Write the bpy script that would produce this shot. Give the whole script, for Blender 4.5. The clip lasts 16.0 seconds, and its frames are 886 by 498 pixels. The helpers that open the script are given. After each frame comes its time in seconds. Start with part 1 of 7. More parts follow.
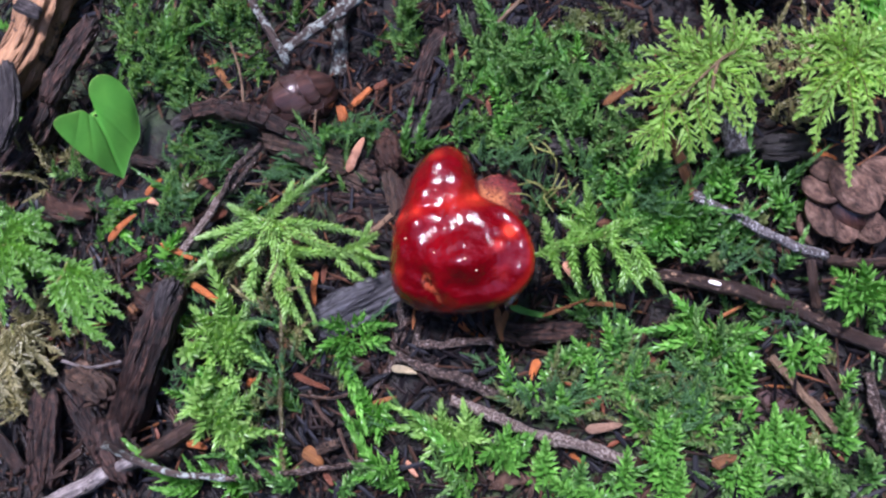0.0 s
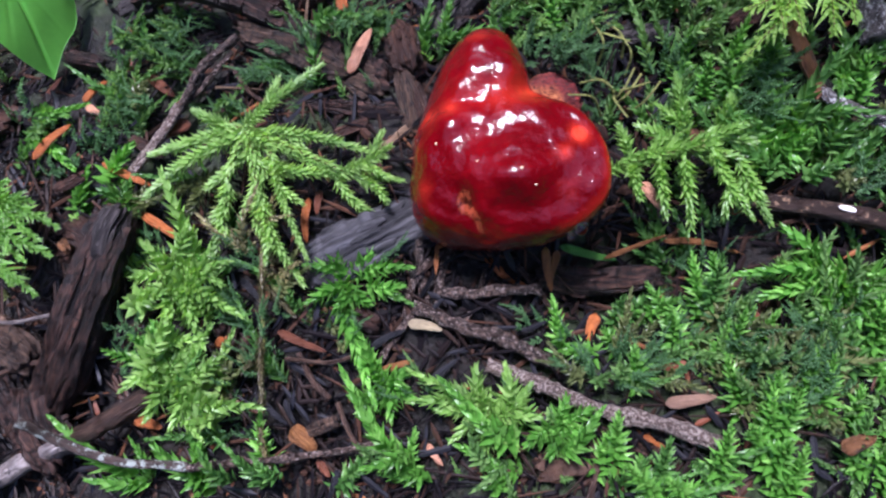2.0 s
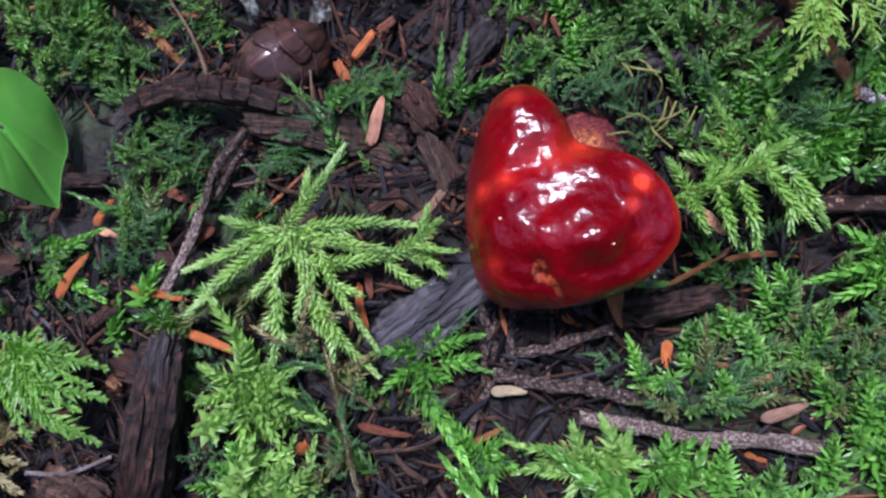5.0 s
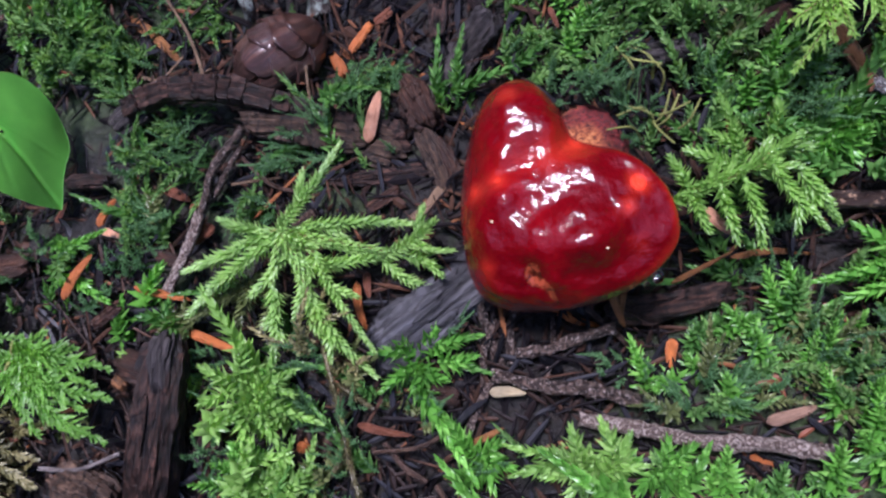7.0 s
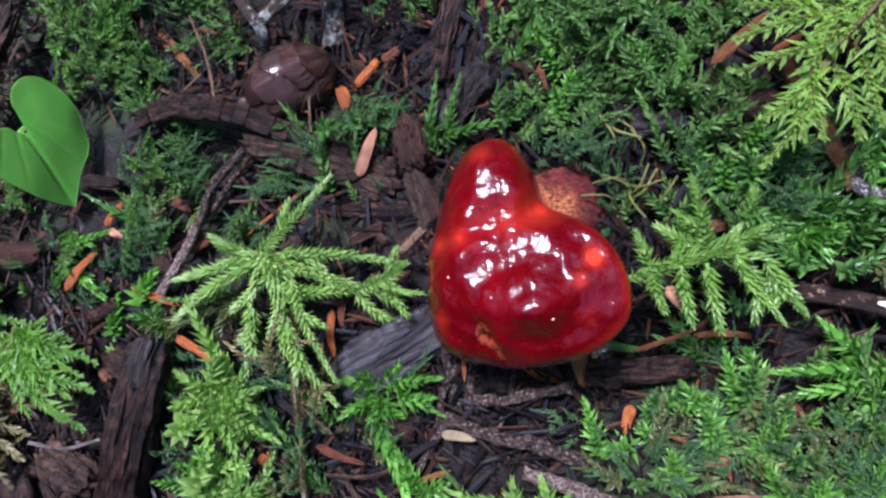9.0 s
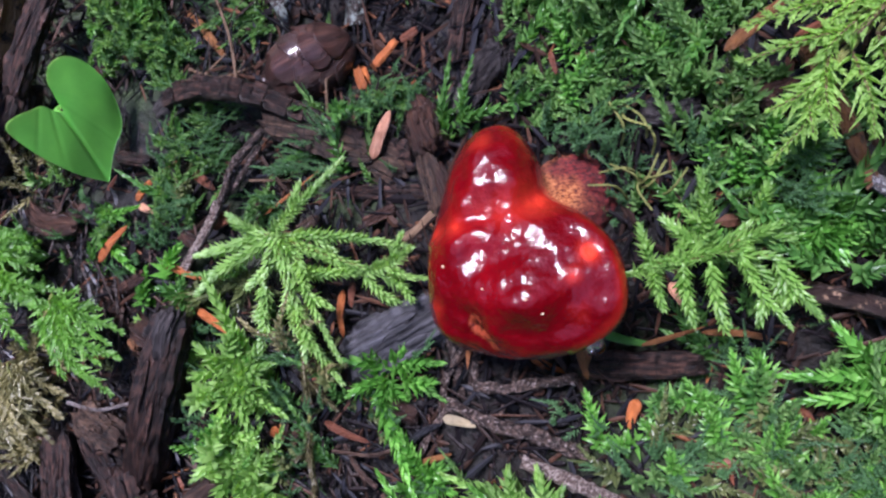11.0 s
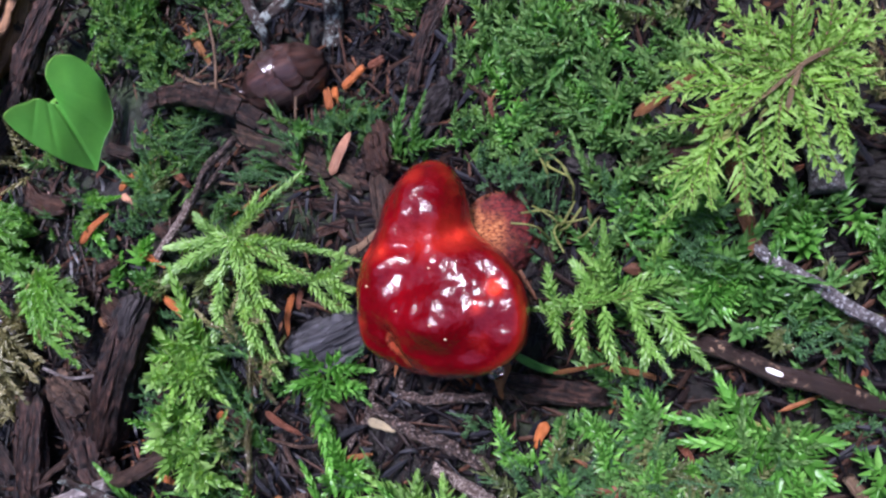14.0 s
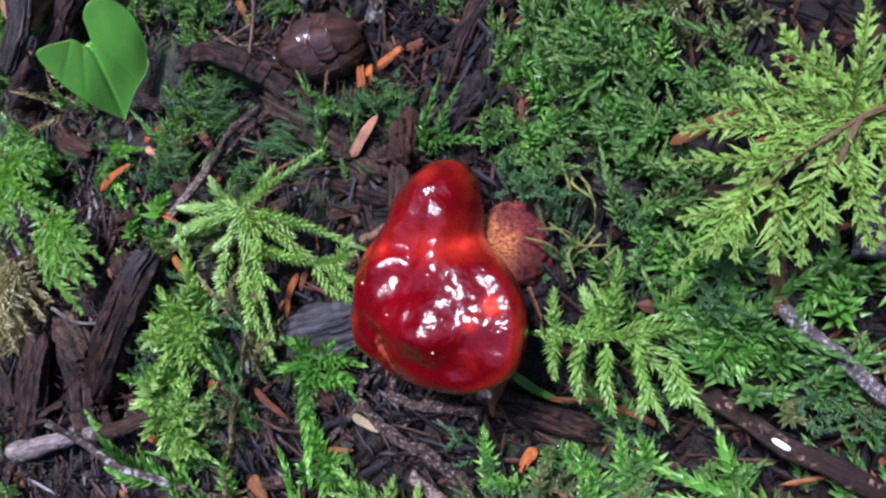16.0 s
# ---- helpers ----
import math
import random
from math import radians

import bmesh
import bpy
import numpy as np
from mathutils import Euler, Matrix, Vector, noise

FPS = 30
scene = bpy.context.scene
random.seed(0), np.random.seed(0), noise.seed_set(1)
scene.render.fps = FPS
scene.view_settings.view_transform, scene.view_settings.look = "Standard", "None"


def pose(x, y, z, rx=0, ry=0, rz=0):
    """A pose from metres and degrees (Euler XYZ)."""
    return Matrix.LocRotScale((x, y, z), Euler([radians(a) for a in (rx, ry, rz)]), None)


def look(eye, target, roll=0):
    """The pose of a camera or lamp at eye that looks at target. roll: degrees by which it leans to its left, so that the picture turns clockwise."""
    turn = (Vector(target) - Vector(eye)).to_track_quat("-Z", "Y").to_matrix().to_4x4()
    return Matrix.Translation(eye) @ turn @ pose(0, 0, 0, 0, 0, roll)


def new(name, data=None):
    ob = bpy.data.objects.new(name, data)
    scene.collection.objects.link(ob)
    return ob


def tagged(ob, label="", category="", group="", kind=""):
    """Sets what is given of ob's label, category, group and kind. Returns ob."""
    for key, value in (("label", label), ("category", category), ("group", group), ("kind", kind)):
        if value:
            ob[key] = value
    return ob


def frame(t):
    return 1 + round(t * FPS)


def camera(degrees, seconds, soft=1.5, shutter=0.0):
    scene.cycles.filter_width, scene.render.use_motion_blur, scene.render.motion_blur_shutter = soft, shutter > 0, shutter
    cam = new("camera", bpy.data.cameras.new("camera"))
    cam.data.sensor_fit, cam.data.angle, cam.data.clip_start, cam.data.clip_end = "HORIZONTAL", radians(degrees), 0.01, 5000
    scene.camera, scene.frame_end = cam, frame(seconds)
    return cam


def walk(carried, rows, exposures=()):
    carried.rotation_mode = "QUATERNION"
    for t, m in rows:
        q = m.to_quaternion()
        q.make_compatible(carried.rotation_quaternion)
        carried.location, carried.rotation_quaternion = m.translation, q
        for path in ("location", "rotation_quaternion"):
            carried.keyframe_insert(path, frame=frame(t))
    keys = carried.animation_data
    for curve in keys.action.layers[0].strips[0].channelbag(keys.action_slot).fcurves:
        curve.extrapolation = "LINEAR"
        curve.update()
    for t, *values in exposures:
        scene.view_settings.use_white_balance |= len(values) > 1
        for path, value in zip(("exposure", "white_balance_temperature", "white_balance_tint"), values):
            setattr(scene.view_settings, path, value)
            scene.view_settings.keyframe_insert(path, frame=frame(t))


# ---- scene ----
CM = 0.01   # the plan below is in centimetres
cam = camera(64.3, 16.0, soft=2.3)
PATH = [
    (0, (0.162, -1.417, 19.503), (-0.276, -1.1, 17.578), -53.8),
    (0.5, (-0.509, -1.639, 18.484), (-0.928, -1.323, 16.554), -53.0),
    (1, (-1.281, -2.01, 17.295), (-1.676, -1.677, 15.363), -49.1),
    (1.5, (-1.723, -2.156, 16.026), (-2.095, -1.832, 14.087), -47.9),
    (2, (-2.267, -2.152, 15.027), (-2.616, -1.869, 13.078), -50.0),
    (2.5, (-2.738, -1.868, 14.867), (-3.046, -1.623, 12.906), -51.2),
    (3, (-3.462, -1.29, 14.951), (-3.727, -1.06, 12.982), -50.9),
    (3.5, (-3.827, -0.712, 15.521), (-4.072, -0.47, 13.551), -50.7),
    (4, (-4.48, -0.445, 15.459), (-4.697, -0.218, 13.483), -52.0),
    (4.2, (-4.632, -0.352, 15.469), (-4.832, -0.128, 13.492), -50.7),
    (6.3, (-3.816, 0.28, 14.991), (-4.097, 0.439, 13.017), -71.8),
    (6.5, (-3.734, 0.308, 15.048), (-4.025, 0.46, 13.075), -73.7),
    (7, (-3.592, 0.464, 14.999), (-3.919, 0.606, 13.031), -77.4),
    (7.5, (-3.228, 0.769, 14.988), (-3.593, 0.925, 13.028), -76.2),
    (8, (-2.566, 1.047, 14.956), (-2.977, 1.197, 13.004), -77.8),
    (8.5, (-2.121, 1.185, 14.856), (-2.581, 1.318, 12.914), -79.6),
    (9, (-1.557, 1.316, 15.075), (-2.05, 1.454, 13.142), -78.4),
    (9.2, (-1.474, 1.34, 15.016), (-1.987, 1.464, 13.087), -80.1),
    (11.3, (0.213, 1.762, 14.587), (-0.514, 1.808, 12.725), -87.5),
    (11.5, (0.474, 1.816, 14.957), (-0.267, 1.86, 13.1), -87.1),
    (12, (0.702, 1.884, 15.633), (-0.035, 1.939, 13.774), -85.4),
    (12.5, (0.804, 1.825, 15.324), (0.078, 1.868, 13.461), -86.0),
    (13, (1.149, 1.907, 15.452), (0.418, 1.943, 13.591), -86.6),
    (13.5, (1.279, 1.905, 15.491), (0.537, 1.932, 13.634), -86.3),
    (14, (2.16, 2.423, 15.051), (1.393, 2.44, 13.204), -85.0),
    (14.5, (2.192, 2.492, 14.808), (1.39, 2.489, 12.976), -84.5),
    (15, (2.603, 2.831, 14.375), (1.775, 2.803, 12.555), -84.2),
    (15.5, (3.137, 3.295, 13.947), (2.29, 3.239, 12.136), -83.9),
    (16, (2.539, 3.17, 13.984), (1.656, 3.094, 12.191), -82.6),
]
walk(cam, [(t, look(Vector(eye) * CM, Vector(target) * CM, roll)) for t, eye, target, roll in PATH],
     exposures=((0.0, 2.10, 5650, 30), (2.0, 2.08, 5650, 30), (3.5, 1.88, 5650, 30), (9.0, 1.86, 5650, 30), (11.5, 2.0, 5650, 30), (14.0, 1.93, 5650, 30), (16.0, 1.90, 5650, 30)))

# ---- daylight under an overcast forest sky ----
SUN_UP, SUN_TURN = 68.0, 358.0
world = bpy.data.worlds.new("overcast_sky")
scene.world = world
world.use_nodes = True
wt = world.node_tree
sky = wt.nodes.new("ShaderNodeTexSky")
sky.sky_type, sky.sun_disc = "NISHITA", False
sky.sun_elevation, sky.sun_rotation = radians(SUN_UP), radians(SUN_TURN)
sky.air_density, sky.dust_density, sky.ozone_density = 1.0, 1.0, 1.0
wt.nodes["Background"].inputs["Strength"].default_value = 0.10
wt.links.new(sky.outputs[0], wt.nodes["Background"].inputs["Color"])
sun = new("sun", bpy.data.lights.new("sun", "SUN"))
sun.data.energy, sun.data.angle, sun.data.color = 2.2, radians(14), (1.0, 0.98, 0.95)
up, turn = radians(SUN_UP), radians(SUN_TURN)
toward = Vector((math.sin(turn) * math.cos(up), math.cos(turn) * math.cos(up), math.sin(up)))
sun.matrix_world = look(toward * 10, (0, 0, 0))


# ---- materials ----
def nodes_of(name):
    m = bpy.data.materials.new(name)
    m.use_nodes = True
    return m, m.node_tree.nodes, m.node_tree.links, m.node_tree.nodes["Principled BSDF"]


def noise_node(n, l, coord, scale, detail=5.0, rough=0.6, stretch=None):
    t = n.new("ShaderNodeTexNoise")
    t.inputs["Scale"].default_value, t.inputs["Detail"].default_value, t.inputs["Roughness"].default_value = scale, detail, rough
    if stretch:
        mp = n.new("ShaderNodeMapping")
        mp.inputs["Scale"].default_value = stretch
        l.new(coord, mp.inputs["Vector"])
        coord = mp.outputs[0]
    l.new(coord, t.inputs["Vector"])
    return t.outputs["Fac"]


def ramp(n, l, fac, stops):
    r = n.new("ShaderNodeValToRGB")
    e = r.color_ramp.elements
    while len(e) < len(stops):
        e.new(0.5)
    for el, (pos, col) in zip(e, stops):
        el.position, el.color = pos, (*col, 1)
    l.new(fac, r.inputs["Fac"])
    return r.outputs["Color"]


def mix(n, l, fac, a, b, kind="MIX"):
    m = n.new("ShaderNodeMix")
    m.data_type, m.blend_type = "RGBA", kind
    for slot, v in ((0, fac), (6, a), (7, b)):
        if isinstance(v, bpy.types.NodeSocket):
            l.new(v, m.inputs[slot])
        else:
            m.inputs[slot].default_value = v if slot == 0 else (*v, 1)
    return m.outputs[2]


def bump(n, l, height, strength, distance, under=None):
    b = n.new("ShaderNodeBump")
    b.inputs["Strength"].default_value, b.inputs["Distance"].default_value = strength, distance
    l.new(height, b.inputs["Height"])
    if under:
        l.new(under, b.inputs["Normal"])
    return b.outputs["Normal"]


def leafy(name, dark, mid, light, rough=0.3, through_it=0.45, gloss=0.58, even=False, clear=None, drift_low=0.42):
    """Thin wet leaf tissue: each leaf takes its own tint, patches drift in hue, light comes through."""
    m, n, l, p = nodes_of(name)
    geo, co = n.new("ShaderNodeNewGeometry"), n.new("ShaderNodeTexCoord")
    low, high = tuple((a + b) / 2 for a, b in zip(dark, mid)), tuple(a * 0.4 + b * 0.6 for a, b in zip(mid, light))
    tint = ramp(n, l, geo.outputs["Random Per Island"], ((0.0, low), (0.45, mid), (1.0, high)))
    drift = ramp(n, l, noise_node(n, l, co.outputs["Object"], 130, 4), ((0.3, (0.86, 0.9, 0.86)), (0.7, (1.08, 1.04, 1.0))) if even else ((0.3, (drift_low, drift_low + 0.06, drift_low)), (0.7, (1.25, 1.2, 1.05))))
    col = mix(n, l, 1.0, tint, drift, "MULTIPLY")
    l.new(col, p.inputs["Base Color"])
    p.inputs["Roughness"].default_value = rough
    p.inputs["Specular IOR Level"].default_value = gloss
    l.new(bump(n, l, noise_node(n, l, co.outputs["Object"], 2500, 3), 0.4, 0.0002), p.inputs["Normal"])
    tr, ms = n.new("ShaderNodeBsdfTranslucent"), n.new("ShaderNodeMixShader")
    warm = mix(n, l, 1.0, col, (1.25, 1.3, 0.6), "MULTIPLY")
    if clear:   # a closed blade lets light through two skins
        warm = mix(n, l, 1.0, drift, clear, "MULTIPLY")
    l.new(warm, tr.inputs["Color"])
    ms.inputs[0].default_value = through_it
    l.new(p.outputs[0], ms.inputs[1])
    l.new(tr.outputs[0], ms.inputs[2])
    l.new(ms.outputs[0], n["Material Output"].inputs["Surface"])
    return m


def woody(name, stops, patch_col=None, patch_at=0.58, rough=0.5, wet=0.32, fine=9.0, patch_scale=1.6, grain=(0.5, 2.6, 2.6), cracks=False):
    """Bark and wood: fibres run along the piece (attribute "grain", in centimetres), with blotches of a second colour."""
    m, n, l, p = nodes_of(name)
    at = n.new("ShaderNodeAttribute")
    at.attribute_name = "grain"
    v = at.outputs["Vector"]
    info = n.new("ShaderNodeObjectInfo")
    fibre = noise_node(n, l, v, fine * 0.5, 7, 0.68, grain)
    col = ramp(n, l, fibre, stops)
    big = noise_node(n, l, v, patch_scale, 5, 0.7)
    col = mix(n, l, 1.0, col, ramp(n, l, big, ((0.3, (0.6, 0.6, 0.62)), (0.7, (1.2, 1.15, 1.1)))), "MULTIPLY")
    if patch_col:
        speck = noise_node(n, l, v, patch_scale * 2.2, 8, 0.75)
        f = ramp(n, l, speck, ((patch_at, (0, 0, 0)), (patch_at + 0.06, (1, 1, 1))))
        col = mix(n, l, f, col, patch_col)
    if cracks:
        c = noise_node(n, l, v, 3.0, 3, 0.5, (1.3, 0.35, 0.35))
        split = ramp(n, l, c, ((0.470, (1, 1, 1)), (0.492, (0.12, 0.12, 0.12)), (0.505, (0.12, 0.12, 0.12)), (0.53, (1, 1, 1))))
        col = mix(n, l, 1.0, col, split, "MULTIPLY")
    shade = n.new("ShaderNodeHueSaturation")
    val = n.new("ShaderNodeMapRange")
    val.inputs["To Min"].default_value, val.inputs["To Max"].default_value = 0.75, 1.25
    l.new(info.outputs["Random"], val.inputs["Value"])
    l.new(val.outputs[0], shade.inputs["Value"])
    l.new(col, shade.inputs["Color"])
    l.new(shade.outputs[0], p.inputs["Base Color"])
    rr = n.new("ShaderNodeMapRange")
    rr.inputs["To Min"].default_value, rr.inputs["To Max"].default_value = max(0.15, rough - wet), rough + 0.15
    l.new(big, rr.inputs["Value"])
    l.new(rr.outputs[0], p.inputs["Roughness"])
    p.inputs["Specular IOR Level"].default_value = 0.32
    under = bump(n, l, fibre, 1.0, 0.0016)
    l.new(bump(n, l, noise_node(n, l, v, 45, 4), 0.5, 0.0002, under), p.inputs["Normal"])
    return m


MOSS_BRIGHT = leafy("bright_moss", (0.06, 0.20, 0.03), (0.155, 0.42, 0.07), (0.36, 0.68, 0.19))
MOSS_LIME = leafy("lime_moss", (0.15, 0.31, 0.055), (0.26, 0.47, 0.12), (0.43, 0.63, 0.25), drift_low=0.55)
MOSS_MID = leafy("green_moss", (0.035, 0.12, 0.034), (0.115, 0.29, 0.07), (0.29, 0.53, 0.18))
FROND_GREEN = leafy("frond_moss", (0.18, 0.31, 0.08), (0.28, 0.46, 0.15), (0.44, 0.62, 0.27), drift_low=0.75, through_it=0.5)
FERN_GREEN = leafy("fern_moss", (0.15, 0.28, 0.06), (0.26, 0.44, 0.10), (0.45, 0.65, 0.23), rough=0.45, gloss=0.3, drift_low=0.7, through_it=0.55)
FERN_STALK = woody("fern_stalk", ((0.3, (0.09, 0.065, 0.03)), (0.7, (0.21, 0.14, 0.075))))
DEEP_FROND = leafy("deep_frond_moss", (0.13, 0.27, 0.055), (0.22, 0.41, 0.095), (0.35, 0.54, 0.19), drift_low=0.7, through_it=0.5)
CARPET_DARK = leafy("dark_moss", (0.048, 0.13, 0.042), (0.13, 0.275, 0.08), (0.33, 0.52, 0.21), rough=0.4, gloss=0.4)
CUSHION = leafy("cushion_moss", (0.04, 0.11, 0.035), (0.08, 0.20, 0.065), (0.15, 0.30, 0.11))
FLAT_GREEN = leafy("flat_moss", (0.09, 0.23, 0.035), (0.15, 0.35, 0.06), (0.26, 0.47, 0.12), drift_low=0.55)
FILIGREE = leafy("creeping_moss", (0.038, 0.095, 0.042), (0.09, 0.21, 0.09), (0.19, 0.37, 0.17), rough=0.5, drift_low=0.5)
OLIVE = leafy("olive_moss", (0.06, 0.08, 0.03), (0.135, 0.165, 0.065), (0.25, 0.28, 0.13), through_it=0.3)
MOSS_DEAD = leafy("old_moss", (0.11, 0.10, 0.045), (0.22, 0.20, 0.095), (0.36, 0.33, 0.19), through_it=0.2)
BROAD_LEAF = leafy("broad_leaf", (0.12, 0.40, 0.07), (0.13, 0.42, 0.075), (0.14, 0.44, 0.08), rough=0.42, through_it=0.62, gloss=0.4, even=True, clear=(0.7, 0.98, 0.45))
FUR_MOSS = leafy("brown_moss", (0.045, 0.038, 0.02), (0.10, 0.085, 0.042), (0.19, 0.17, 0.09), through_it=0.15)
MOSSSTEM = woody("mossy_stem", ((0.3, (0.13, 0.15, 0.035)), (0.7, (0.27, 0.29, 0.085))))
TWIG = woody("brown_twig", ((0.32, (0.012, 0.007, 0.005)), (0.52, (0.05, 0.028, 0.02)), (0.72, (0.17, 0.105, 0.07))))
ROTBROWN = woody("brown_rot", ((0.36, (0.010, 0.006, 0.004)), (0.52, (0.055, 0.032, 0.021)), (0.72, (0.18, 0.115, 0.075))), cracks=True)
KNOB = woody("knobbly_twig", ((0.32, (0.006, 0.004, 0.003)), (0.5, (0.032, 0.02, 0.016)), (0.68, (0.2, 0.14, 0.11))), (0.34, 0.28, 0.25), 0.55, patch_scale=7.0, fine=14, grain=(1.2, 1.6, 1.6))
DARKWOOD = woody("rotten_wood", ((0.40, (0.003, 0.0016, 0.0012)), (0.5, (0.022, 0.011, 0.008)), (0.70, (0.11, 0.056, 0.04))), cracks=True)
BLACKWOOD = woody("black_wood", ((0.3, (0.006, 0.006, 0.006)), (0.8, (0.035, 0.03, 0.028))))
SLATEWOOD = woody("slate_grey_wood", ((0.34, (0.006, 0.006, 0.007)), (0.5, (0.035, 0.034, 0.038)), (0.72, (0.13, 0.13, 0.145))), (0.02, 0.016, 0.015), 0.64, fine=5.0, grain=(0.25, 2.6, 2.6))
GREYWOOD = woody("grey_wood", ((0.35, (0.007, 0.006, 0.006)), (0.52, (0.035, 0.029, 0.029)), (0.72, (0.13, 0.115, 0.11))))
REDWOOD = woody("red_wood", ((0.35, (0.008, 0.004, 0.003)), (0.52, (0.04, 0.018, 0.012)), (0.72, (0.12, 0.058, 0.035))))
TAN = woody("tan_twig", ((0.25, (0.07, 0.045, 0.025)), (0.6, (0.2, 0.13, 0.08)), (0.9, (0.34, 0.25, 0.16))))
PEEL = woody("peeled_twig", ((0.25, (0.06, 0.028, 0.012)), (0.6, (0.19, 0.085, 0.035)), (0.9, (0.34, 0.18, 0.085))), (0.03, 0.018, 0.012), 0.56)
GREYBARK = woody("grey_bark", ((0.32, (0.05, 0.042, 0.04)), (0.52, (0.19, 0.165, 0.155)), (0.72, (0.44, 0.41, 0.39))), (0.05, 0.035, 0.028), 0.60)
SPECKLED = woody("speckled_bark", ((0.3, (0.02, 0.016, 0.016)), (0.52, (0.08, 0.07, 0.07)), (0.74, (0.26, 0.24, 0.235))), (0.44, 0.44, 0.43), 0.53, patch_scale=7.0)
LICHEN = woody("lichened_bark", ((0.25, (0.02, 0.014, 0.012)), (0.6, (0.07, 0.05, 0.042)), (0.9, (0.16, 0.13, 0.11))), (0.30, 0.34, 0.30), 0.51)
SCRAPED = woody("scraped_bark", ((0.25, (0.015, 0.009, 0.008)), (0.6, (0.05, 0.03, 0.024)), (0.9, (0.12, 0.08, 0.065))), (0.42, 0.27, 0.17), 0.575)
FLAKE = woody("flaking_bark", ((0.25, (0.03, 0.018, 0.014)), (0.55, (0.12, 0.08, 0.065)), (0.8, (0.30, 0.22, 0.18))), (0.42, 0.35, 0.3), 0.5, patch_scale=8.0)
PEELEDLOG = woody("peeled_log", ((0.25, (0.16, 0.085, 0.045)), (0.55, (0.36, 0.2, 0.105)), (0.85, (0.5, 0.32, 0.18))), (0.03, 0.02, 0.016), 0.57, patch_scale=0.5)
CONE = woody("cone_scale", ((0.32, (0.014, 0.006, 0.005)), (0.5, (0.045, 0.019, 0.015)), (0.72, (0.15, 0.068, 0.045))), rough=0.3, wet=0.12, fine=3.0)
CONE_PALE = woody("dry_cone_scale", ((0.38, (0.02, 0.01, 0.007)), (0.5, (0.085, 0.046, 0.031)), (0.66, (0.2, 0.125, 0.09))), rough=0.75, wet=0.2, fine=6.0, grain=(0.9, 1.5, 1.5), patch_scale=2.2)
_b = CONE.node_tree.nodes["Principled BSDF"]
_b.inputs["Coat Weight"].default_value, _b.inputs["Coat Roughness"].default_value = 0.5, 0.16
PURPLELEAF = woody("purple_leaf", ((0.3, (0.03, 0.017, 0.017)), (0.7, (0.085, 0.05, 0.047))), grain=(1, 1, 1))
BROWNLEAF = woody("brown_leaf", ((0.3, (0.035, 0.018, 0.012)), (0.7, (0.11, 0.06, 0.038))), grain=(1, 1, 1))
ORANGE_NEEDLE = woody("orange_needle", ((0.2, (0.24, 0.065, 0.018)), (0.6, (0.42, 0.13, 0.035)), (0.9, (0.52, 0.22, 0.075))), rough=0.4, wet=0.1)
RED_NEEDLE = woody("red_needle", ((0.2, (0.08, 0.027, 0.015)), (0.6, (0.17, 0.06, 0.032)), (0.9, (0.28, 0.11, 0.065))), rough=0.4, wet=0.1)
BROWN_NEEDLE = woody("brown_needle", ((0.2, (0.10, 0.04, 0.016)), (0.6, (0.26, 0.11, 0.035)), (0.9, (0.42, 0.22, 0.09))), rough=0.45, wet=0.1)
PALE_NEEDLE = woody("pale_needle", ((0.2, (0.40, 0.17, 0.09)), (0.6, (0.62, 0.32, 0.2)), (0.9, (0.78, 0.52, 0.38))), rough=0.4, wet=0.1)
BLACK_NEEDLE = woody("black_needle", ((0.2, (0.006, 0.006, 0.008)), (0.8, (0.024, 0.024, 0.03))), rough=0.4, wet=0.08)
GREEN_NEEDLE = woody("green_needle", ((0.2, (0.04, 0.15, 0.02)), (0.8, (0.09, 0.26, 0.045))), rough=0.35, wet=0.1)
CREAM = woody("cream_seed", ((0.2, (0.30, 0.24, 0.13)), (0.8, (0.5, 0.42, 0.27))), rough=0.4, wet=0.1)
CREAM_BROWN = woody("tan_seed", ((0.2, (0.17, 0.09, 0.055)), (0.8, (0.36, 0.23, 0.16))), rough=0.4, wet=0.1)
CHALK = woody("white_scar", ((0.2, (0.62, 0.58, 0.52)), (0.8, (0.82, 0.8, 0.76))), rough=0.5, wet=0.1)


def litter_material():
    m, n, l, p = nodes_of("needle_litter")
    geo, co = n.new("ShaderNodeNewGeometry"), n.new("ShaderNodeTexCoord")
    tint = ramp(n, l, geo.outputs["Random Per Island"], ((0.0, (0.003, 0.003, 0.004)), (0.5, (0.009, 0.007, 0.008)), (0.78, (0.026, 0.015, 0.011)),
                                                         (0.95, (0.06, 0.03, 0.02)), (0.99, (0.14, 0.06, 0.03)), (1.0, (0.26, 0.10, 0.035))))
    grain = ramp(n, l, noise_node(n, l, co.outputs["Object"], 900, 4), ((0.3, (0.6, 0.6, 0.6)), (0.7, (1.25, 1.2, 1.15))))
    l.new(mix(n, l, 1.0, tint, grain, "MULTIPLY"), p.inputs["Base Color"])
    p.inputs["Roughness"].default_value = 0.42
    p.inputs["Specular IOR Level"].default_value = 0.13
    l.new(bump(n, l, noise_node(n, l, co.outputs["Object"], 1500, 4), 0.6, 0.0003), p.inputs["Normal"])
    return m


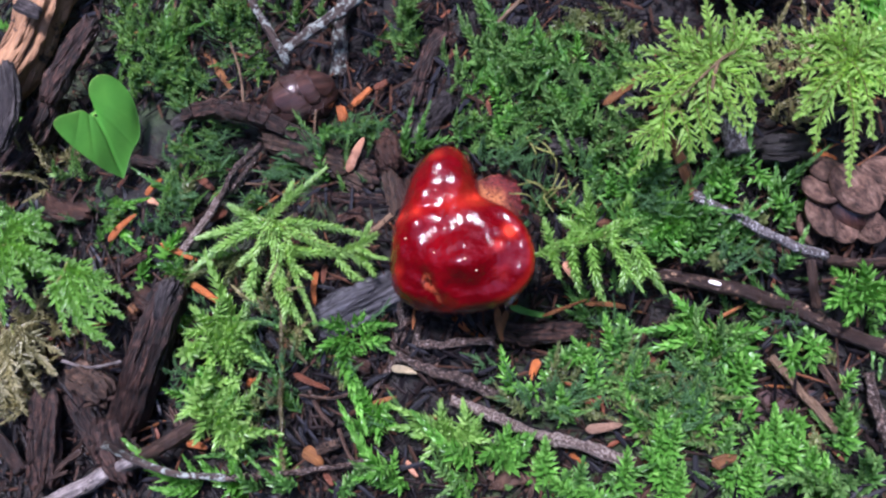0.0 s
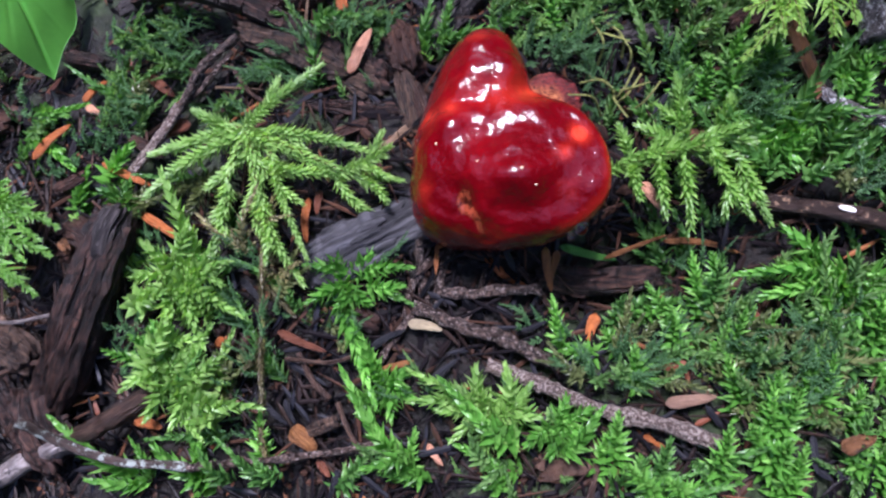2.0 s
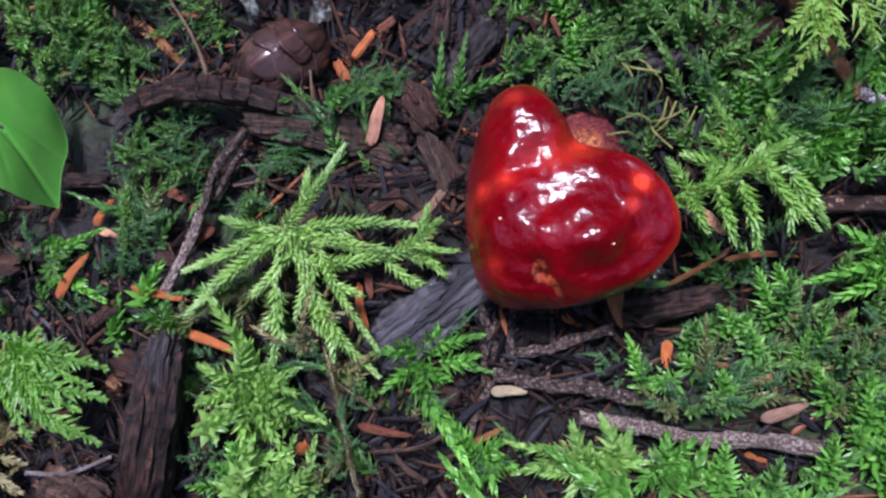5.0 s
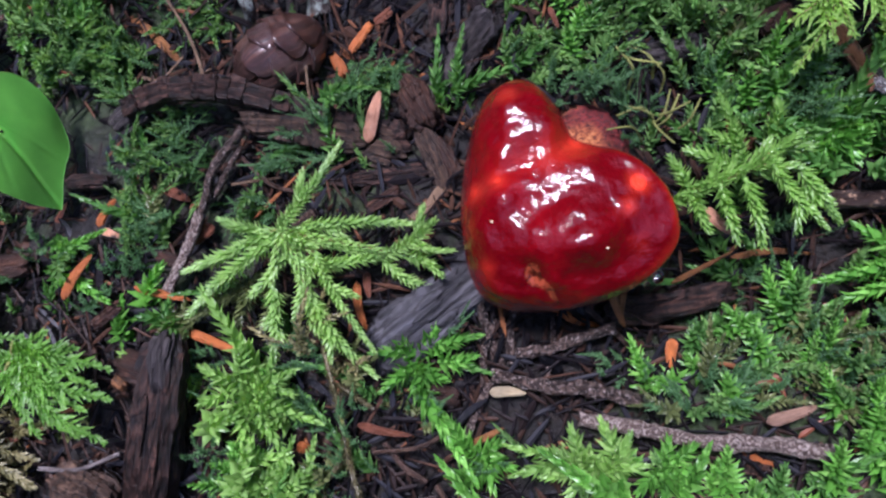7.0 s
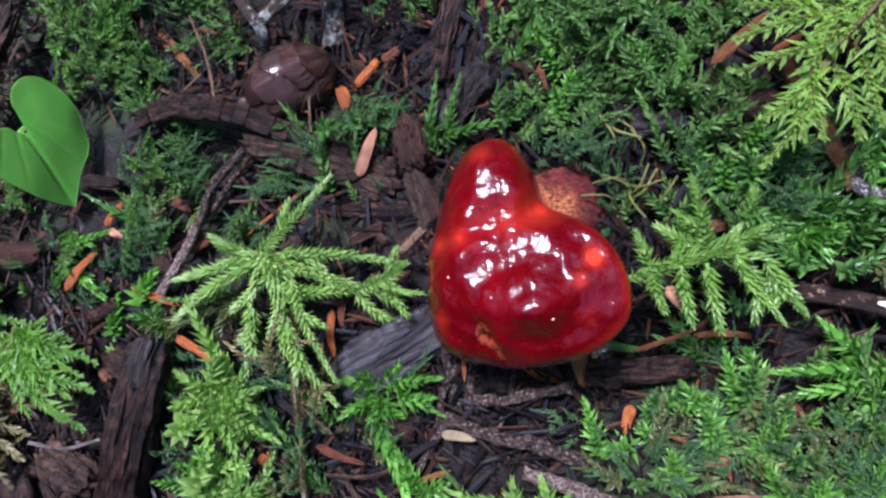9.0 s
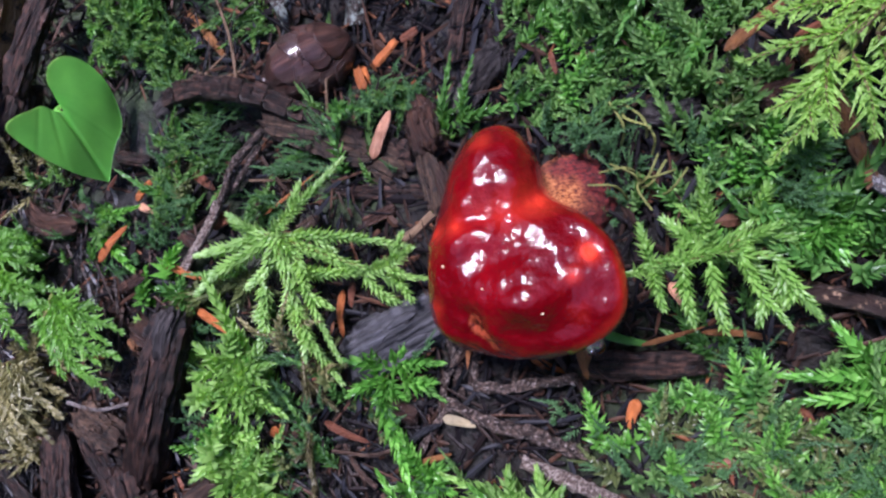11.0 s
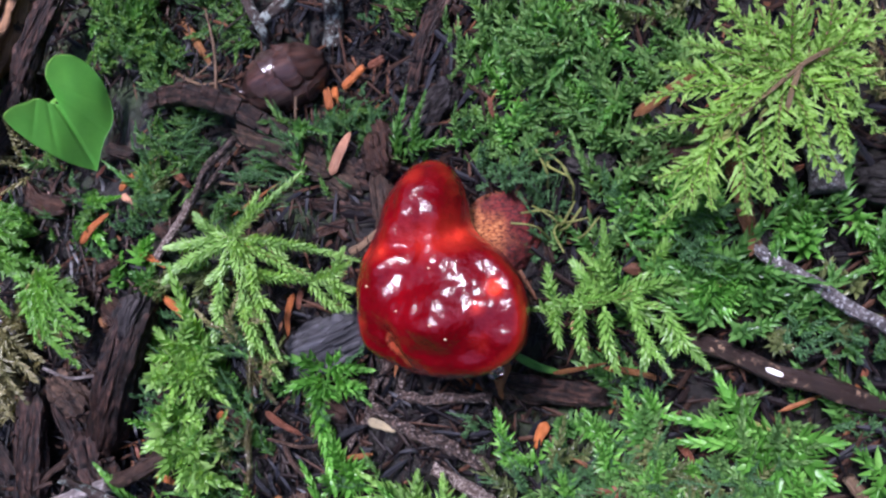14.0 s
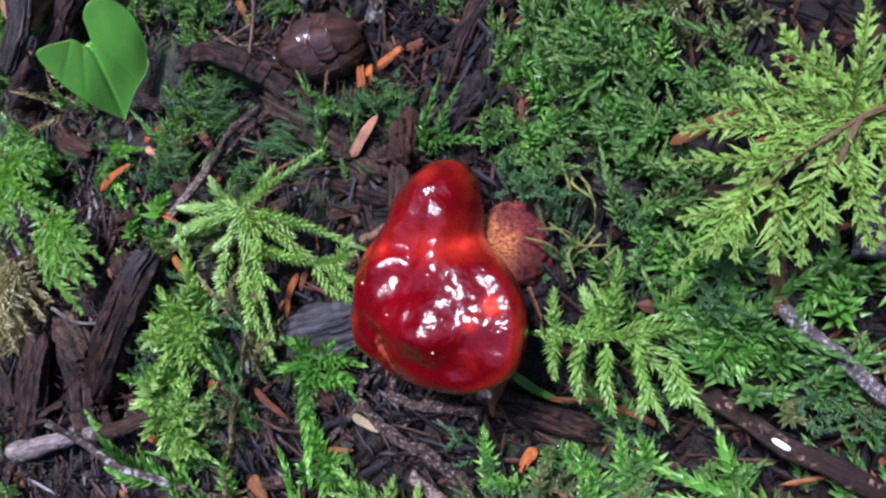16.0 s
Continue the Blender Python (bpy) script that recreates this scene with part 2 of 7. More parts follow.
def soil_material():
    m, n, l, p = nodes_of("wet_humus")
    co = n.new("ShaderNodeTexCoord")
    fine, big = noise_node(n, l, co.outputs["Object"], 420, 8, 0.7), noise_node(n, l, co.outputs["Object"], 40, 4)
    col = ramp(n, l, fine, ((0.38, (0.002, 0.0015, 0.0015)), (0.55, (0.006, 0.004, 0.003)), (0.75, (0.022, 0.013, 0.009))))
    col = mix(n, l, ramp(n, l, big, ((0.5, (0, 0, 0)), (0.7, (0.4, 0.4, 0.4)))), col, (0.02, 0.018, 0.008))
    wide = noise_node(n, l, co.outputs["Object"], 5.0, 8, 0.7)
    col = mix(n, l, ramp(n, l, wide, ((0.54, (0, 0, 0)), (0.6, (1, 1, 1)))), col, ramp(n, l, fine, ((0.35, (0.008, 0.014, 0.005)), (0.6, (0.03, 0.05, 0.014)), (0.75, (0.07, 0.11, 0.03)))))
    l.new(col, p.inputs["Base Color"])
    p.inputs["Roughness"].default_value = 0.5
    l.new(bump(n, l, fine, 1.0, 0.0015), p.inputs["Normal"])
    return m


def cap_material():
    """Lacquered fungus skin: blood red, thinner orange at the rim, in the cleft and in a few round spots."""
    m, n, l, p = nodes_of("lacquered_skin")
    co = n.new("ShaderNodeTexCoord")
    v = co.outputs["Object"]
    at = n.new("ShaderNodeAttribute")
    at.attribute_name = "thin"
    big = noise_node(n, l, v, 90, 4, 0.6)
    col = ramp(n, l, big, ((0.3, (0.07, 0.0005, 0.0018)), (0.55, (0.105, 0.0008, 0.0026)), (0.75, (0.17, 0.0016, 0.0036))))
    wob = n.new("ShaderNodeMath")
    wob.operation = "MULTIPLY_ADD"
    l.new(noise_node(n, l, v, 260, 5, 0.65), wob.inputs[0])
    wob.inputs[1].default_value = 0.45
    l.new(at.outputs["Fac"], wob.inputs[2])
    f = ramp(n, l, wob.outputs[0], ((0.25, (0, 0, 0)), (0.7, (0.28, 0.28, 0.28)), (1.5, (1, 1, 1))))
    col = mix(n, l, f, col, (0.62, 0.04, 0.016))
    scar = n.new("ShaderNodeAttribute")
    scar.attribute_name = "scar"
    sw = n.new("ShaderNodeMath")
    sw.operation = "MULTIPLY_ADD"
    l.new(noise_node(n, l, v, 500, 6, 0.7), sw.inputs[0])
    sw.inputs[1].default_value = 0.8
    l.new(scar.outputs["Fac"], sw.inputs[2])
    sf = ramp(n, l, sw.outputs[0], ((0.92, (0, 0, 0)), (1.3, (0.8, 0.8, 0.8))))
    col = mix(n, l, sf, col, mix(n, l, ramp(n, l, noise_node(n, l, v, 520, 5), ((0.42, (0, 0, 0)), (0.58, (1, 1, 1)))), (0.03, 0.006, 0.003), (0.26, 0.05, 0.02)))
    l.new(col, p.inputs["Base Color"])
    p.inputs["Roughness"].default_value = 0.45
    p.inputs["IOR"].default_value = 1.08
    p.inputs["Subsurface Weight"].default_value = 0.06
    p.inputs["Subsurface Radius"].default_value = (0.004, 0.0008, 0.0005)
    p.inputs["Subsurface Scale"].default_value = 1.0
    p.inputs["Coat Weight"].default_value, p.inputs["Coat Roughness"].default_value, p.inputs["Coat IOR"].default_value = 1.0, 0.02, 1.39
    waves = bump(n, l, noise_node(n, l, v, 140, 2.5, 0.45), 0.28, 0.0024)
    folds = n.new("ShaderNodeTexNoise")
    folds.noise_type, folds.normalize = "RIDGED_MULTIFRACTAL", True
    folds.inputs["Scale"].default_value, folds.inputs["Detail"].default_value = 260, 2.0
    l.new(v, folds.inputs["Vector"])
    wrinkled = bump(n, l, folds.outputs["Fac"], 0.35, 0.0007, waves)
    creases = bump(n, l, noise_node(n, l, v, 420, 3, 0.6), 0.35, 0.0008, wrinkled)
    l.new(bump(n, l, noise_node(n, l, v, 850, 3, 0.6), 0.4, 0.0004, creases), p.inputs["Normal"])
    l.new(p.inputs["Normal"].links[0].from_socket, p.inputs["Coat Normal"])
    return m


def stem_material():
    m, n, l, p = nodes_of("fibrous_stem")
    co = n.new("ShaderNodeTexCoord")
    v = co.outputs["Object"]
    fib = noise_node(n, l, v, 1100, 6, 0.72, (1.0, 1.9, 0.8))
    col = ramp(n, l, fib, ((0.36, (0.04, 0.005, 0.003)), (0.44, (0.2, 0.035, 0.012)), (0.50, (0.52, 0.17, 0.05)), (0.66, (0.68, 0.33, 0.12))))
    at = n.new("ShaderNodeAttribute")
    at.attribute_name = "thin"
    col = mix(n, l, at.outputs["Fac"], col, ramp(n, l, fib, ((0.38, (0.02, 0.003, 0.004)), (0.52, (0.14, 0.012, 0.012)), (0.7, (0.34, 0.04, 0.03)))))
    l.new(col, p.inputs["Base Color"])
    p.inputs["Roughness"].default_value = 0.6
    l.new(bump(n, l, fib, 1.0, 0.001), p.inputs["Normal"])
    return m


LITTER, SOIL, CAP_SKIN, STEM_SKIN = litter_material(), soil_material(), cap_material(), stem_material()
DROP, _n, _l, _p = nodes_of("clear_resin")
_p.inputs["Base Color"].default_value = (0.95, 0.8, 0.72, 1)
_p.inputs["Transmission Weight"].default_value, _p.inputs["Roughness"].default_value, _p.inputs["IOR"].default_value = 1.0, 0.03, 1.34
PORES, _n, _l, _p = nodes_of("pale_pores")
_c = _n.new("ShaderNodeTexCoord")
_l.new(ramp(_n, _l, noise_node(_n, _l, _c.outputs["Object"], 900, 5), ((0.35, (0.35, 0.2, 0.1)), (0.7, (0.62, 0.45, 0.3)))), _p.inputs["Base Color"])
_p.inputs["Roughness"].default_value = 0.7

# ---- shape tools ----
rng = np.random.default_rng(7)


def unit(v):
    v = np.asarray(v, float)
    return v / np.maximum(np.linalg.norm(v, axis=-1, keepdims=True), 1e-9)


def lattice(p, seed=0):
    """Smooth value noise in -1..1 at points p (n, 3)."""
    p = np.asarray(p, float)
    i = np.floor(p).astype(np.int64)
    f = p - i
    f = f * f * (3 - 2 * f)
    total = np.zeros(len(p))
    for dx in (0, 1):
        for dy in (0, 1):
            for dz in (0, 1):
                h = (i[:, 0] + dx) * 374761393 + (i[:, 1] + dy) * 668265263 + (i[:, 2] + dz) * 2147483647 + seed * 974711
                h = (h ^ (h >> 13)) * 1274126177
                h = ((h ^ (h >> 16)) & 0xFFFFFF) / 0x7FFFFF - 1.0
                w = (f[:, 0] if dx else 1 - f[:, 0]) * (f[:, 1] if dy else 1 - f[:, 1]) * (f[:, 2] if dz else 1 - f[:, 2])
                total += w * h
    return total


def fractal(p, octaves=4, seed=0):
    return sum(lattice(np.asarray(p) * 2 ** k + 17.3 * k, seed + k) * 0.5 ** k for k in range(octaves))


def mesh_of(name, v, faces, material, smooth=True, **attributes):
    """A mesh from centimetre points and faces (an (n, k) array, or a list of such arrays)."""
    me = bpy.data.meshes.new(name)
    v = np.asarray(v, np.float32) * CM
    groups = [np.asarray(f, np.int32) for f in (faces if isinstance(faces, list) else [faces]) if len(f)]
    me.vertices.add(len(v))
    me.vertices.foreach_set("co", v.ravel())
    loops = np.concatenate([g.ravel() for g in groups])
    sizes = np.concatenate([np.full(len(g), g.shape[1], np.int32) for g in groups])
    me.loops.add(len(loops))
    me.loops.foreach_set("vertex_index", loops)
    me.polygons.add(len(sizes))
    me.polygons.foreach_set("loop_start", np.concatenate([[0], np.cumsum(sizes)[:-1]]).astype(np.int32))
    me.polygons.foreach_set("use_smooth", np.full(len(sizes), smooth))
    for key, values in attributes.items():
        values = np.asarray(values, np.float32)
        a = me.attributes.new(key, "FLOAT_VECTOR" if values.ndim == 2 else "FLOAT", "POINT")
        a.data.foreach_set("vector" if values.ndim == 2 else "value", values.ravel())
    me.materials.append(material)
    me.update(calc_edges=True)
    me.validate()
    return me


def thing(name, at, label, category, group=""):
    ob = new(name)
    ob.empty_display_size = 0.005
    ob.location = Vector(at) * CM
    return tagged(ob, label, category, group)


def part(name, me, parent, label="", at=(0, 0, 0)):
    ob = new(name, me)
    ob.parent = parent
    ob.location = Vector(at) * CM
    return tagged(ob, label) if label else ob


def solid(name, at, me, label, category, group="", kind=""):
    ob = new(name, me)
    ob.location = Vector(at) * CM
    return tagged(ob, label, category, group, kind)


def curve_through(points, n):
    """A smooth line (Catmull-Rom) through a few control points."""
    p = np.asarray(points, float)
    if len(p) == 2:
        return p[0] + (p[1] - p[0]) * np.linspace(0, 1, n)[:, None]
    q = np.vstack([2 * p[0] - p[1], p, 2 * p[-1] - p[-2]])
    s = np.linspace(0, len(p) - 1 - 1e-6, n)
    i = s.astype(int)
    u = (s - i)[:, None]
    a, b, c, d = q[i], q[i + 1], q[i + 2], q[i + 3]
    return 0.5 * (2 * b + (c - a) * u + (2 * a - 5 * b + 4 * c - d) * u ** 2 + (3 * b - a - 3 * c + d) * u ** 3)


def frames_along(line):
    t = unit(np.gradient(line, axis=0))
    side = unit(np.cross(t, np.array([0.05, 0.02, 1.0])))
    return t, side, unit(np.cross(side, t))


def rod(line, wide, high, sides=12, rough=0.12, pitch=2.0, seed=0, square=2.0, ragged=0.0, lumps=0.0, ridges=0.0):
    """A closed rod along a line, with a rounded (square=2) to boxy (square=5) section, uneven flanks and ragged ends."""
    line = np.asarray(line, float)
    n = len(line)
    t, side, top = frames_along(line)
    a = np.linspace(0, 2 * np.pi, sides, endpoint=False)
    c, s = np.cos(a), np.sin(a)
    k = (np.abs(c) ** square + np.abs(s) ** square) ** (-1 / square)
    step = np.concatenate([[0], np.cumsum(np.linalg.norm(np.diff(line, axis=0), axis=1))])
    wide, high = np.broadcast_to(wide, n), np.broadcast_to(high, n)
    A, S = np.meshgrid(a, step)
    flank = np.stack([S * 0.45 * pitch, np.cos(A) * pitch * 1.6, np.sin(A) * pitch * 1.6], -1).reshape(-1, 3)
    wob = 1 + rough * fractal(flank, 3, seed).reshape(n, sides)
    if ridges:
        fib = np.stack([S * 0.8, np.cos(A) * 5.5, np.sin(A) * 5.5], -1).reshape(-1, 3)
        wob = wob + ridges * fractal(fib, 3, seed + 11).reshape(n, sides)
    if lumps:
        wob = wob + lumps * np.maximum(0, lattice(np.stack([S * 6, np.cos(A) * 2.6, np.sin(A) * 2.6], -1).reshape(-1, 3), seed + 5).reshape(n, sides))
    v = line[:, None] + side[:, None] * (k * c)[None, :, None] * (wide[:, None] * wob)[..., None] + top[:, None] * (k * s)[None, :, None] * (high[:, None] * wob)[..., None]
    if ragged:
        push = ragged * lattice(np.stack([np.cos(a) * 3.1, np.sin(a) * 3.1, np.full(sides, seed * 1.7)], -1), seed + 9)
        v[0] -= t[0] * push[:, None]
        v[1] -= t[1] * push[:, None] * 0.5
        v[-1] += t[-1] * push[::-1, None]
        v[-2] += t[-2] * push[::-1, None] * 0.5
    grain = np.stack([S + seed * 3.7, np.cos(A) * wide[:, None], np.sin(A) * high[:, None]], -1).reshape(-1, 3)
    v = v.reshape(-1, 3)
    i, j = np.meshgrid(np.arange(n - 1), np.arange(sides), indexing="ij")
    i, j = i.ravel(), j.ravel()
    jn = (j + 1) % sides
    quads = np.stack([i * sides + j, i * sides + jn, (i + 1) * sides + jn, (i + 1) * sides + j], 1)
    v = np.vstack([v, line[0] - t[0] * 0.15 * high[0], line[-1] + t[-1] * 0.15 * high[-1]])
    grain = np.vstack([grain, [step[0], 0, 0], [step[-1], 0, 0]])
    b = np.arange(sides)
    m = n * sides
    ends = np.vstack([np.stack([np.full(sides, m), (b + 1) % sides, b], 1), np.stack([np.full(sides, m + 1), (n - 1) * sides + b, (n - 1) * sides + (b + 1) % sides], 1)])
    return v, [quads[:, ::-1], ends[:, ::-1]], grain


def leaves(p, d, nrm, length, width, cup=0.3, hook=0.12, waist=0.29):
    """Many small pointed, folded leaves at once: 7 points and 6 triangles each."""
    n = len(p)
    d, nrm = unit(d), unit(nrm)
    s = np.cross(d, nrm)
    L, w = np.broadcast_to(length, n)[:, None], np.broadcast_to(width, n)[:, None]
    droop = nrm * L * hook
    v = np.stack([p, p + d * L * 0.24 + s * w * 0.48, p + d * L * 0.24 - s * w * 0.48, p + d * L * 0.42 - nrm * w * cup - droop * 0.2,
                  p + d * L * 0.58 + s * w * waist - droop * 0.35, p + d * L * 0.58 - s * w * waist - droop * 0.35, p + d * L - droop], 1)
    f = np.array([[0, 1, 3], [0, 3, 2], [1, 4, 3], [3, 5, 2], [4, 6, 3], [3, 6, 5]])
    return v.reshape(-1, 3), (np.arange(n)[:, None, None] * 7 + f).reshape(-1, 3)


def join(pieces):
    vs, fs, base = [], [], 0
    for v, f in pieces:
        vs.append(v)
        fs.append(f + base)
        base += len(v)
    return np.vstack(vs), np.vstack(fs)


def bristly(line, leaf, width, per_cm, open_deg, r, taper=0.55, cup=0.3, hook=0.12, waist=0.29, close=0.6, bend=3):
    """A moss branch: a thin stem along the line, clothed all round in pointed leaves."""
    t, side, top = frames_along(line)
    total = np.linalg.norm(np.diff(line, axis=0), axis=1).sum()
    m = max(8, int(per_cm * total))
    s = np.linspace(0.02, 1, m) ** 0.9
    x = s * (len(line) - 1)
    pick = lambda a: np.stack([np.interp(x, np.arange(len(line)), a[:, k]) for k in range(3)], 1)
    P, T, S, N = pick(line), unit(pick(t)), unit(pick(side)), unit(pick(top))
    phi = np.arange(m) * 2.3999 + r.uniform(-0.2, 0.2, m)
    rad = S * np.cos(phi)[:, None] + N * np.sin(phi)[:, None]
    a = np.radians(open_deg * (1 - close * s ** bend) + r.normal(0, 6, m))[:, None]
    size = (1 - taper * s ** 1.5) * r.uniform(0.85, 1.15, m)
    v, f = leaves(P, T * np.cos(a) + rad * np.sin(a), rad * np.cos(a) - T * np.sin(a), leaf * size, width * size, cup, hook, waist)
    return v, f


def stem_mesh(line, r0, r1):
    v, (q, e), g = rod(line, np.linspace(r0, r1, len(line)), np.linspace(r0, r1, len(line)), 5, 0.1, 4.0, 3)
    return v, np.vstack([q[:, [0, 1, 2]], q[:, [0, 2, 3]], e])


def lacy(line, wide, r, dense=9):
    """A feathery moss arm: uneven pointed pinnules to both sides, some of them forked, on a leafy stalk."""
    t, side, top = frames_along(line)
    total = np.linalg.norm(np.diff(line, axis=0), axis=1).sum()
    m = max(8, int(total * dense * 1.35))
    s = np.linspace(0.04, 1.0, m) + r.normal(0, 0.25 / m, m)
    x = np.clip(s, 0, 1) * (len(line) - 1)
    pick = lambda a: np.stack([np.interp(x, np.arange(len(line)), a[:, k]) for k in range(3)], 1)
    P, T, S, N = pick(line), unit(pick(t)), unit(pick(side)), unit(pick(top))
    sgn = np.where(np.arange(m) % 2 == 0, 1.0, -1.0)
    reach = wide * np.interp(s, (0, 0.15, 0.4, 0.75, 1.0), (0.9, 1.15, 1.0, 0.6, 0.3)) * r.uniform(0.5, 1.3, m)
    lean = np.interp(s, (0, 0.8, 1.0), (0.7, 1.05, 2.2)) * r.uniform(0.6, 1.5, m)
    way = unit(T * lean[:, None] + S * (sgn * r.uniform(0.75, 1.15, m))[:, None] + N * r.normal(0.05, 0.38, m)[:, None])
    nrm = unit(N + S * r.normal(0, 0.45, m)[:, None] + T * r.normal(0, 0.35, m)[:, None])
    out = [bristly(line, 0.19, 0.10, 64, 48, r, 0.5), leaves(P, way, nrm, reach, 0.12 * r.uniform(0.75, 1.2, m), 0.4, 0.18, 0.24)]
    cross = np.cross(nrm, way)
    for at in (0.1, 0.28, 0.48):
        for sgn2 in (-1, 1):
            out.append(leaves(P + way * (at * reach)[:, None] - nrm * (0.2 * at * at * reach)[:, None], way + cross * sgn2 * r.uniform(0.45, 0.85, m)[:, None], nrm, 0.10 * (1 - 0.4 * at) * r.uniform(0.6, 1.4, m), 0.05 * (1 - 0.3 * at), 0.3, 0.15))
    return join(out)


# ---- the lie of the land ----
HILLS = ((-8.0, 8.4, -1.1, 1.9), (-6.3, 5.2, -0.7, 1.3), (-2.0, -1.2, -0.8, 1.4), (-1.2, -0.2, -0.8, 0.9), (-1.5, 6.3, 0.6, 1.8), (2.4, 3.0, 0.5, 1.8),
         (-11.5, -2.2, 0.35, 1.2), (-15.0, 2.0, 0.4, 1.5), (-4.2, -2.8, 0.45, 1.2), (-11.0, 2.5, -0.35, 1.5), (1.0, -0.5, -0.4, 1.2), (-14.6, -4.4, -0.5, 1.2), (2.6, 5.6, 0.5, 1.6))


def surf(x, y):
    """Height of the litter and moss surface, in centimetres."""
    x, y = np.asarray(x, float), np.asarray(y, float)
    z = np.zeros(np.broadcast(x, y).shape)
    for hx, hy, h, r in HILLS:
        z = z + h * np.exp(-((x - hx) ** 2 + (y - hy) ** 2) / (2 * r * r))
    return z


def soil_z(x, y):
    return surf(x, y) - 0.38


fine_x, fine_y = np.arange(-25, 13, 0.13), np.arange(-12, 17, 0.13)
grow = np.geomspace(0.3, 9000, 42)
gx = np.concatenate([fine_x[0] - grow[::-1], fine_x, fine_x[-1] + grow])
gy = np.concatenate([fine_y[0] - grow[::-1], fine_y, fine_y[-1] + grow])
X, Y = np.meshgrid(gx, gy)
flat = np.stack([X.ravel(), Y.ravel(), np.zeros(X.size)], 1)
far = np.clip(np.maximum(np.abs(X + 6) - 20, np.abs(Y - 2) - 15) / 60, 0, 1).ravel()
Z = soil_z(X, Y).ravel() + 0.16 * fractal(flat * 0.9, 5, 3) * (1 - far) + far * 6 * fractal(flat * 0.004, 4, 8)
nx, ny = len(gx), len(gy)
i, j = np.meshgrid(np.arange(ny - 1), np.arange(nx - 1), indexing="ij")
i, j = i.ravel(), j.ravel()
ground = solid("ground", (0, 0, 0), mesh_of("ground", np.stack([X.ravel(), Y.ravel(), Z], 1), np.stack([i * nx + j, i * nx + j + 1, (i + 1) * nx + j + 1, (i + 1) * nx + j], 1), SOIL),
               "dark wet forest humus with crumbled needles", "ground", kind="structure")


# ---- unseen forest wall, dark and ragged on top, added to block the low sky ----
UNSEEN_FOREST, _n, _l, _p = nodes_of("unseen_forest")
_c = _n.new("ShaderNodeTexCoord")
_l.new(ramp(_n, _l, noise_node(_n, _l, _c.outputs["Object"], 3.0, 8, 0.75), ((0.35, (0.008, 0.014, 0.006)), (0.7, (0.05, 0.085, 0.03)))), _p.inputs["Base Color"])
_p.inputs["Roughness"].default_value = 0.8
ft, fh = np.linspace(0, 2 * np.pi, 240, endpoint=False), np.linspace(0, 1, 40)
FT, FH = np.meshgrid(ft, fh)
ring3 = np.stack([np.cos(FT), np.sin(FT), FH], -1).reshape(-1, 3)
fr = 700 + 110 * fractal(ring3 * 6, 4, 61)
top_h = (560 + 170 * fractal(np.stack([np.cos(FT), np.sin(FT), FH * 0], -1).reshape(-1, 3) * 7, 4, 71)) * FH.ravel() - 40
i, j = np.meshgrid(np.arange(39), np.arange(240), indexing="ij")
i, j = i.ravel(), j.ravel()
jn = (j + 1) % 240
solid("backdrop", (0, 0, 0), mesh_of("backdrop", np.stack([fr * np.cos(FT.ravel()), fr * np.sin(FT.ravel()), top_h], 1), np.stack([i * 240 + j, i * 240 + jn, (i + 1) * 240 + jn, (i + 1) * 240 + j], 1), UNSEEN_FOREST),
      "unseen dark forest wall all round, added to block low sky", "backdrop", kind="structure")


# ---- unseen clumps of boughs overhead, added to shape the skylight and reflections ----
crown = np.random.default_rng(52)
cd = crown.normal(0, 1, (9000, 3))
cd[:, 2] = np.abs(cd[:, 2])
cd = unit(cd)
gap = fractal(cd * 3.4, 3, 91) + 0.25 * crown.normal(0, 1, len(cd))
toward_sun = np.array(toward)
# openings are cut towards the sun and one further highlight direction
cd = cd[(cd[:, 2] > 0.3) & (gap > 0.06) & (cd @ toward_sun < 0.94) & (cd @ np.array((0.29, -0.46, 0.84)) < 0.97)]
cd = cd * crown.uniform(620, 900, (len(cd), 1))
cv, cf = leaves(cd, crown.normal(0, 1, cd.shape), crown.normal(0, 1, cd.shape) + (0, 0, 1.5), crown.uniform(40, 110, len(cd)), crown.uniform(18, 46, len(cd)))
solid("backdrop", (0, 0, 0), mesh_of("sky_blockers", cv, cf, UNSEEN_FOREST), "unseen dark conifer boughs added overhead to shape light and reflections", "backdrop", kind="structure")


# ---- the red fungus ----
CAP_AT = (-3.7, 2.0, 0.9)
CAP_RADII = (2.02, 1.70, 1.44, 1.28, 1.36, 1.88, 2.40, 2.46, 2.16, 1.94, 1.80, 1.76, 1.78, 1.87, 2.08, 2.33, 2.31, 2.2, 2.15, 2.2, 2.31, 2.44, 2.50, 2.30)


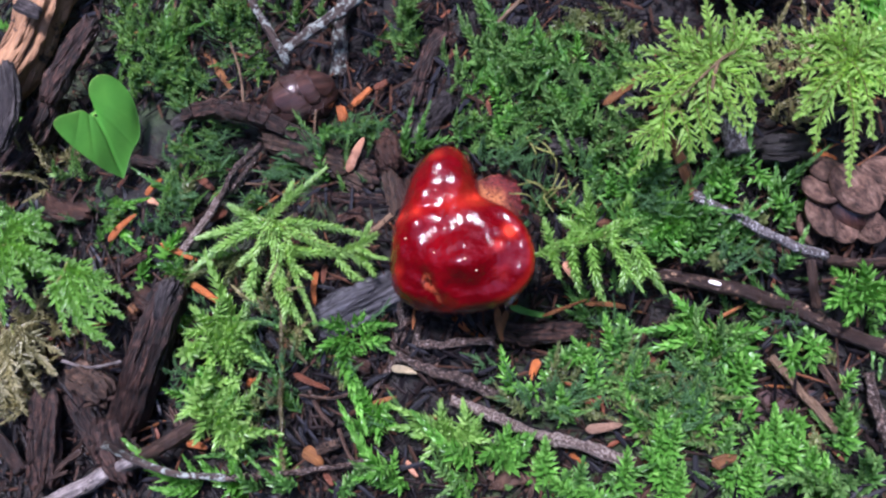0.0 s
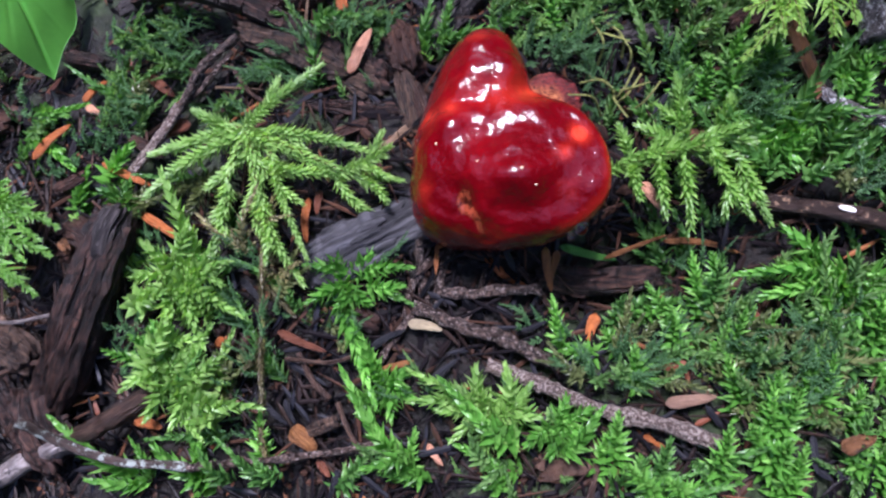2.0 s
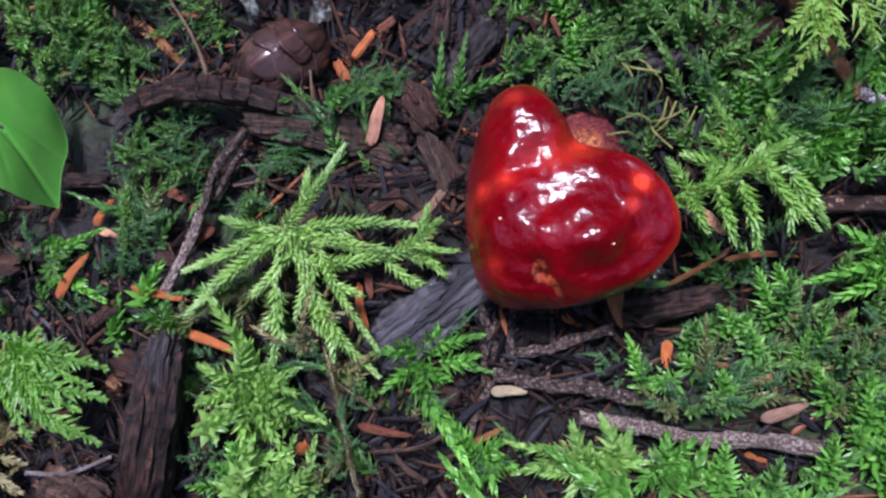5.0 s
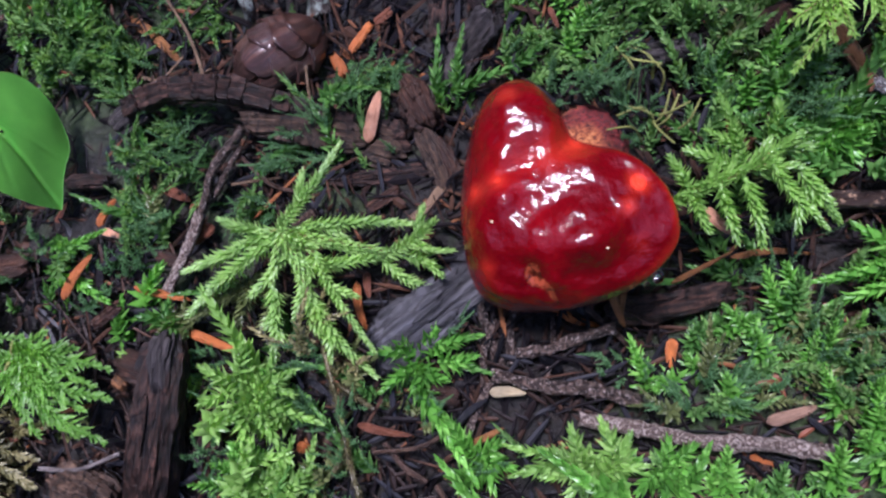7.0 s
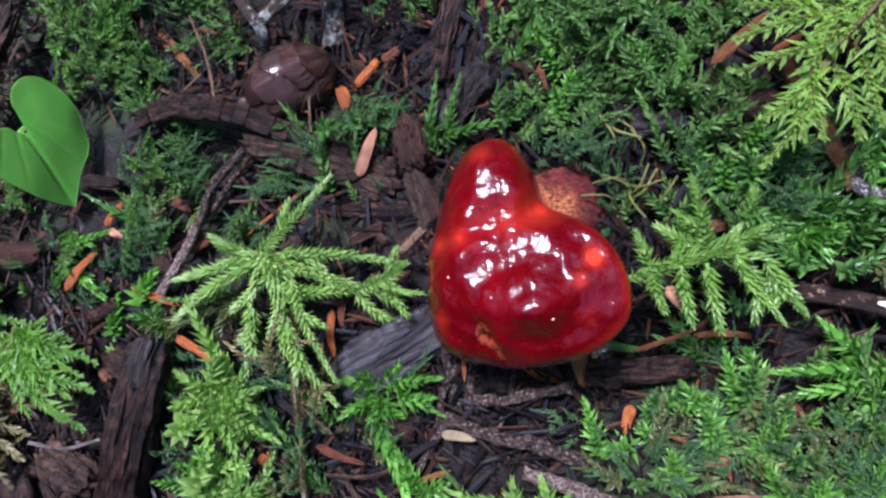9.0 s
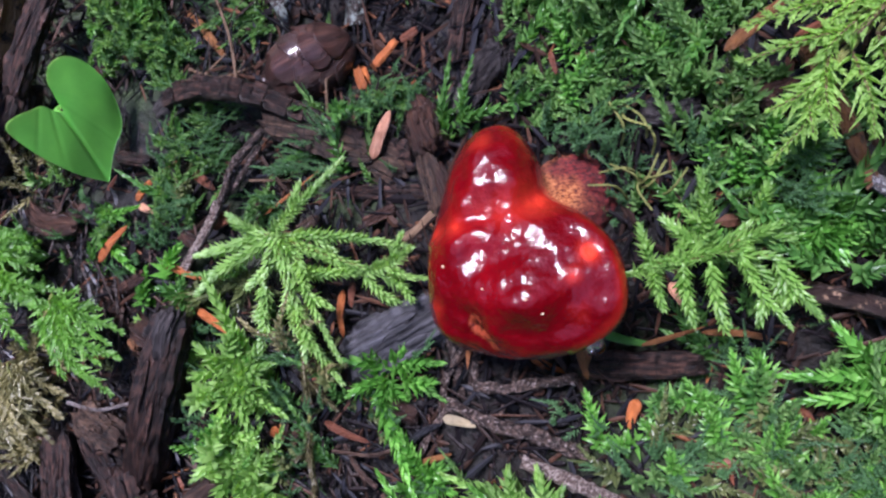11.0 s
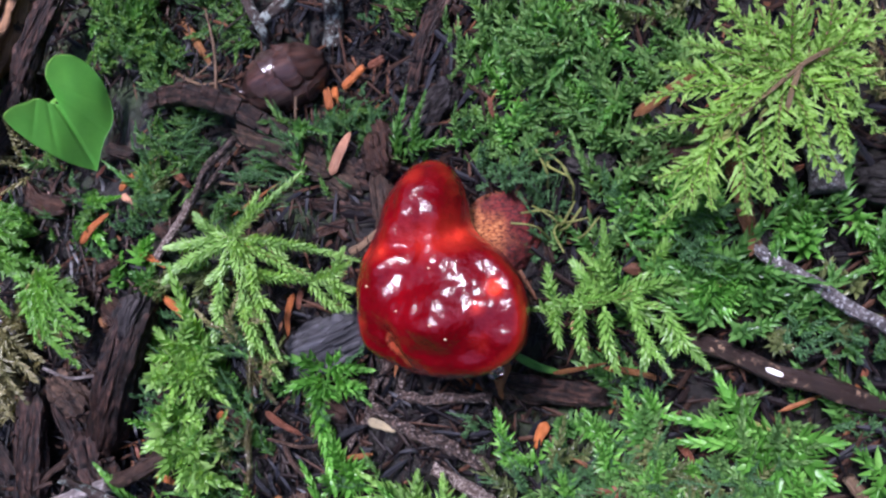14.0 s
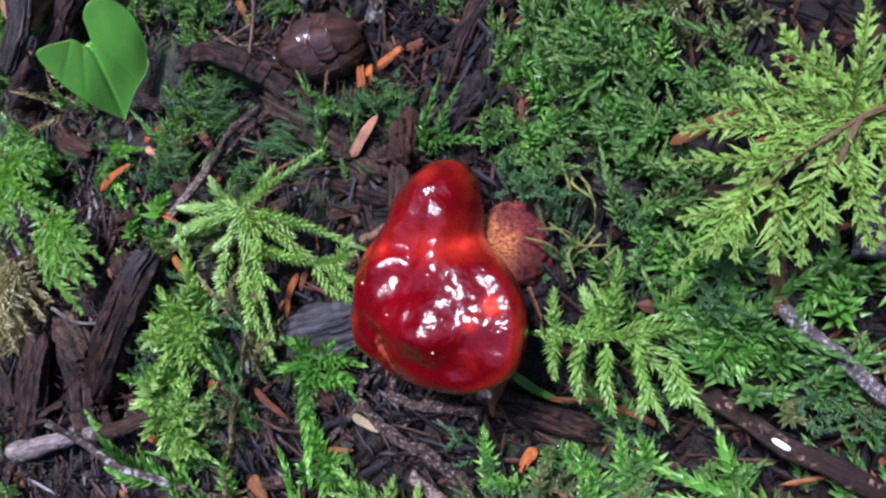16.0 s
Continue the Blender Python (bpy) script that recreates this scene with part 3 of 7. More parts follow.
def fungus():
    ob = thing("shelf_fungus", (CAP_AT[0] + 1.4, CAP_AT[1] + 1.2, -0.6), "glossy blood-red lacquered shelf fungus with an orange stem in moss", "mushroom")
    off = np.array(CAP_AT) - np.array((CAP_AT[0] + 1.4, CAP_AT[1] + 1.2, -0.6))
    na, nr = 168, 64
    th = np.linspace(0, 2 * np.pi, na, endpoint=False)
    k = th / (2 * np.pi) * 24
    R = np.array(CAP_RADII)
    i0 = np.floor(k).astype(int)
    u = k - i0
    q = [R[(i0 + d) % 24] for d in (-1, 0, 1, 2)]
    edge = 0.5 * (2 * q[1] + (q[2] - q[0]) * u + (2 * q[0] - 5 * q[1] + 4 * q[2] - q[3]) * u ** 2 + (3 * q[1] - q[0] - 3 * q[2] + q[3]) * u ** 3)
    # section: over the dome, round the rolled rim, back underneath
    g = np.linspace(0, 1, nr)
    over = g < 0.72
    rr = np.where(over, np.sin(np.clip(g / 0.72, 0, 1) * np.pi / 2) ** 0.9, 1 - np.clip((g - 0.72) / 0.28, 0, 1) ** 1.6 * 0.97)
    rise = np.where(over, 1.35 * np.cos(np.clip(g / 0.72, 0, 1) * np.pi / 2) ** 0.75, -0.42 * np.sin(np.clip((g - 0.72) / 0.28, 0, 1) * np.pi) ** 0.6 + 0.15 * (g - 0.72))
    RR, TH = np.meshgrid(rr, th, indexing="ij")
    E = np.broadcast_to(edge, RR.shape)
    x, y = RR * E * np.cos(TH), RR * E * np.sin(TH)
    tilt = 0.10 + 0.33 * x + 0.02 * y
    tilt = np.where(x < 0, 0.10 + 0.27 * x + 0.02 * y, tilt)
    z = rise[:, None] + tilt
    # the lower lobe swells to a peak of its own, the flank by the spots falls off
    z = z + (0.15 - 0.36 * x * np.where(x < 0, 1 - 0.85 * np.clip((y - 0.1) / 0.9, 0, 1), 1.0) + 0.45 * np.exp(-((x - 0.6) ** 2 + (y + 0.9) ** 2) / 0.5)) * (1 - RR ** 6) * (g < 0.72)[:, None]
    # the cleft between the two lobes runs from the notch to the far side
    ax, ay, bx, by = 0.75, 0.95, -1.75, 0.35
    w = np.clip(((x - ax) * (bx - ax) + (y - ay) * (by - ay)) / ((bx - ax) ** 2 + (by - ay) ** 2), -0.3, 1.2)
    dist = np.hypot(x - ax - w * (bx - ax), y - ay - w * (by - ay))
    topside = (g < 0.72)[:, None] * np.ones(na)[None]
    cleft = np.exp(-(dist / 0.3) ** 2) * (0.26 - 0.22 * np.clip(w, 0, 1))
    z = z - cleft * topside
    p3 = np.stack([x, y, z], -1).reshape(-1, 3)
    z = z + topside * (0.15 * fractal(p3 * 1.05, 2, 21) + 0.045 * fractal(p3 * 2.6, 2, 31)).reshape(z.shape)
    pit = np.exp(-(((x + 0.5) / 0.16) ** 2 + ((y + 1.35) / 0.26) ** 2))
    z = z - 0.16 * pit * topside - 0.10 * np.exp(-(((x + 0.25 + 0.3 * (y + 1.7)) / 0.1) ** 2 + ((y + 1.75) / 0.35) ** 2)) * topside
    # where the skin is thin: the rim, the cleft near the notch, a few round spots
    thin = np.clip((RR - 0.90) / 0.09, 0, 1) * topside * (0.25 + 0.4 * fractal(p3 * 1.3, 2, 41).reshape(z.shape)) + 0.42 * np.exp(-(dist / 0.33) ** 2) * np.clip(1 - w * 1.3, 0, 1) * topside
    for sx, sy, sr, sa in ((1.64, -0.12, 0.18, 1.1), (1.38, -0.52, 0.15, 0.6), (-1.25, 0.3, 0.2, 0.55), (-0.8, 0.4, 0.16, 0.55), (0.1, 0.55, 0.25, 0.2), (0.5, 0.62, 0.25, 0.2), (-0.35, 2.0, 0.22, 0.45), (1.5, -1.2, 0.2, 0.2), (-1.62, -0.3, 0.2, 0.35), (-1.7, 0.1, 0.2, 0.4), (0.75, 0.75, 0.25, 0.2), (-1.3, -1.1, 0.2, 0.35)):
        thin = thin + sa * np.exp(-((x - sx) ** 2 + (y - sy) ** 2) / (sr * sr)) * topside
    scar = np.exp(-(((x + 0.5) / 0.17) ** 2 + ((y + 1.4) / 0.27) ** 2)) + 0.7 * np.exp(-(((x + 0.25 + 0.3 * (y + 1.7)) / 0.13) ** 2 + ((y + 1.75) / 0.33) ** 2)) + 0.25 * np.exp(-(((x - 0.1) / 0.5) ** 2 + ((y + 2.1) / 0.12) ** 2))
    v = np.stack([x, y, z], -1).reshape(-1, 3) + off
    i, j = np.meshgrid(np.arange(nr - 1), np.arange(na), indexing="ij")
    i, j = i.ravel(), j.ravel()
    jn = (j + 1) % na
    quads = np.stack([i * na + j, (i + 1) * na + j, (i + 1) * na + jn, i * na + jn], 1)
    upper = i < int(nr * 0.8)
    cap = part("cap", mesh_of("cap", v, quads[upper], CAP_SKIN, thin=thin.ravel(), scar=(scar * topside).ravel()), ob, "glossy lacquered blood-red cap with orange patches")
    part("pore_surface", mesh_of("pore_surface", v, quads[~upper], PORES), ob, "pale underside")
    # the stem: a rounded shaggy knob behind the notch, running under the cap and down into the litter
    pa, pb = np.meshgrid(np.linspace(0, np.pi, 40), np.linspace(0, 2 * np.pi, 64, endpoint=False), indexing="ij")
    ball = np.stack([np.sin(pa) * np.cos(pb), np.sin(pa) * np.sin(pb), np.cos(pa)], -1).reshape(-1, 3)
    shag = 1 + 0.05 * fractal(ball * 2.2, 3, 13) + 0.05 * fractal(ball * 8, 3, 17)
    bv = ball * shag[:, None] * np.array((0.95, 0.94, 0.98)) + np.array((-0.46, -0.16, 0.30))
    i, j = np.meshgrid(np.arange(39), np.arange(64), indexing="ij")
    i, j = i.ravel(), j.ravel()
    jn = (j + 1) % 64
    bq = np.stack([i * 64 + j, (i + 1) * 64 + j, (i + 1) * 64 + jn, i * 64 + jn], 1)
    line = curve_through(((-1.75, -0.8, 1.3), (-1.15, -0.5, 1.0), (-0.66, -0.2, 0.45), (-0.5, -0.12, -0.3), (-0.45, -0.1, -1.1)), 40)
    wd = np.interp(np.linspace(0, 1, 40), (0, 0.3, 0.6, 1), (0.5, 0.68, 0.72, 0.7))
    rv, rf, rg = rod(line, wd, wd, 40, 0.1, 1.6, 77)
    sv, sf = np.vstack([bv, rv]), [bq] + [q_ + len(bv) for q_ in rf]
    dark = np.clip((sv[:, 0] + 0.72) / 0.75, 0, 1) ** 1.4 + np.clip((sv[:, 1] + 0.02) / 0.5, 0, 1) * 0.8 + 0.35 * fractal(sv * 3, 3, 5)
    dark = np.clip(dark, 0, 1)
    part("stem", mesh_of("stem", sv, sf, STEM_SKIN, thin=dark), ob, "rough orange-tan stem mottled dark red")
    for dx, dy, dz, s in ((1.68, -1.82, 0.85, 0.12), (1.5, -1.95, 0.6, 0.07)):
        a, b = np.meshgrid(np.linspace(0, np.pi, 12), np.linspace(0, 2 * np.pi, 16, endpoint=False), indexing="ij")
        dv = np.stack([np.sin(a) * np.cos(b) * s, np.sin(a) * np.sin(b) * s * 1.2, np.cos(a) * s * 1.1], -1).reshape(-1, 3) + off + np.array((dx, dy, dz))
        i, j = np.meshgrid(np.arange(11), np.arange(16), indexing="ij")
        i, j = i.ravel(), j.ravel()
        jn = (j + 1) % 16
        part("droplet", mesh_of("droplet", dv, np.stack([i * 16 + j, (i + 1) * 16 + j, (i + 1) * 16 + jn, i * 16 + jn], 1), DROP), cap, "clear resin droplet at the rim")
    tops = np.flatnonzero(np.repeat(g < 0.70, na))
    for dx, dy, s in ((0.6, -0.9, 0.026), (-1.0, -0.3, 0.028), (0.85, -1.15, 0.022), (0.35, 0.15, 0.018), (-0.2, -0.75, 0.018)):
        k = tops[np.argmin(np.hypot(v[tops, 0] - off[0] - dx, v[tops, 1] - off[1] - dy))]
        a, b = np.meshgrid(np.linspace(0, np.pi, 8), np.linspace(0, 2 * np.pi, 10, endpoint=False), indexing="ij")
        dv = np.stack([np.sin(a) * np.cos(b) * s * 1.4, np.sin(a) * np.sin(b) * s, np.cos(a) * s * 0.6], -1).reshape(-1, 3) + v[k]
        i, j = np.meshgrid(np.arange(7), np.arange(10), indexing="ij")
        i, j = i.ravel(), j.ravel()
        jn = (j + 1) % 10
        part("speck", mesh_of("speck", dv, np.stack([i * 10 + j, (i + 1) * 10 + j, (i + 1) * 10 + jn, i * 10 + jn], 1), PORES), cap, "tiny pale crumb stuck on the lacquer")
    return ob


fungus()


# ---- the heart-shaped leaf ----
LEAF_EDGE = ((2.11, 0.0), (1.5, -0.57), (0.82, -0.98), (0.28, -1.2), (-0.22, -1.3), (-0.36, -1.05), (-0.33, -0.6), (-0.28, -0.3), (-0.08, -0.14), (0.05, 0.03), (-0.02, 0.22), (-0.2, 0.28),
             (-0.42, 0.15), (-0.71, 0.16), (-0.98, 0.38), (-1.06, 0.72), (-0.88, 1.05), (-0.48, 1.28), (0.14, 1.36), (0.8, 1.25), (1.15, 1.02), (1.38, 0.68), (1.64, 0.4))


def heart_leaf():
    """Edge in the leaf's own plane: along the midrib from the notch, and across it. The blade stands steeply, dished a little along the midrib."""
    notch, foot = np.array((-14.92, 5.80, 1.68)), np.array((-15.75, 6.5, -0.4))
    ahead, right, out = np.array((0.127, -0.788, -0.602)), np.array((0.361, 0.602, -0.712)), np.array((0.924, -0.127, 0.361))
    ob = thing("heart_leaf", foot, "fresh green heart-shaped leaf folded along its midrib", "leaf")
    edge = curve_through(LEAF_EDGE + LEAF_EDGE[:1], 185)[:-1]
    nr, na = 34, 184
    g = np.linspace(0, 1, nr)[:, None]
    core = np.array((0.62, 0.0))
    a_, b_ = core[0] + (edge[:, 0] - core[0]) * g, core[1] + (edge[:, 1] - core[1]) * g

    def lift(a, b):
        veins = 0.016 * np.exp(-((np.abs(b) - 0.42 * np.clip(a + 0.5, 0, 2)) / 0.05) ** 2) + 0.014 * np.exp(-((np.abs(b) - 0.8 * np.clip(a + 0.75, 0, 2)) / 0.05) ** 2)
        return 0.10 * np.abs(b) - 0.09 * np.maximum(np.abs(b) - 0.6, 0) ** 2 * 2 + 0.04 * np.sin(a * 2.6 + b * 1.7) - 0.035 * np.exp(-(b / 0.06) ** 2) - veins + 0.02 * np.sin(b * 6 + a * 4) * np.clip(np.abs(b) - 0.5, 0, 1)

    place = lambda a, b, h: a[..., None] * ahead + b[..., None] * right + h[..., None] * out
    top = place(a_, b_, lift(a_, b_)).reshape(-1, 3) + notch - foot
    low = top - out * 0.022
    i, j = np.meshgrid(np.arange(nr - 1), np.arange(na), indexing="ij")
    i, j = i.ravel(), j.ravel()
    jn = (j + 1) % na
    quads = np.stack([i * na + j, (i + 1) * na + j, (i + 1) * na + jn, i * na + jn], 1)
    ring, m = (nr - 1) * na + np.arange(na), nr * na
    rim = np.stack([ring, np.roll(ring, -1), np.roll(ring, -1) + m, ring + m], 1)
    blade = part("blade", mesh_of("blade", np.vstack([top, low]), [quads, quads[:, ::-1] + m, rim], BROAD_LEAF), ob)
    ra = np.linspace(0.08, 1.98, 24)
    rib = place(ra, ra * 0, lift(ra, ra * 0) - 0.02) + notch - foot
    rv, rf, rg = rod(rib, np.linspace(0.034, 0.012, 24), np.linspace(0.034, 0.012, 24), 8, 0.05, 2, 6)
    part("midrib", mesh_of("midrib", rv, rf, BROAD_LEAF), blade)
    base = rib[0] - out * 0.01
    line = curve_through((base, base + np.array((-0.25, 0.15, -0.1)), (-0.15, 0.12, 0.5), (0, 0, -0.3)), 16)
    sv, sf, sg = rod(line, 0.05, 0.05, 8, 0.05, 2, 4)
    part("stalk", mesh_of("stalk", sv, sf, BROAD_LEAF), ob)


heart_leaf()


# ---- cones ----
def cone(at, axis, length, width, material, label, rows, per_row, flare, seed):
    """Overlapping rounded scales that hug an egg-shaped core; flare lifts their free edges."""
    r = np.random.default_rng(seed)
    ob = thing("conifer_cone", at, label, "cone", "fallen cones")
    a = unit(axis)
    s1 = unit(np.cross(a, (0.1, 0.2, 1.0)))
    s2 = np.cross(s1, a)
    line = np.linspace(-0.47, 0.46, 16)[:, None] * a * length
    wd = width * 0.40 * np.sqrt(np.clip(1 - (np.linspace(-0.97, 0.97, 16)) ** 2, 0.03, 1))
    v, f, g = rod(line, wd, wd, 18, 0.05, 2, seed)
    part("core", mesh_of("core", v, f, material, grain=g), ob)
    nu, nv = 13, 11
    U, V = np.meshgrid(np.linspace(0, 1, nu), np.linspace(-1, 1, nv), indexing="ij")
    i, j = np.meshgrid(np.arange(nu - 1), np.arange(nv - 1), indexing="ij")
    i, j = i.ravel(), j.ravel()
    q = np.stack([i * nv + j, (i + 1) * nv + j, (i + 1) * nv + j + 1, i * nv + j + 1], 1)
    ring = np.concatenate([np.arange(nv), np.arange(1, nu) * nv + nv - 1, (nu - 1) * nv + np.arange(nv - 2, -1, -1), np.arange(nu - 2, 0, -1) * nv])
    rim = np.stack([ring, np.roll(ring, -1), np.roll(ring, -1) + nu * nv, ring + nu * nv], 1)
    for row in range(rows):
        s0 = -0.50 + 0.74 * row / (rows - 1)
        around = per_row if 0 < row < rows - 1 else max(4, per_row - 2)
        run = 0.36 * r.uniform(0.92, 1.08)
        for k in range(around):
            phi0 = 2 * math.pi * (k + 0.5 * (row % 2)) / around + r.uniform(-0.08, 0.08)
            reach = 2 * math.pi / around * 0.62
            outline = np.sqrt(np.clip(1 - np.clip((U - 0.55) / 0.47, 0, 1) ** 2.2, 0.012, 1)) * (0.6 + 0.4 * np.clip(U / 0.5, 0, 1))
            S = np.clip(s0 + run * U * (1 - 0.10 * V ** 2), -0.495, 0.62)
            phi = phi0 + V * reach * outline
            lift = width * (0.035 + 0.012 * math.sin(k * 2.1) + flare * U ** 2 + 0.012 * np.exp(-((U - 0.92) / 0.06) ** 2) - (0.03 + 0.10 * flare) * V ** 2 * outline + 0.003 * np.cos(V * 17) * (1 - U))
            body = width * 0.42 * np.sqrt(np.clip(1 - (S * 1.94) ** 2, 0.02, 1))
            pts_top, pts_low = [], []
            for rad, box in ((body + lift, pts_top), (body + lift - width * (0.03 + 0.04 * U), pts_low)):
                box.append((S * length)[..., None] * a + rad[..., None] * (np.cos(phi)[..., None] * s1 + np.sin(phi)[..., None] * s2))
            both = np.vstack([pts_top[0].reshape(-1, 3), pts_low[0].reshape(-1, 3)])
            g2 = np.tile(np.stack([U * run * length + k * 1.3, V * reach * width + row, U * 0], -1).reshape(-1, 3), (2, 1))
            part("scale", mesh_of("scale", both, [q, q[:, ::-1] + nu * nv, rim], material, grain=g2), ob)


cone((-9.12, 6.85, -0.55), (-0.85, -0.40, 0.25), 2.25, 1.85, CONE, "closed wet brown conifer cone behind a bark strip", 5, 5, 0.045, 3)


def open_cone(at, label, scales):
    """A weathered cone lying open: broad domed oval scales (foot, tip, half width, lift) round a core."""
    ob = thing("conifer_cone", at, label, "cone", "fallen cones")
    at = np.array(at)
    line = curve_through(((-0.3, 0.5, -0.1), (0.1, -0.1, 0.05), (0.35, -0.8, -0.1)), 14)
    wd = 0.52 * np.sqrt(np.clip(1 - np.linspace(-0.97, 0.97, 14) ** 2, 0.04, 1))
    v, f, g = rod(line, wd, wd * 0.9, 18, 0.1, 2, 6)
    part("core", mesh_of("core", v, f, CONE, grain=g), ob)
    nu, nv = 17, 13
    U, V = np.meshgrid(np.linspace(0, 1, nu), np.linspace(-1, 1, nv), indexing="ij")
    i, j = np.meshgrid(np.arange(nu - 1), np.arange(nv - 1), indexing="ij")
    i, j = i.ravel(), j.ravel()
    q = np.stack([i * nv + j, (i + 1) * nv + j, (i + 1) * nv + j + 1, i * nv + j + 1], 1)
    ring = np.concatenate([np.arange(nv), np.arange(1, nu) * nv + nv - 1, (nu - 1) * nv + np.arange(nv - 2, -1, -1), np.arange(nu - 2, 0, -1) * nv])
    rim = np.stack([ring, np.roll(ring, -1), np.roll(ring, -1) + nu * nv, ring + nu * nv], 1)
    for k, (foot, tip, half, lean) in enumerate(scales):
        foot, tip = np.array(foot) - at, np.array(tip) - at
        along = tip - foot
        L, d = np.linalg.norm(along), unit(along)
        side = unit(np.cross(d, (0.0, 0.0, 1.0)) + np.array((0, 0, lean)))
        up = np.cross(side, d)
        outline = np.sqrt(np.clip(1 - np.abs((U - 0.5) / 0.5) ** 2.3, 0.006, 1))
        dome = 0.34 * half * (1 - V ** 2 * outline) * (0.5 + 0.5 * np.sin(U * math.pi)) - 0.16 * L * np.clip(U - 0.6, 0, 1) ** 2 + 0.012 * np.cos(V * 14) * (1 - U)
        top = (U * L)[..., None] * d + (V * half * outline)[..., None] * side + dome[..., None] * up + foot
        low = top - (0.06 + 0.05 * np.sin(U * math.pi))[..., None] * up
        both = np.vstack([top.reshape(-1, 3), low.reshape(-1, 3)])
        g2 = np.tile(np.stack([U * L + k * 1.7, V * half, U * 0], -1).reshape(-1, 3), (2, 1))
        part("scale", mesh_of("scale", both, [q, q[:, ::-1] + nu * nv, rim], CONE_PALE, grain=g2), ob)


open_cone((6.1, 2.8, 0.25), "open weathered grey-brown cone half sunk in moss", (
    ((5.85, 3.60, 0.85), (6.72, 2.45, 0.85), 0.50, 0.1), ((5.15, 3.35, 0.60), (5.92, 2.78, 0.80), 0.34, 0.3), ((5.35, 2.95, 0.50), (5.78, 1.88, 0.60), 0.36, 0.35), ((5.75, 2.75, 0.45), (6.25, 1.75, 0.45), 0.36, 0.0),
    ((6.50, 3.70, 0.70), (7.40, 2.90, 0.70), 0.50, -0.3), ((6.30, 2.60, 0.40), (6.95, 1.80, 0.35), 0.38, -0.3), ((5.20, 2.60, 0.15), (5.50, 1.75, 0.10), 0.32, 0.7), ((5.45, 3.95, 0.45), (5.95, 3.30, 0.80), 0.36, 0.2)))
cone((3.9, 9.3, 1.0), (0.9, -0.2, 0.1), 2.4, 1.6, CONE, "brown conifer cone beside fern-like moss", 5, 6, 0.08, 8)


# ---- wood, bark and twigs ----
count = [0]
CLEAR = [(6.0, 2.7, 0.95), (4.8, 4.2, 0.6), (4.7, -2.2, 0.45), (-2.7, 3.4, 1.2), (-2.9, 4.3, 0.5), (-14.2, 6.3, 0.9), (-14.2, 5.6, 0.8), (-15.1, 5.4, 1.45), (-14.6, 4.9, 1.5), (-14.2, 4.3, 0.9), (-13.9, 5.4, 0.8)]   # (x, y, reach) where no carpet moss grows: on twigs and wood


def splinters(ob, line, wide, high, material, seed):
    """Loose fibres and flakes along a piece of wood, each a part of its own."""
    r = np.random.default_rng(seed)
    for k in range(int(min(9, 3 + wide * 8))):
        i, m = r.integers(3, 34), r.integers(10, 24)
        j = min(len(line) - 2, i + m)
        t, side, top = frames_along(line)
        off = r.uniform(-0.85, 0.85)
        run = line[i:j] + side[i:j] * off * wide + top[i:j] * high * (0.98 - 0.35 * abs(off) ** 3)
        w = np.full(len(run), r.uniform(0.03, 0.09) * min(1.0, wide * 2.2)) * np.sqrt(np.clip(1 - np.abs(np.linspace(-1, 1, len(run))) ** 4, 0.1, 1))
        v, f, g = rod(run, w, w * 0.5, 10, 0.3, 3, seed * 7 + k, 3, ragged=0.08, ridges=0.2)
        part("splinter", mesh_of("splinter", v, f, material, grain=g), ob)



def slab(name, label, material, wide, high, points):
    count[0] += 1
    wide, high = wide * 0.62, high * 0.7
    line = curve_through(points, 60)
    at = line[len(line) // 2]
    ends = 1 - 0.3 * np.abs(np.linspace(-1, 1, 60)) ** 6
    gaps = 1 - 0.14 * np.maximum(0, fractal(np.stack([np.linspace(0, 9, 60), np.full(60, count[0]), np.zeros(60)], 1) * 1.7, 3, count[0]))
    v, f, g = rod(line - at, wide * ends * gaps, high * ends, 56, 0.13 if "stub" in name else 0.26, 1.9, count[0], 2.1 if "lump" in name else 3.4, ragged=0.3 * min(1, wide * 2), ridges=0.16)
    CLEAR.extend((p[0], p[1], wide * 0.8) for p in line[::4])
    if "LEAF" in material.name.upper():
        return solid(name, at, mesh_of(name, v, f, material, grain=g), label, "dead leaf")
    ob = thing(name, at, label, "wood")
    body = part("body", mesh_of("body", v, f, material, grain=g), ob)
    splinters(body, line - at, wide, high, material, count[0])
    return ob


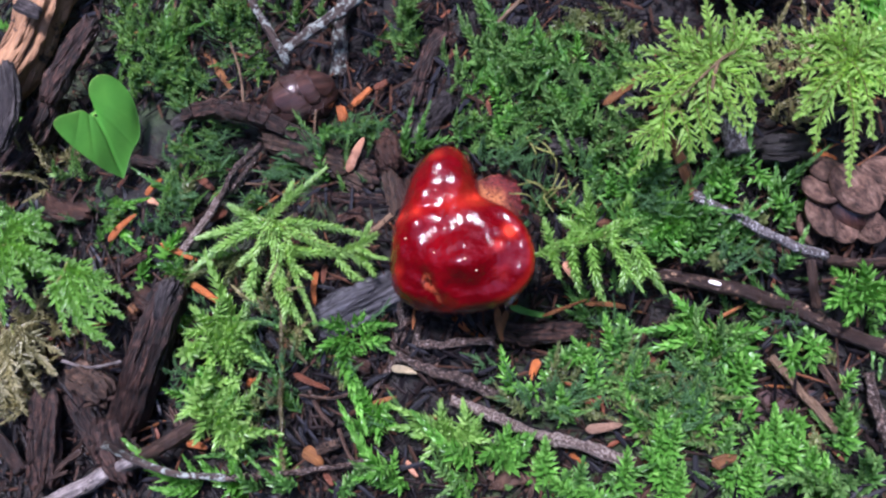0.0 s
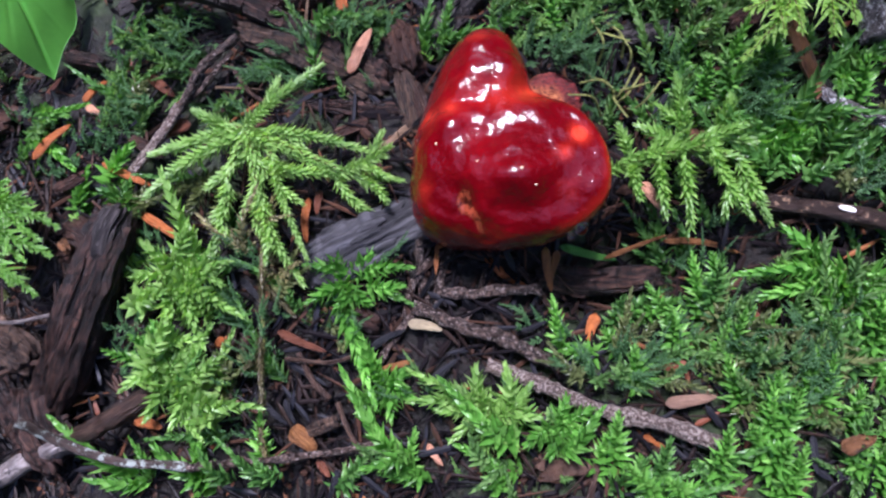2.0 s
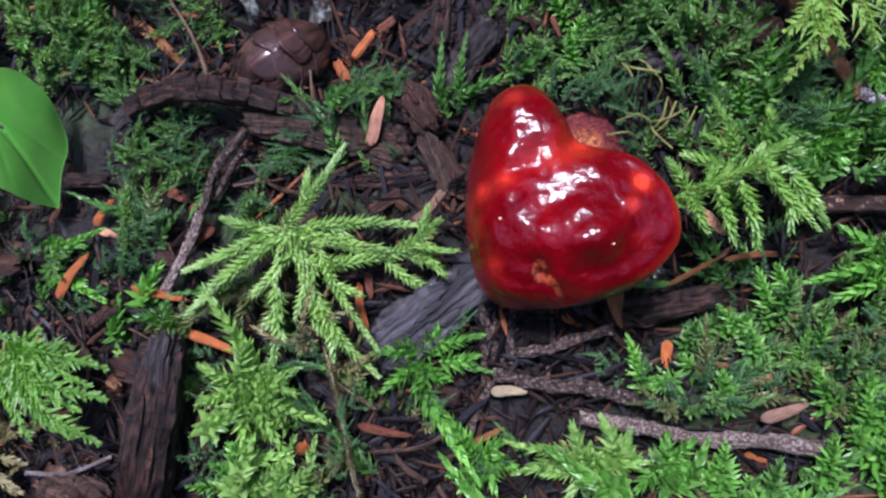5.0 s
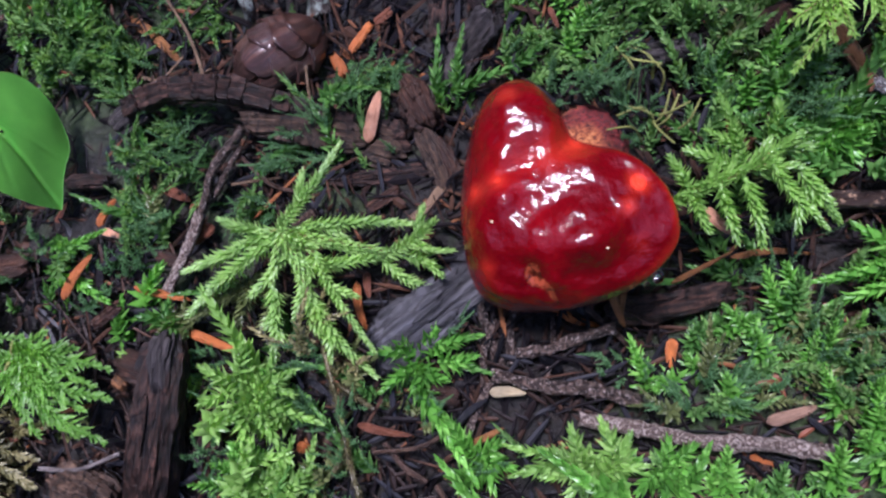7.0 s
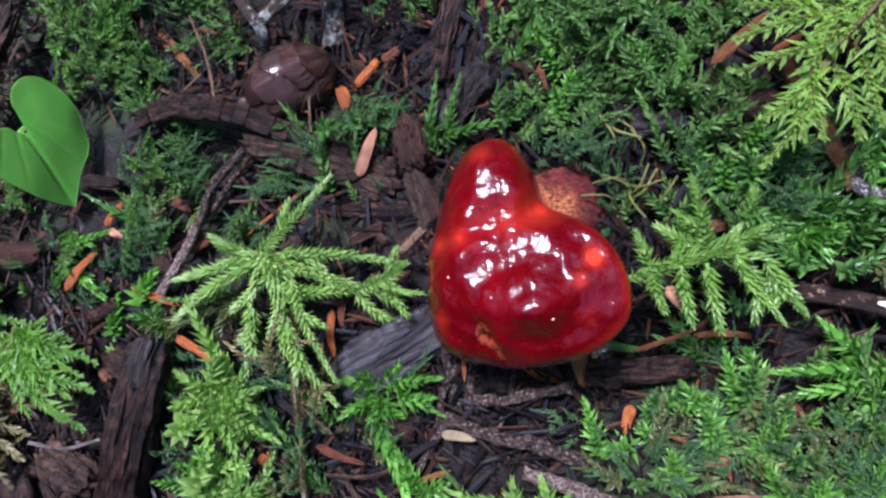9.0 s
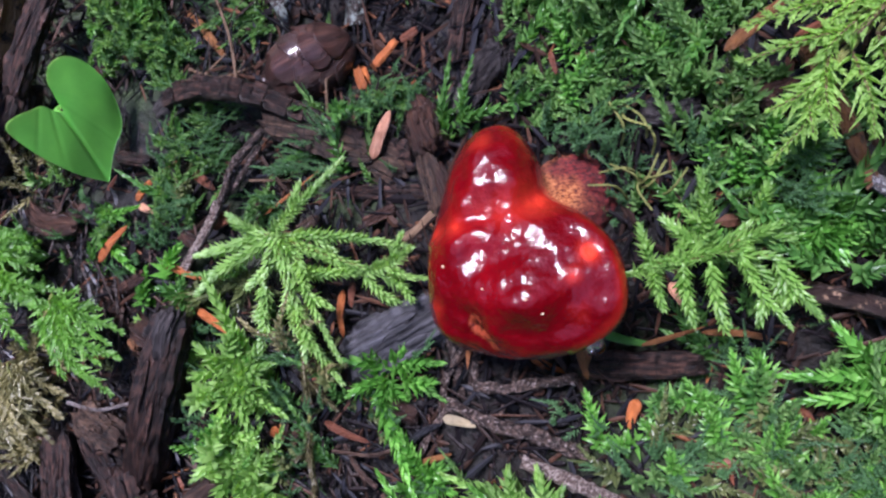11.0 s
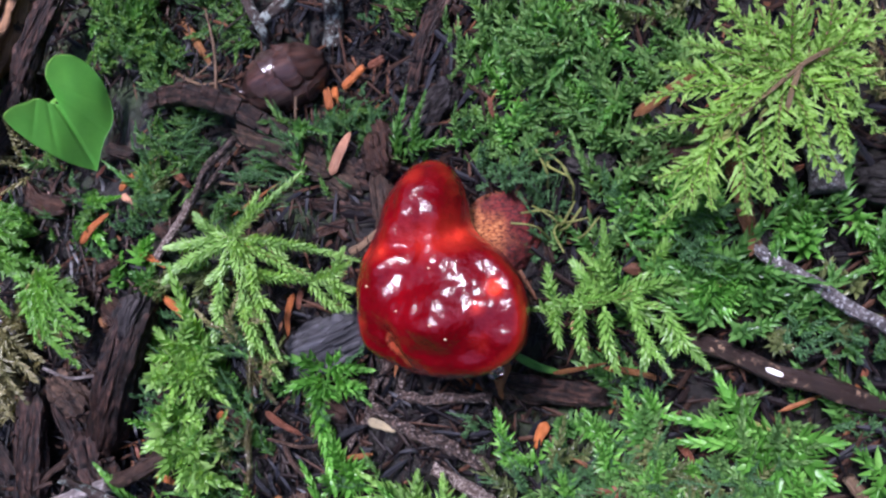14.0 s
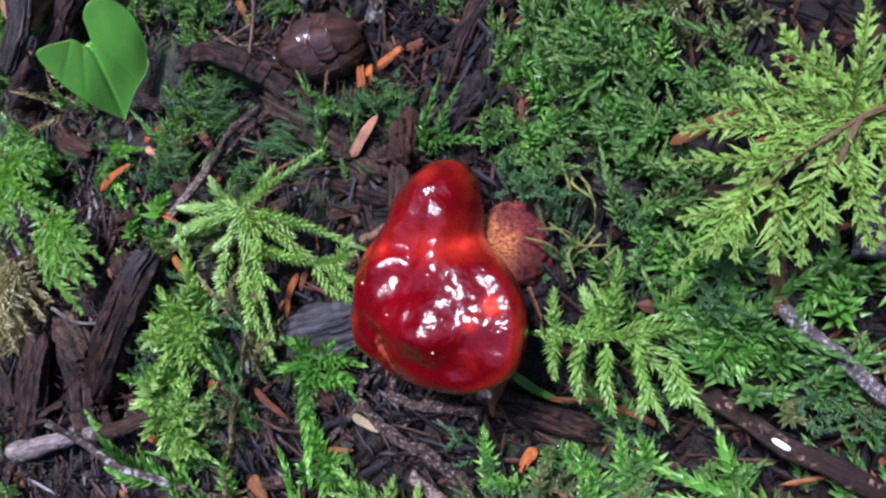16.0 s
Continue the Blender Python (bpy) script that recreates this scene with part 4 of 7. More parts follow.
def twig(name, label, material, r0, r1, points):
    count[0] += 1
    if material is KNOB:
        r0, r1 = r0 * 0.78, r1 * 0.78
    total = sum(math.dist(a, b) for a, b in zip(points, points[1:]))
    n = max(10, int(total * 24))
    line = curve_through(points, n)
    line = line + 0.35 * min(r0, 0.12) * np.stack([fractal(line * 1.4, 2, count[0]), fractal(line * 1.4, 2, count[0] + 50), fractal(line * 1.4, 2, count[0] + 90)], 1)
    at = line[n // 2].copy()
    CLEAR.extend((p[0], p[1], max(r0, r1) + 0.26) for p in line[::5])
    rad = np.linspace(r0, r1, n) * (1 + 0.12 * fractal(line * 2.5, 2, count[0] + 7))
    knobbly = 0.75 if material is KNOB else 0.45 if material is FLAKE else 0.16
    v, f, g = rod(line - at, rad, rad, 14, 0.16, 2.4, count[0], ragged=r0 * 0.6, lumps=knobbly, ridges=0.12)
    if max(r0, r1) < 0.17:
        return solid(name, at, mesh_of(name, v, f, material, grain=g), label, "twig")
    ob = thing(name, at, label, "branch" if "branch" in name else "twig")
    body = part("body", mesh_of("body", v, f, material, grain=g), ob)
    k = np.random.default_rng(count[0])
    t_, side_, top_ = frames_along(line)
    for _ in range(5):   # knots and flakes of bark on it
        q, w = int(k.integers(3, n - 8)), k.uniform(-0.7, 0.7)
        bit = curve_through([line[q + d] - at + side_[q] * w * rad[q] + top_[q] * rad[q] * (0.93 - 0.4 * w * w) for d in (0, 2, 4)], 9)
        fat = rad[q] * k.uniform(0.18, 0.34) * np.sqrt(np.clip(1 - np.linspace(-1, 1, 9) ** 4, 0.1, 1))
        kv, kf, kg = rod(bit, fat, fat * 0.5, 9, 0.3, 3, count[0] * 3 + q, ragged=0.03)
        part("bark_flake", mesh_of("bark_flake", kv, kf, material, grain=kg + 5), body)
    return ob


def cracked_strip(label, material, wide, high, points, blocks):
    """A curved strip of rotten bark, broken across into short blocks by drying cracks."""
    line = curve_through(points, blocks * 8 + 1)
    at = line[len(line) // 2].copy()
    r = np.random.default_rng(21)
    ob = thing("bark_strip", at, label, "wood")
    CLEAR.extend((p[0], p[1], wide * 0.8) for p in line[::4])
    cuts = np.clip(np.linspace(0, len(line) - 1, blocks + 1) + np.append(np.append(0, r.uniform(-2.5, 2.5, blocks - 1)), 0), 0, len(line) - 1)
    for k in range(blocks):
        grow_ = np.linspace(cuts[k] + 0.22, cuts[k + 1] - 0.22, 12)
        run = np.stack([np.interp(grow_, np.arange(len(line)), line[:, c]) for c in range(3)], 1) - at + r.normal(0, 0.012, 3)
        thick = np.interp(grow_.mean() / len(line), (0, 0.1, 0.6, 1), (0.7, 1.0, 1.0, 0.55)) * r.uniform(0.94, 1.06)
        v, f, g = rod(run, wide * thick, high * thick, 40, 0.1, 2.4, 300 + k, 4.5, ragged=0.03, ridges=0.1)
        part("bark_block", mesh_of("bark_block", v, f, material, grain=g + k * 2.0), ob)


cracked_strip("dark curved strip of cracked rotten bark", DARKWOOD, 0.27, 0.26, ((-12.55, 6.02, 0.59), (-11.52, 6.20, 0.63), (-10.19, 5.93, 0.56), (-8.98, 5.42, 0.28), (-7.58, 4.79, -0.21)), 13)
slab("wood_chip", "grey weathered wood end under a bark strip", GREYWOOD, 0.45, 0.3, ((-13.05, 5.75, 0.35), (-12.6, 5.92, 0.4), (-12.15, 6.0, 0.42)))
slab("wood_chip", "matt black-brown crumbling chip below a pale needle", DARKWOOD, 0.75, 0.3, ((-7.75, 4.35, -0.55), (-7.2, 4.3, -0.6), (-6.6, 4.15, -0.72)))
slab("rotten_wood", "crumbling brown rotten wood chunk with moss tufts", ROTBROWN, 0.57, 0.35, ((-10.02, 5.27, 0.07), (-8.70, 4.83, -0.00), (-7.50, 4.39, -0.38)))
slab("bark_piece", "dark fibrous piece of bark standing in litter", DARKWOOD, 0.47, 0.38, ((-4.34, 8.52, -0.07), (-4.92, 7.68, -0.34), (-5.35, 6.36, -0.63)))
slab("bark_piece", "dark grey fibrous piece of split bark", GREYWOOD, 0.60, 0.35, ((-4.08, 6.26, 0.13), (-4.84, 5.86, -0.58), (-5.53, 5.05, -0.59)))
slab("wood_chip", "red-brown crumbling wood chip", REDWOOD, 0.38, 0.31, ((-6.34, 5.59, -0.64), (-5.88, 4.91, -0.57), (-5.72, 4.41, -0.70)))
slab("wood_slab", "weathered grey slab of split wood with a crack", SLATEWOOD, 1.02, 0.41, ((-7.95, -0.45, 0.00), (-6.70, 0.18, 0.04), (-5.16, 1.10, -0.33)))
slab("rotten_stub", "dark rotten wood stub with fibrous sides", DARKWOOD, 0.88, 0.69, ((-12.44, 0.61, 0.59), (-12.81, -0.67, 0.66), (-13.37, -2.11, 0.47), (-14.49, -4.06, -0.40)))
slab("wood_chip", "orange-brown chunk of crumbling rotten wood", RED_NEEDLE, 0.17, 0.07, ((-6.80, 7.15, -0.80), (-6.40, 7.30, -0.75)))
slab("wood_chip", "orange chip of rotten wood beside a cone", ORANGE_NEEDLE, 0.17, 0.08, ((-7.90, 6.50, -0.55), (-7.70, 6.00, -0.50)))
slab("wood_chip", "orange-brown splinter in a litter hollow", ORANGE_NEEDLE, 0.15, 0.07, ((-7.50, 6.60, -0.75), (-6.90, 7.10, -0.70)))
slab("wood_lump", "red-brown block of crumbling rotten wood", REDWOOD, 0.62, 0.45, ((-6.25, 5.25, -0.40), (-6.10, 4.85, -0.25), (-5.95, 4.40, -0.35)))
slab("wood_lump", "dark brown rounded lump of rotten wood", ROTBROWN, 0.80, 0.50, ((-7.85, 4.45, -0.75), (-7.30, 4.20, -0.68), (-6.75, 3.90, -0.78)))
slab("wood_stub", "brown stub of a dead branch in litter", ROTBROWN, 0.40, 0.34, ((-6.15, 4.35, -0.50), (-5.95, 3.60, -0.42), (-5.80, 2.85, -0.50)))
slab("wood_lump", "broken orange-brown top of a rotten stub", REDWOOD, 0.50, 0.38, ((-13.55, 0.42, 0.62), (-13.15, 0.22, 0.78), (-12.80, -0.02, 0.72)))
slab("wood_chip", "grey split edge standing on a rotten stub", GREYWOOD, 0.42, 0.40, ((-12.30, 0.75, 0.75), (-12.40, 0.25, 0.95), (-12.55, -0.40, 0.80)))
slab("wood_chip", "orange sliver of fresh rotten wood", PEEL, 0.20, 0.16, ((-13.85, 0.10, 0.55), (-13.60, -0.15, 0.65)))
slab("rotten_wood", "dark wet rotten wood beside a stub", DARKWOOD, 0.75, 0.45, ((-16.90, -2.60, 0.10), (-16.80, -4.00, 0.15), (-16.70, -5.50, 0.05)))
slab("wood_lump", "dark brown lump of rotten wood in litter", ROTBROWN, 0.70, 0.45, ((-16.00, -2.00, 0.15), (-15.30, -2.30, 0.25), (-14.70, -2.70, 0.15)))
slab("rotten_wood", "dark rotten wood at the foot of a stub", DARKWOOD, 0.80, 0.45, ((-14.70, -3.40, 0.05), (-14.30, -4.20, 0.10), (-13.80, -5.00, 0.00)))
slab("wood_chip", "brown chip resting on a rotten stub", REDWOOD, 0.41, 0.28, ((-14.04, -0.15, 0.32), (-13.07, 0.04, 0.23)))
slab("rotten_wood", "dark flat rotten wood below a red fungus cap", DARKWOOD, 0.47, 0.25, ((-2.93, -0.48, -0.62), (-1.85, -0.56, -1.06), (-0.32, -0.45, -0.72)))
slab("wood_chip", "thin dark bark flakes in layers", DARKWOOD, 0.28, 0.16, ((-8.42, 3.61, -0.37), (-7.18, 3.49, -0.54), (-6.10, 3.46, -0.58)))
slab("dead_leaf_piece", "wrinkled purple-brown piece of dead leaf", PURPLELEAF, 0.63, 0.06, ((4.06, -2.42, -0.21), (4.66, -2.26, -0.18), (5.25, -2.20, -0.18)))
slab("bark_piece", "dark grey lump of bark in moss", GREYWOOD, 0.35, 0.28, ((-1.17, 4.56, 0.36), (-0.70, 4.47, 0.58), (-0.19, 4.51, 0.74)))
slab("dark_lump", "small black knot on a snapped twig", BLACKWOOD, 0.31, 0.25, ((2.31, 3.57, 0.78), (2.48, 3.20, 0.90), (2.65, 2.92, 0.80)))
slab("dark_lump", "blackish rounded lump of decayed wood", BLACKWOOD, 0.66, 0.53, ((4.30, 4.18, 0.39), (4.74, 4.14, 0.54), (5.35, 4.24, 0.28)))
slab("log", "peeled tan log with dark bark plates", PEELEDLOG, 0.97, 0.86, ((-17.12, 12.09, 0.90), (-17.94, 10.34, 0.86), (-18.73, 8.65, 0.73), (-20.02, 6.57, 0.62)))
slab("bark_plate", "grey curled bark plate on a peeled log", GREYWOOD, 0.66, 0.22, ((-18.49, 7.67, 1.77), (-18.27, 6.29, 1.63), (-18.65, 4.85, 1.50)))
slab("bark_plate", "dark wet bark plate on a peeled log", DARKWOOD, 0.63, 0.31, ((-15.93, 9.27, 1.02), (-16.74, 7.97, 1.01), (-17.43, 6.70, 0.90)))
slab("rotten_log", "dark wet rotten log on the forest floor", DARKWOOD, 0.72, 0.63, ((-17.50, 6.96, 0.49), (-18.30, 5.57, 0.37), (-19.73, 4.08, 0.31)))
slab("bark_plate", "small grey bark flake on a peeled log", GREYWOOD, 0.35, 0.13, ((-18.13, 9.72, 1.88), (-17.31, 9.31, 1.77)))
slab("wood_chip", "dull brown wood chip under moss", REDWOOD, 0.47, 0.22, ((-17.76, 3.66, 0.20), (-16.95, 3.14, 0.30), (-15.82, 3.09, 0.38)))
slab("rotten_wood", "dark rotten wood at the litter edge", DARKWOOD, 0.57, 0.38, ((-16.30, -2.73, -0.29), (-15.58, -3.76, -0.45), (-14.93, -5.15, -0.74)))
slab("wood_chip", "dark cubical wood chip by moss", DARKWOOD, 0.31, 0.22, ((-10.30, -1.53, 0.04), (-9.88, -1.93, 0.09)))
slab("dead_leaf_piece", "brown curled piece of dead leaf", BROWNLEAF, 0.53, 0.06, ((-2.79, -4.51, 0.00), (-2.04, -4.27, -0.10), (-1.46, -3.90, -0.35)))
slab("wood_chip", "flat brown wood chip in litter", REDWOOD, 0.35, 0.13, ((-6.93, -1.46, 0.03), (-6.34, -1.68, -0.03)))
slab("wood_chip", "dark bark chip near a heart-shaped leaf", DARKWOOD, 0.28, 0.22, ((-14.58, 4.78, 0.20), (-13.63, 4.65, 0.07)))
slab("wood_chip", "grey-brown chip beside moss", GREYWOOD, 0.31, 0.22, ((5.93, -1.38, -0.11), (6.33, -1.85, -0.07)))
slab("rotten_wood", "blackish wood deep in a litter hollow", BLACKWOOD, 0.53, 0.38, ((-6.56, 9.45, -1.38), (-6.43, 8.39, -1.70), (-6.44, 7.46, -1.85)))
slab("wood_chip", "small red-brown bark chip in litter", REDWOOD, 0.25, 0.14, ((-12.64, 2.65, 0.15), (-11.83, 2.26, 0.05)))
slab("wood_chip", "small red-brown bark chip in litter", REDWOOD, 0.22, 0.13, ((-14.32, 1.33, 0.43), (-13.60, 1.73, 0.37)))
slab("wood_chip", "small red-brown bark chip in litter", REDWOOD, 0.22, 0.13, ((-7.64, 2.76, -0.21), (-6.86, 3.07, -0.31)))
slab("wood_chip", "small tan bark chip in litter", ROTBROWN, 0.19, 0.13, ((-9.34, 2.62, -0.06), (-8.77, 2.93, -0.09)))
slab("wood_chip", "brown bark chip beside a red fungus cap", REDWOOD, 0.35, 0.19, ((-6.00, 4.04, -0.47), (-5.77, 3.53, -0.36), (-5.63, 3.00, -0.36)))
slab("wood_chip", "small red-brown bark chip in litter", REDWOOD, 0.22, 0.13, ((-9.77, -2.42, 0.23), (-9.18, -2.03, 0.21)))
slab("wood_chip", "small brown bark chip in litter", ROTBROWN, 0.22, 0.13, ((-7.78, -4.00, 0.16), (-7.11, -3.74, 0.15)))
slab("wood_chip", "brown bark chip under fern moss", REDWOOD, 0.38, 0.16, ((0.87, 4.49, 0.88), (1.46, 4.71, 0.82)))
twig("lichened_twig", "forked dead twig crusted with pale lichen over moss", LICHEN, 0.204, 0.141, ((-6.61, 9.77, 0.58), (-8.18, 8.99, 0.22), (-9.17, 8.39, 0.27), (-9.55, 8.06, 0.23)))
twig("lichened_twig", "slender lichen-spotted twig with a broken orange tip", LICHEN, 0.110, 0.157, ((-10.85, 10.26, 0.65), (-10.16, 9.08, 0.39), (-9.55, 8.06, 0.23), (-9.59, 7.82, -0.22)))
twig("dead_stick", "thick dark dead stick with grey lichen", LICHEN, 0.235, 0.267, ((-7.73, 10.43, -0.40), (-8.09, 9.31, -0.83), (-8.23, 7.85, -1.29)))
twig("snapped_twig", "peeled orange-brown twig lying across moss", PEEL, 0.141, 0.126, ((1.51, 5.31, 1.31), (2.00, 4.39, 1.02), (2.32, 3.46, 1.05), (2.50, 2.86, 1.06)))
twig("grey_twig", "grey bark twig with a snapped orange end", SPECKLED, 0.125, 0.115, ((2.46, 2.92, 1.12), (3.30, 2.42, 1.06), (4.33, 1.84, 1.00), (5.60, 1.40, 0.62)))
twig("brown_twig", "brown twig half hidden in moss", TWIG, 0.126, 0.126, ((5.71, 1.39, 0.18), (6.47, 1.29, 0.13), (7.49, 1.33, 0.12)))
twig("brown_branch", "dark wet branch with pale scraped patches", SCRAPED, 0.16, 0.19, ((1.00, 1.16, -0.29), (2.12, 0.91, 0.20), (3.00, 0.64, 0.66), (3.86, 0.45, 0.44), (4.87, 0.16, -0.00), (5.77, -0.33, -0.02), (7.08, -0.87, 0.12)))
twig("brown_twig", "short dark side twig standing on a branch", TWIG, 0.094, 0.110, ((5.25, 1.30, 0.62), (5.29, 0.75, 0.56), (5.41, 0.14, 0.25)))
twig("knobbly_twig", "dark knobbly twig with rough leaf scars", KNOB, 0.141, 0.157, ((-5.48, -1.27, 0.25), (-4.51, -1.64, 0.32), (-3.59, -1.92, 0.09), (-2.63, -2.33, -0.31)))
twig("lichened_twig", "brown twig with pale flaking bark beside moss", FLAKE, 0.126, 0.157, ((-3.89, -2.46, 0.15), (-2.78, -2.80, 0.20), (-1.57, -3.27, 0.11), (-0.25, -3.57, 0.10), (0.86, -3.90, 0.06)))
twig("brown_twig", "thin brown twig bent beside moss shoots", TWIG, 0.126, 0.094, ((0.87, -3.94, -0.19), (0.96, -4.32, -0.17), (1.02, -5.03, -0.24)))
twig("dead_stick", "short dark rotten stick under a paler twig", DARKWOOD, 0.141, 0.173, ((-1.98, -3.69, -0.21), (-1.16, -3.89, -0.40), (-0.34, -4.17, -0.42)))
twig("knobbly_twig", "dark knobbly twig beneath a red fungus cap", KNOB, 0.126, 0.141, ((-4.93, -0.91, -0.00), (-3.96, -0.92, -0.02), (-2.81, -0.76, -0.48)))
twig("grey_branch", "pale grey weathered branch on dark litter", GREYBARK, 0.283, 0.220, ((-16.82, -6.27, 0.24), (-15.54, -5.57, 0.20), (-14.57, -4.98, 0.02), (-13.24, -4.40, 0.46)))
twig("brown_branch", "brown end of a weathered branch by moss", TWIG, 0.188, 0.220, ((-13.24, -4.40, 0.46), (-12.19, -3.92, 0.69), (-11.37, -3.37, 0.53)))
twig("grey_twig", "thin grey lichened twig across a branch", LICHEN, 0.094, 0.094, ((-13.12, -3.83, 2.17), (-12.61, -4.32, 1.47), (-11.58, -4.67, 1.11), (-10.28, -4.82, 0.60)))
twig("dark_twig", "long thin dark twig across needle litter", KNOB, 0.094, 0.078, ((-10.28, -4.82, 0.60), (-8.29, -4.53, 0.47), (-7.01, -4.33, 0.34), (-5.99, -4.09, 0.24)))
twig("tan_stick", "straight tan stick lying on brown leaves", TAN, 0.110, 0.110, ((4.26, -1.10, 0.38), (4.94, -1.98, 0.31), (5.74, -2.87, 0.23)))
twig("brown_twig", "short brown twig beside a tan stick", TWIG, 0.094, 0.094, ((5.47, -1.25, 0.04), (5.77, -1.86, 0.11), (6.08, -2.40, 0.04)))
twig("dark_stick", "dark bark stick among moss shoots", KNOB, 0.141, 0.173, ((6.48, -1.43, 0.13), (6.61, -2.17, 0.15), (6.89, -3.17, 0.05)))
twig("snapped_twig", "dark broken twig with a pale torn end", KNOB, 0.110, 0.133, ((-10.01, 5.07, 0.28), (-10.84, 4.34, 0.25), (-11.35, 3.5, 0.2), (-11.7, 2.95, 0.18)))
twig("split_twig", "pale tan split end of a dark twig", FLAKE, 0.10, 0.125, ((-11.45, 3.4, 0.22), (-11.75, 2.85, 0.2), (-12.1, 2.35, 0.16), (-12.56, 1.81, 0.10)))
twig("snapped_twig", "dark broken twig beside a split one", KNOB, 0.07, 0.08, ((-10.2, 4.75, 0.12), (-11.1, 3.75, 0.08), (-11.9, 2.95, 0.05)))
twig("dry_stalk", "fine pale dry stalk", TAN, 0.039, 0.031, ((-10.70, 6.29, 0.31), (-10.97, 7.51, 0.22), (-11.45, 8.64, 0.12)))
twig("dry_stalk", "short pale dry stalk standing by a cone", TAN, 0.039, 0.031, ((-8.53, 5.39, -0.23), (-8.40, 6.20, 0.05)))
twig("thin_twig", "thin reddish twig on dark litter", TWIG, 0.063, 0.055, ((-14.22, -2.44, 0.19), (-14.85, -3.53, -0.01), (-15.34, -4.41, -0.11)))
twig("thin_twig", "reddish brown twig at a weathered branch", TWIG, 0.094, 0.094, ((-16.38, -5.02, 0.12), (-15.58, -4.37, -0.04)))
twig("dark_stick", "red-brown rotten stick on dark litter", DARKWOOD, 0.157, 0.188, ((-18.86, -3.58, 0.25), (-17.42, -5.06, 0.21)))
twig("dry_stalk", "pale tan needle stalk above the moss", TAN, 0.063, 0.047, ((-2.64, 8.13, 0.89), (-1.84, 8.89, 0.94)))
twig("wet_root", "dark wet rootlet below a red fungus cap", KNOB, 0.110, 0.126, ((-5.52, 0.27, -0.05), (-5.46, -0.45, -0.26), (-5.39, -1.18, -0.28)))
twig("wet_root", "dark wet rootlet below a red fungus cap", KNOB, 0.094, 0.126, ((-4.82, 0.07, -0.22), (-5.06, -0.53, -0.30), (-5.09, -1.17, -0.29)))
twig("thin_twig", "thin dark twig with an orange end", TWIG, 0.047, 0.047, ((-10.45, 4.77, -0.02), (-10.01, 4.07, -0.07), (-9.55, 3.65, -0.04), (-9.00, 3.42, -0.02)))
twig("thin_twig", "thin pale twig lying on chips", TAN, 0.039, 0.031, ((-10.64, 3.95, -0.01), (-9.42, 3.87, -0.07)))
twig("tan_stick", "short tan twig stub beside moss", TAN, 0.110, 0.094, ((-6.70, 2.33, -0.35), (-6.31, 2.57, -0.30), (-5.95, 2.92, -0.36)))
twig("dark_stick", "grey-brown twig stub standing in moss", SPECKLED, 0.220, 0.283, ((3.32, 5.39, 0.60), (3.49, 4.76, 0.83), (3.63, 4.03, 0.88)))
twig("thin_twig", "thin dark twig in needle litter", TWIG, 0.063, 0.063, ((-8.07, -2.29, 0.18), (-7.75, -2.83, 0.17), (-7.34, -3.29, 0.06)))
twig("wet_root", "dark wet rootlet curling under a fungus cap", KNOB, 0.078, 0.094, ((-5.25, -0.13, -0.17), (-5.62, -0.79, -0.06), (-5.74, -1.51, 0.03)))
twig("wet_root", "thin dark rootlet in wet litter", KNOB, 0.063, 0.078, ((-4.07, -0.34, -0.51), (-4.17, -0.92, -0.28), (-4.44, -1.53, -0.07)))
twig("wet_root", "thin dark rootlet in wet litter", TWIG, 0.063, 0.063, ((-3.36, -0.24, -0.67), (-2.77, -0.96, -0.69), (-2.39, -1.51, -0.87)))
twig("thin_twig", "thin brown twig crossing needle litter", TWIG, 0.047, 0.055, ((-8.30, -2.45, 0.34), (-7.38, -2.50, 0.29), (-6.50, -2.24, 0.17)))
twig("thin_twig", "thin brown twig crossing needle litter", TWIG, 0.055, 0.047, ((-7.09, -3.34, 0.26), (-6.82, -3.95, 0.25), (-6.38, -4.53, 0.22)))
twig("thin_twig", "grey thin twig by a rotten stub", GREYBARK, 0.047, 0.047, ((-16.27, -1.67, 0.39), (-15.29, -1.82, 0.32), (-14.24, -1.62, 0.29)))
twig("thin_twig", "dark thin twig by a rotten stub", TWIG, 0.063, 0.047, ((-15.54, -3.03, 0.08), (-14.46, -2.73, 0.23), (-13.64, -2.96, 0.25)))
twig("thin_twig", "reddish thin twig on dark litter", TWIG, 0.063, 0.063, ((-16.88, -5.78, 0.25), (-16.46, -5.26, 0.22), (-15.88, -4.99, 0.12)))
twig("dry_stalk", "pale dry moss stalks tangled in litter", TAN, 0.039, 0.031, ((-12.54, 6.98, -0.13), (-11.62, 6.65, -0.16), (-10.73, 6.86, -0.34)))
twig("dry_stalk", "pale dry moss stalks tangled in litter", TAN, 0.031, 0.031, ((-12.37, 6.48, -0.09), (-11.67, 7.05, -0.19), (-11.36, 7.37, -0.32)))
twig("thin_twig", "short dark twig beside bark pieces", TWIG, 0.078, 0.063, ((-6.51, 8.51, -1.30), (-6.27, 7.61, -1.27), (-6.00, 6.46, -0.81)))
twig("thin_twig", "short dark twig beside bark pieces", KNOB, 0.078, 0.078, ((-7.56, 8.41, -1.55), (-7.29, 7.78, -2.01), (-6.47, 7.17, -1.35)))
twig("thin_twig", "thin dark twig between moss shoots", TWIG, 0.063, 0.063, ((-1.75, -3.97, -0.17), (-1.67, -4.47, -0.17), (-1.82, -5.06, -0.14)))
twig("thin_twig", "thin brown twig in moss", TWIG, 0.063, 0.063, ((1.80, -1.26, 0.03), (1.58, -1.78, -0.08)))
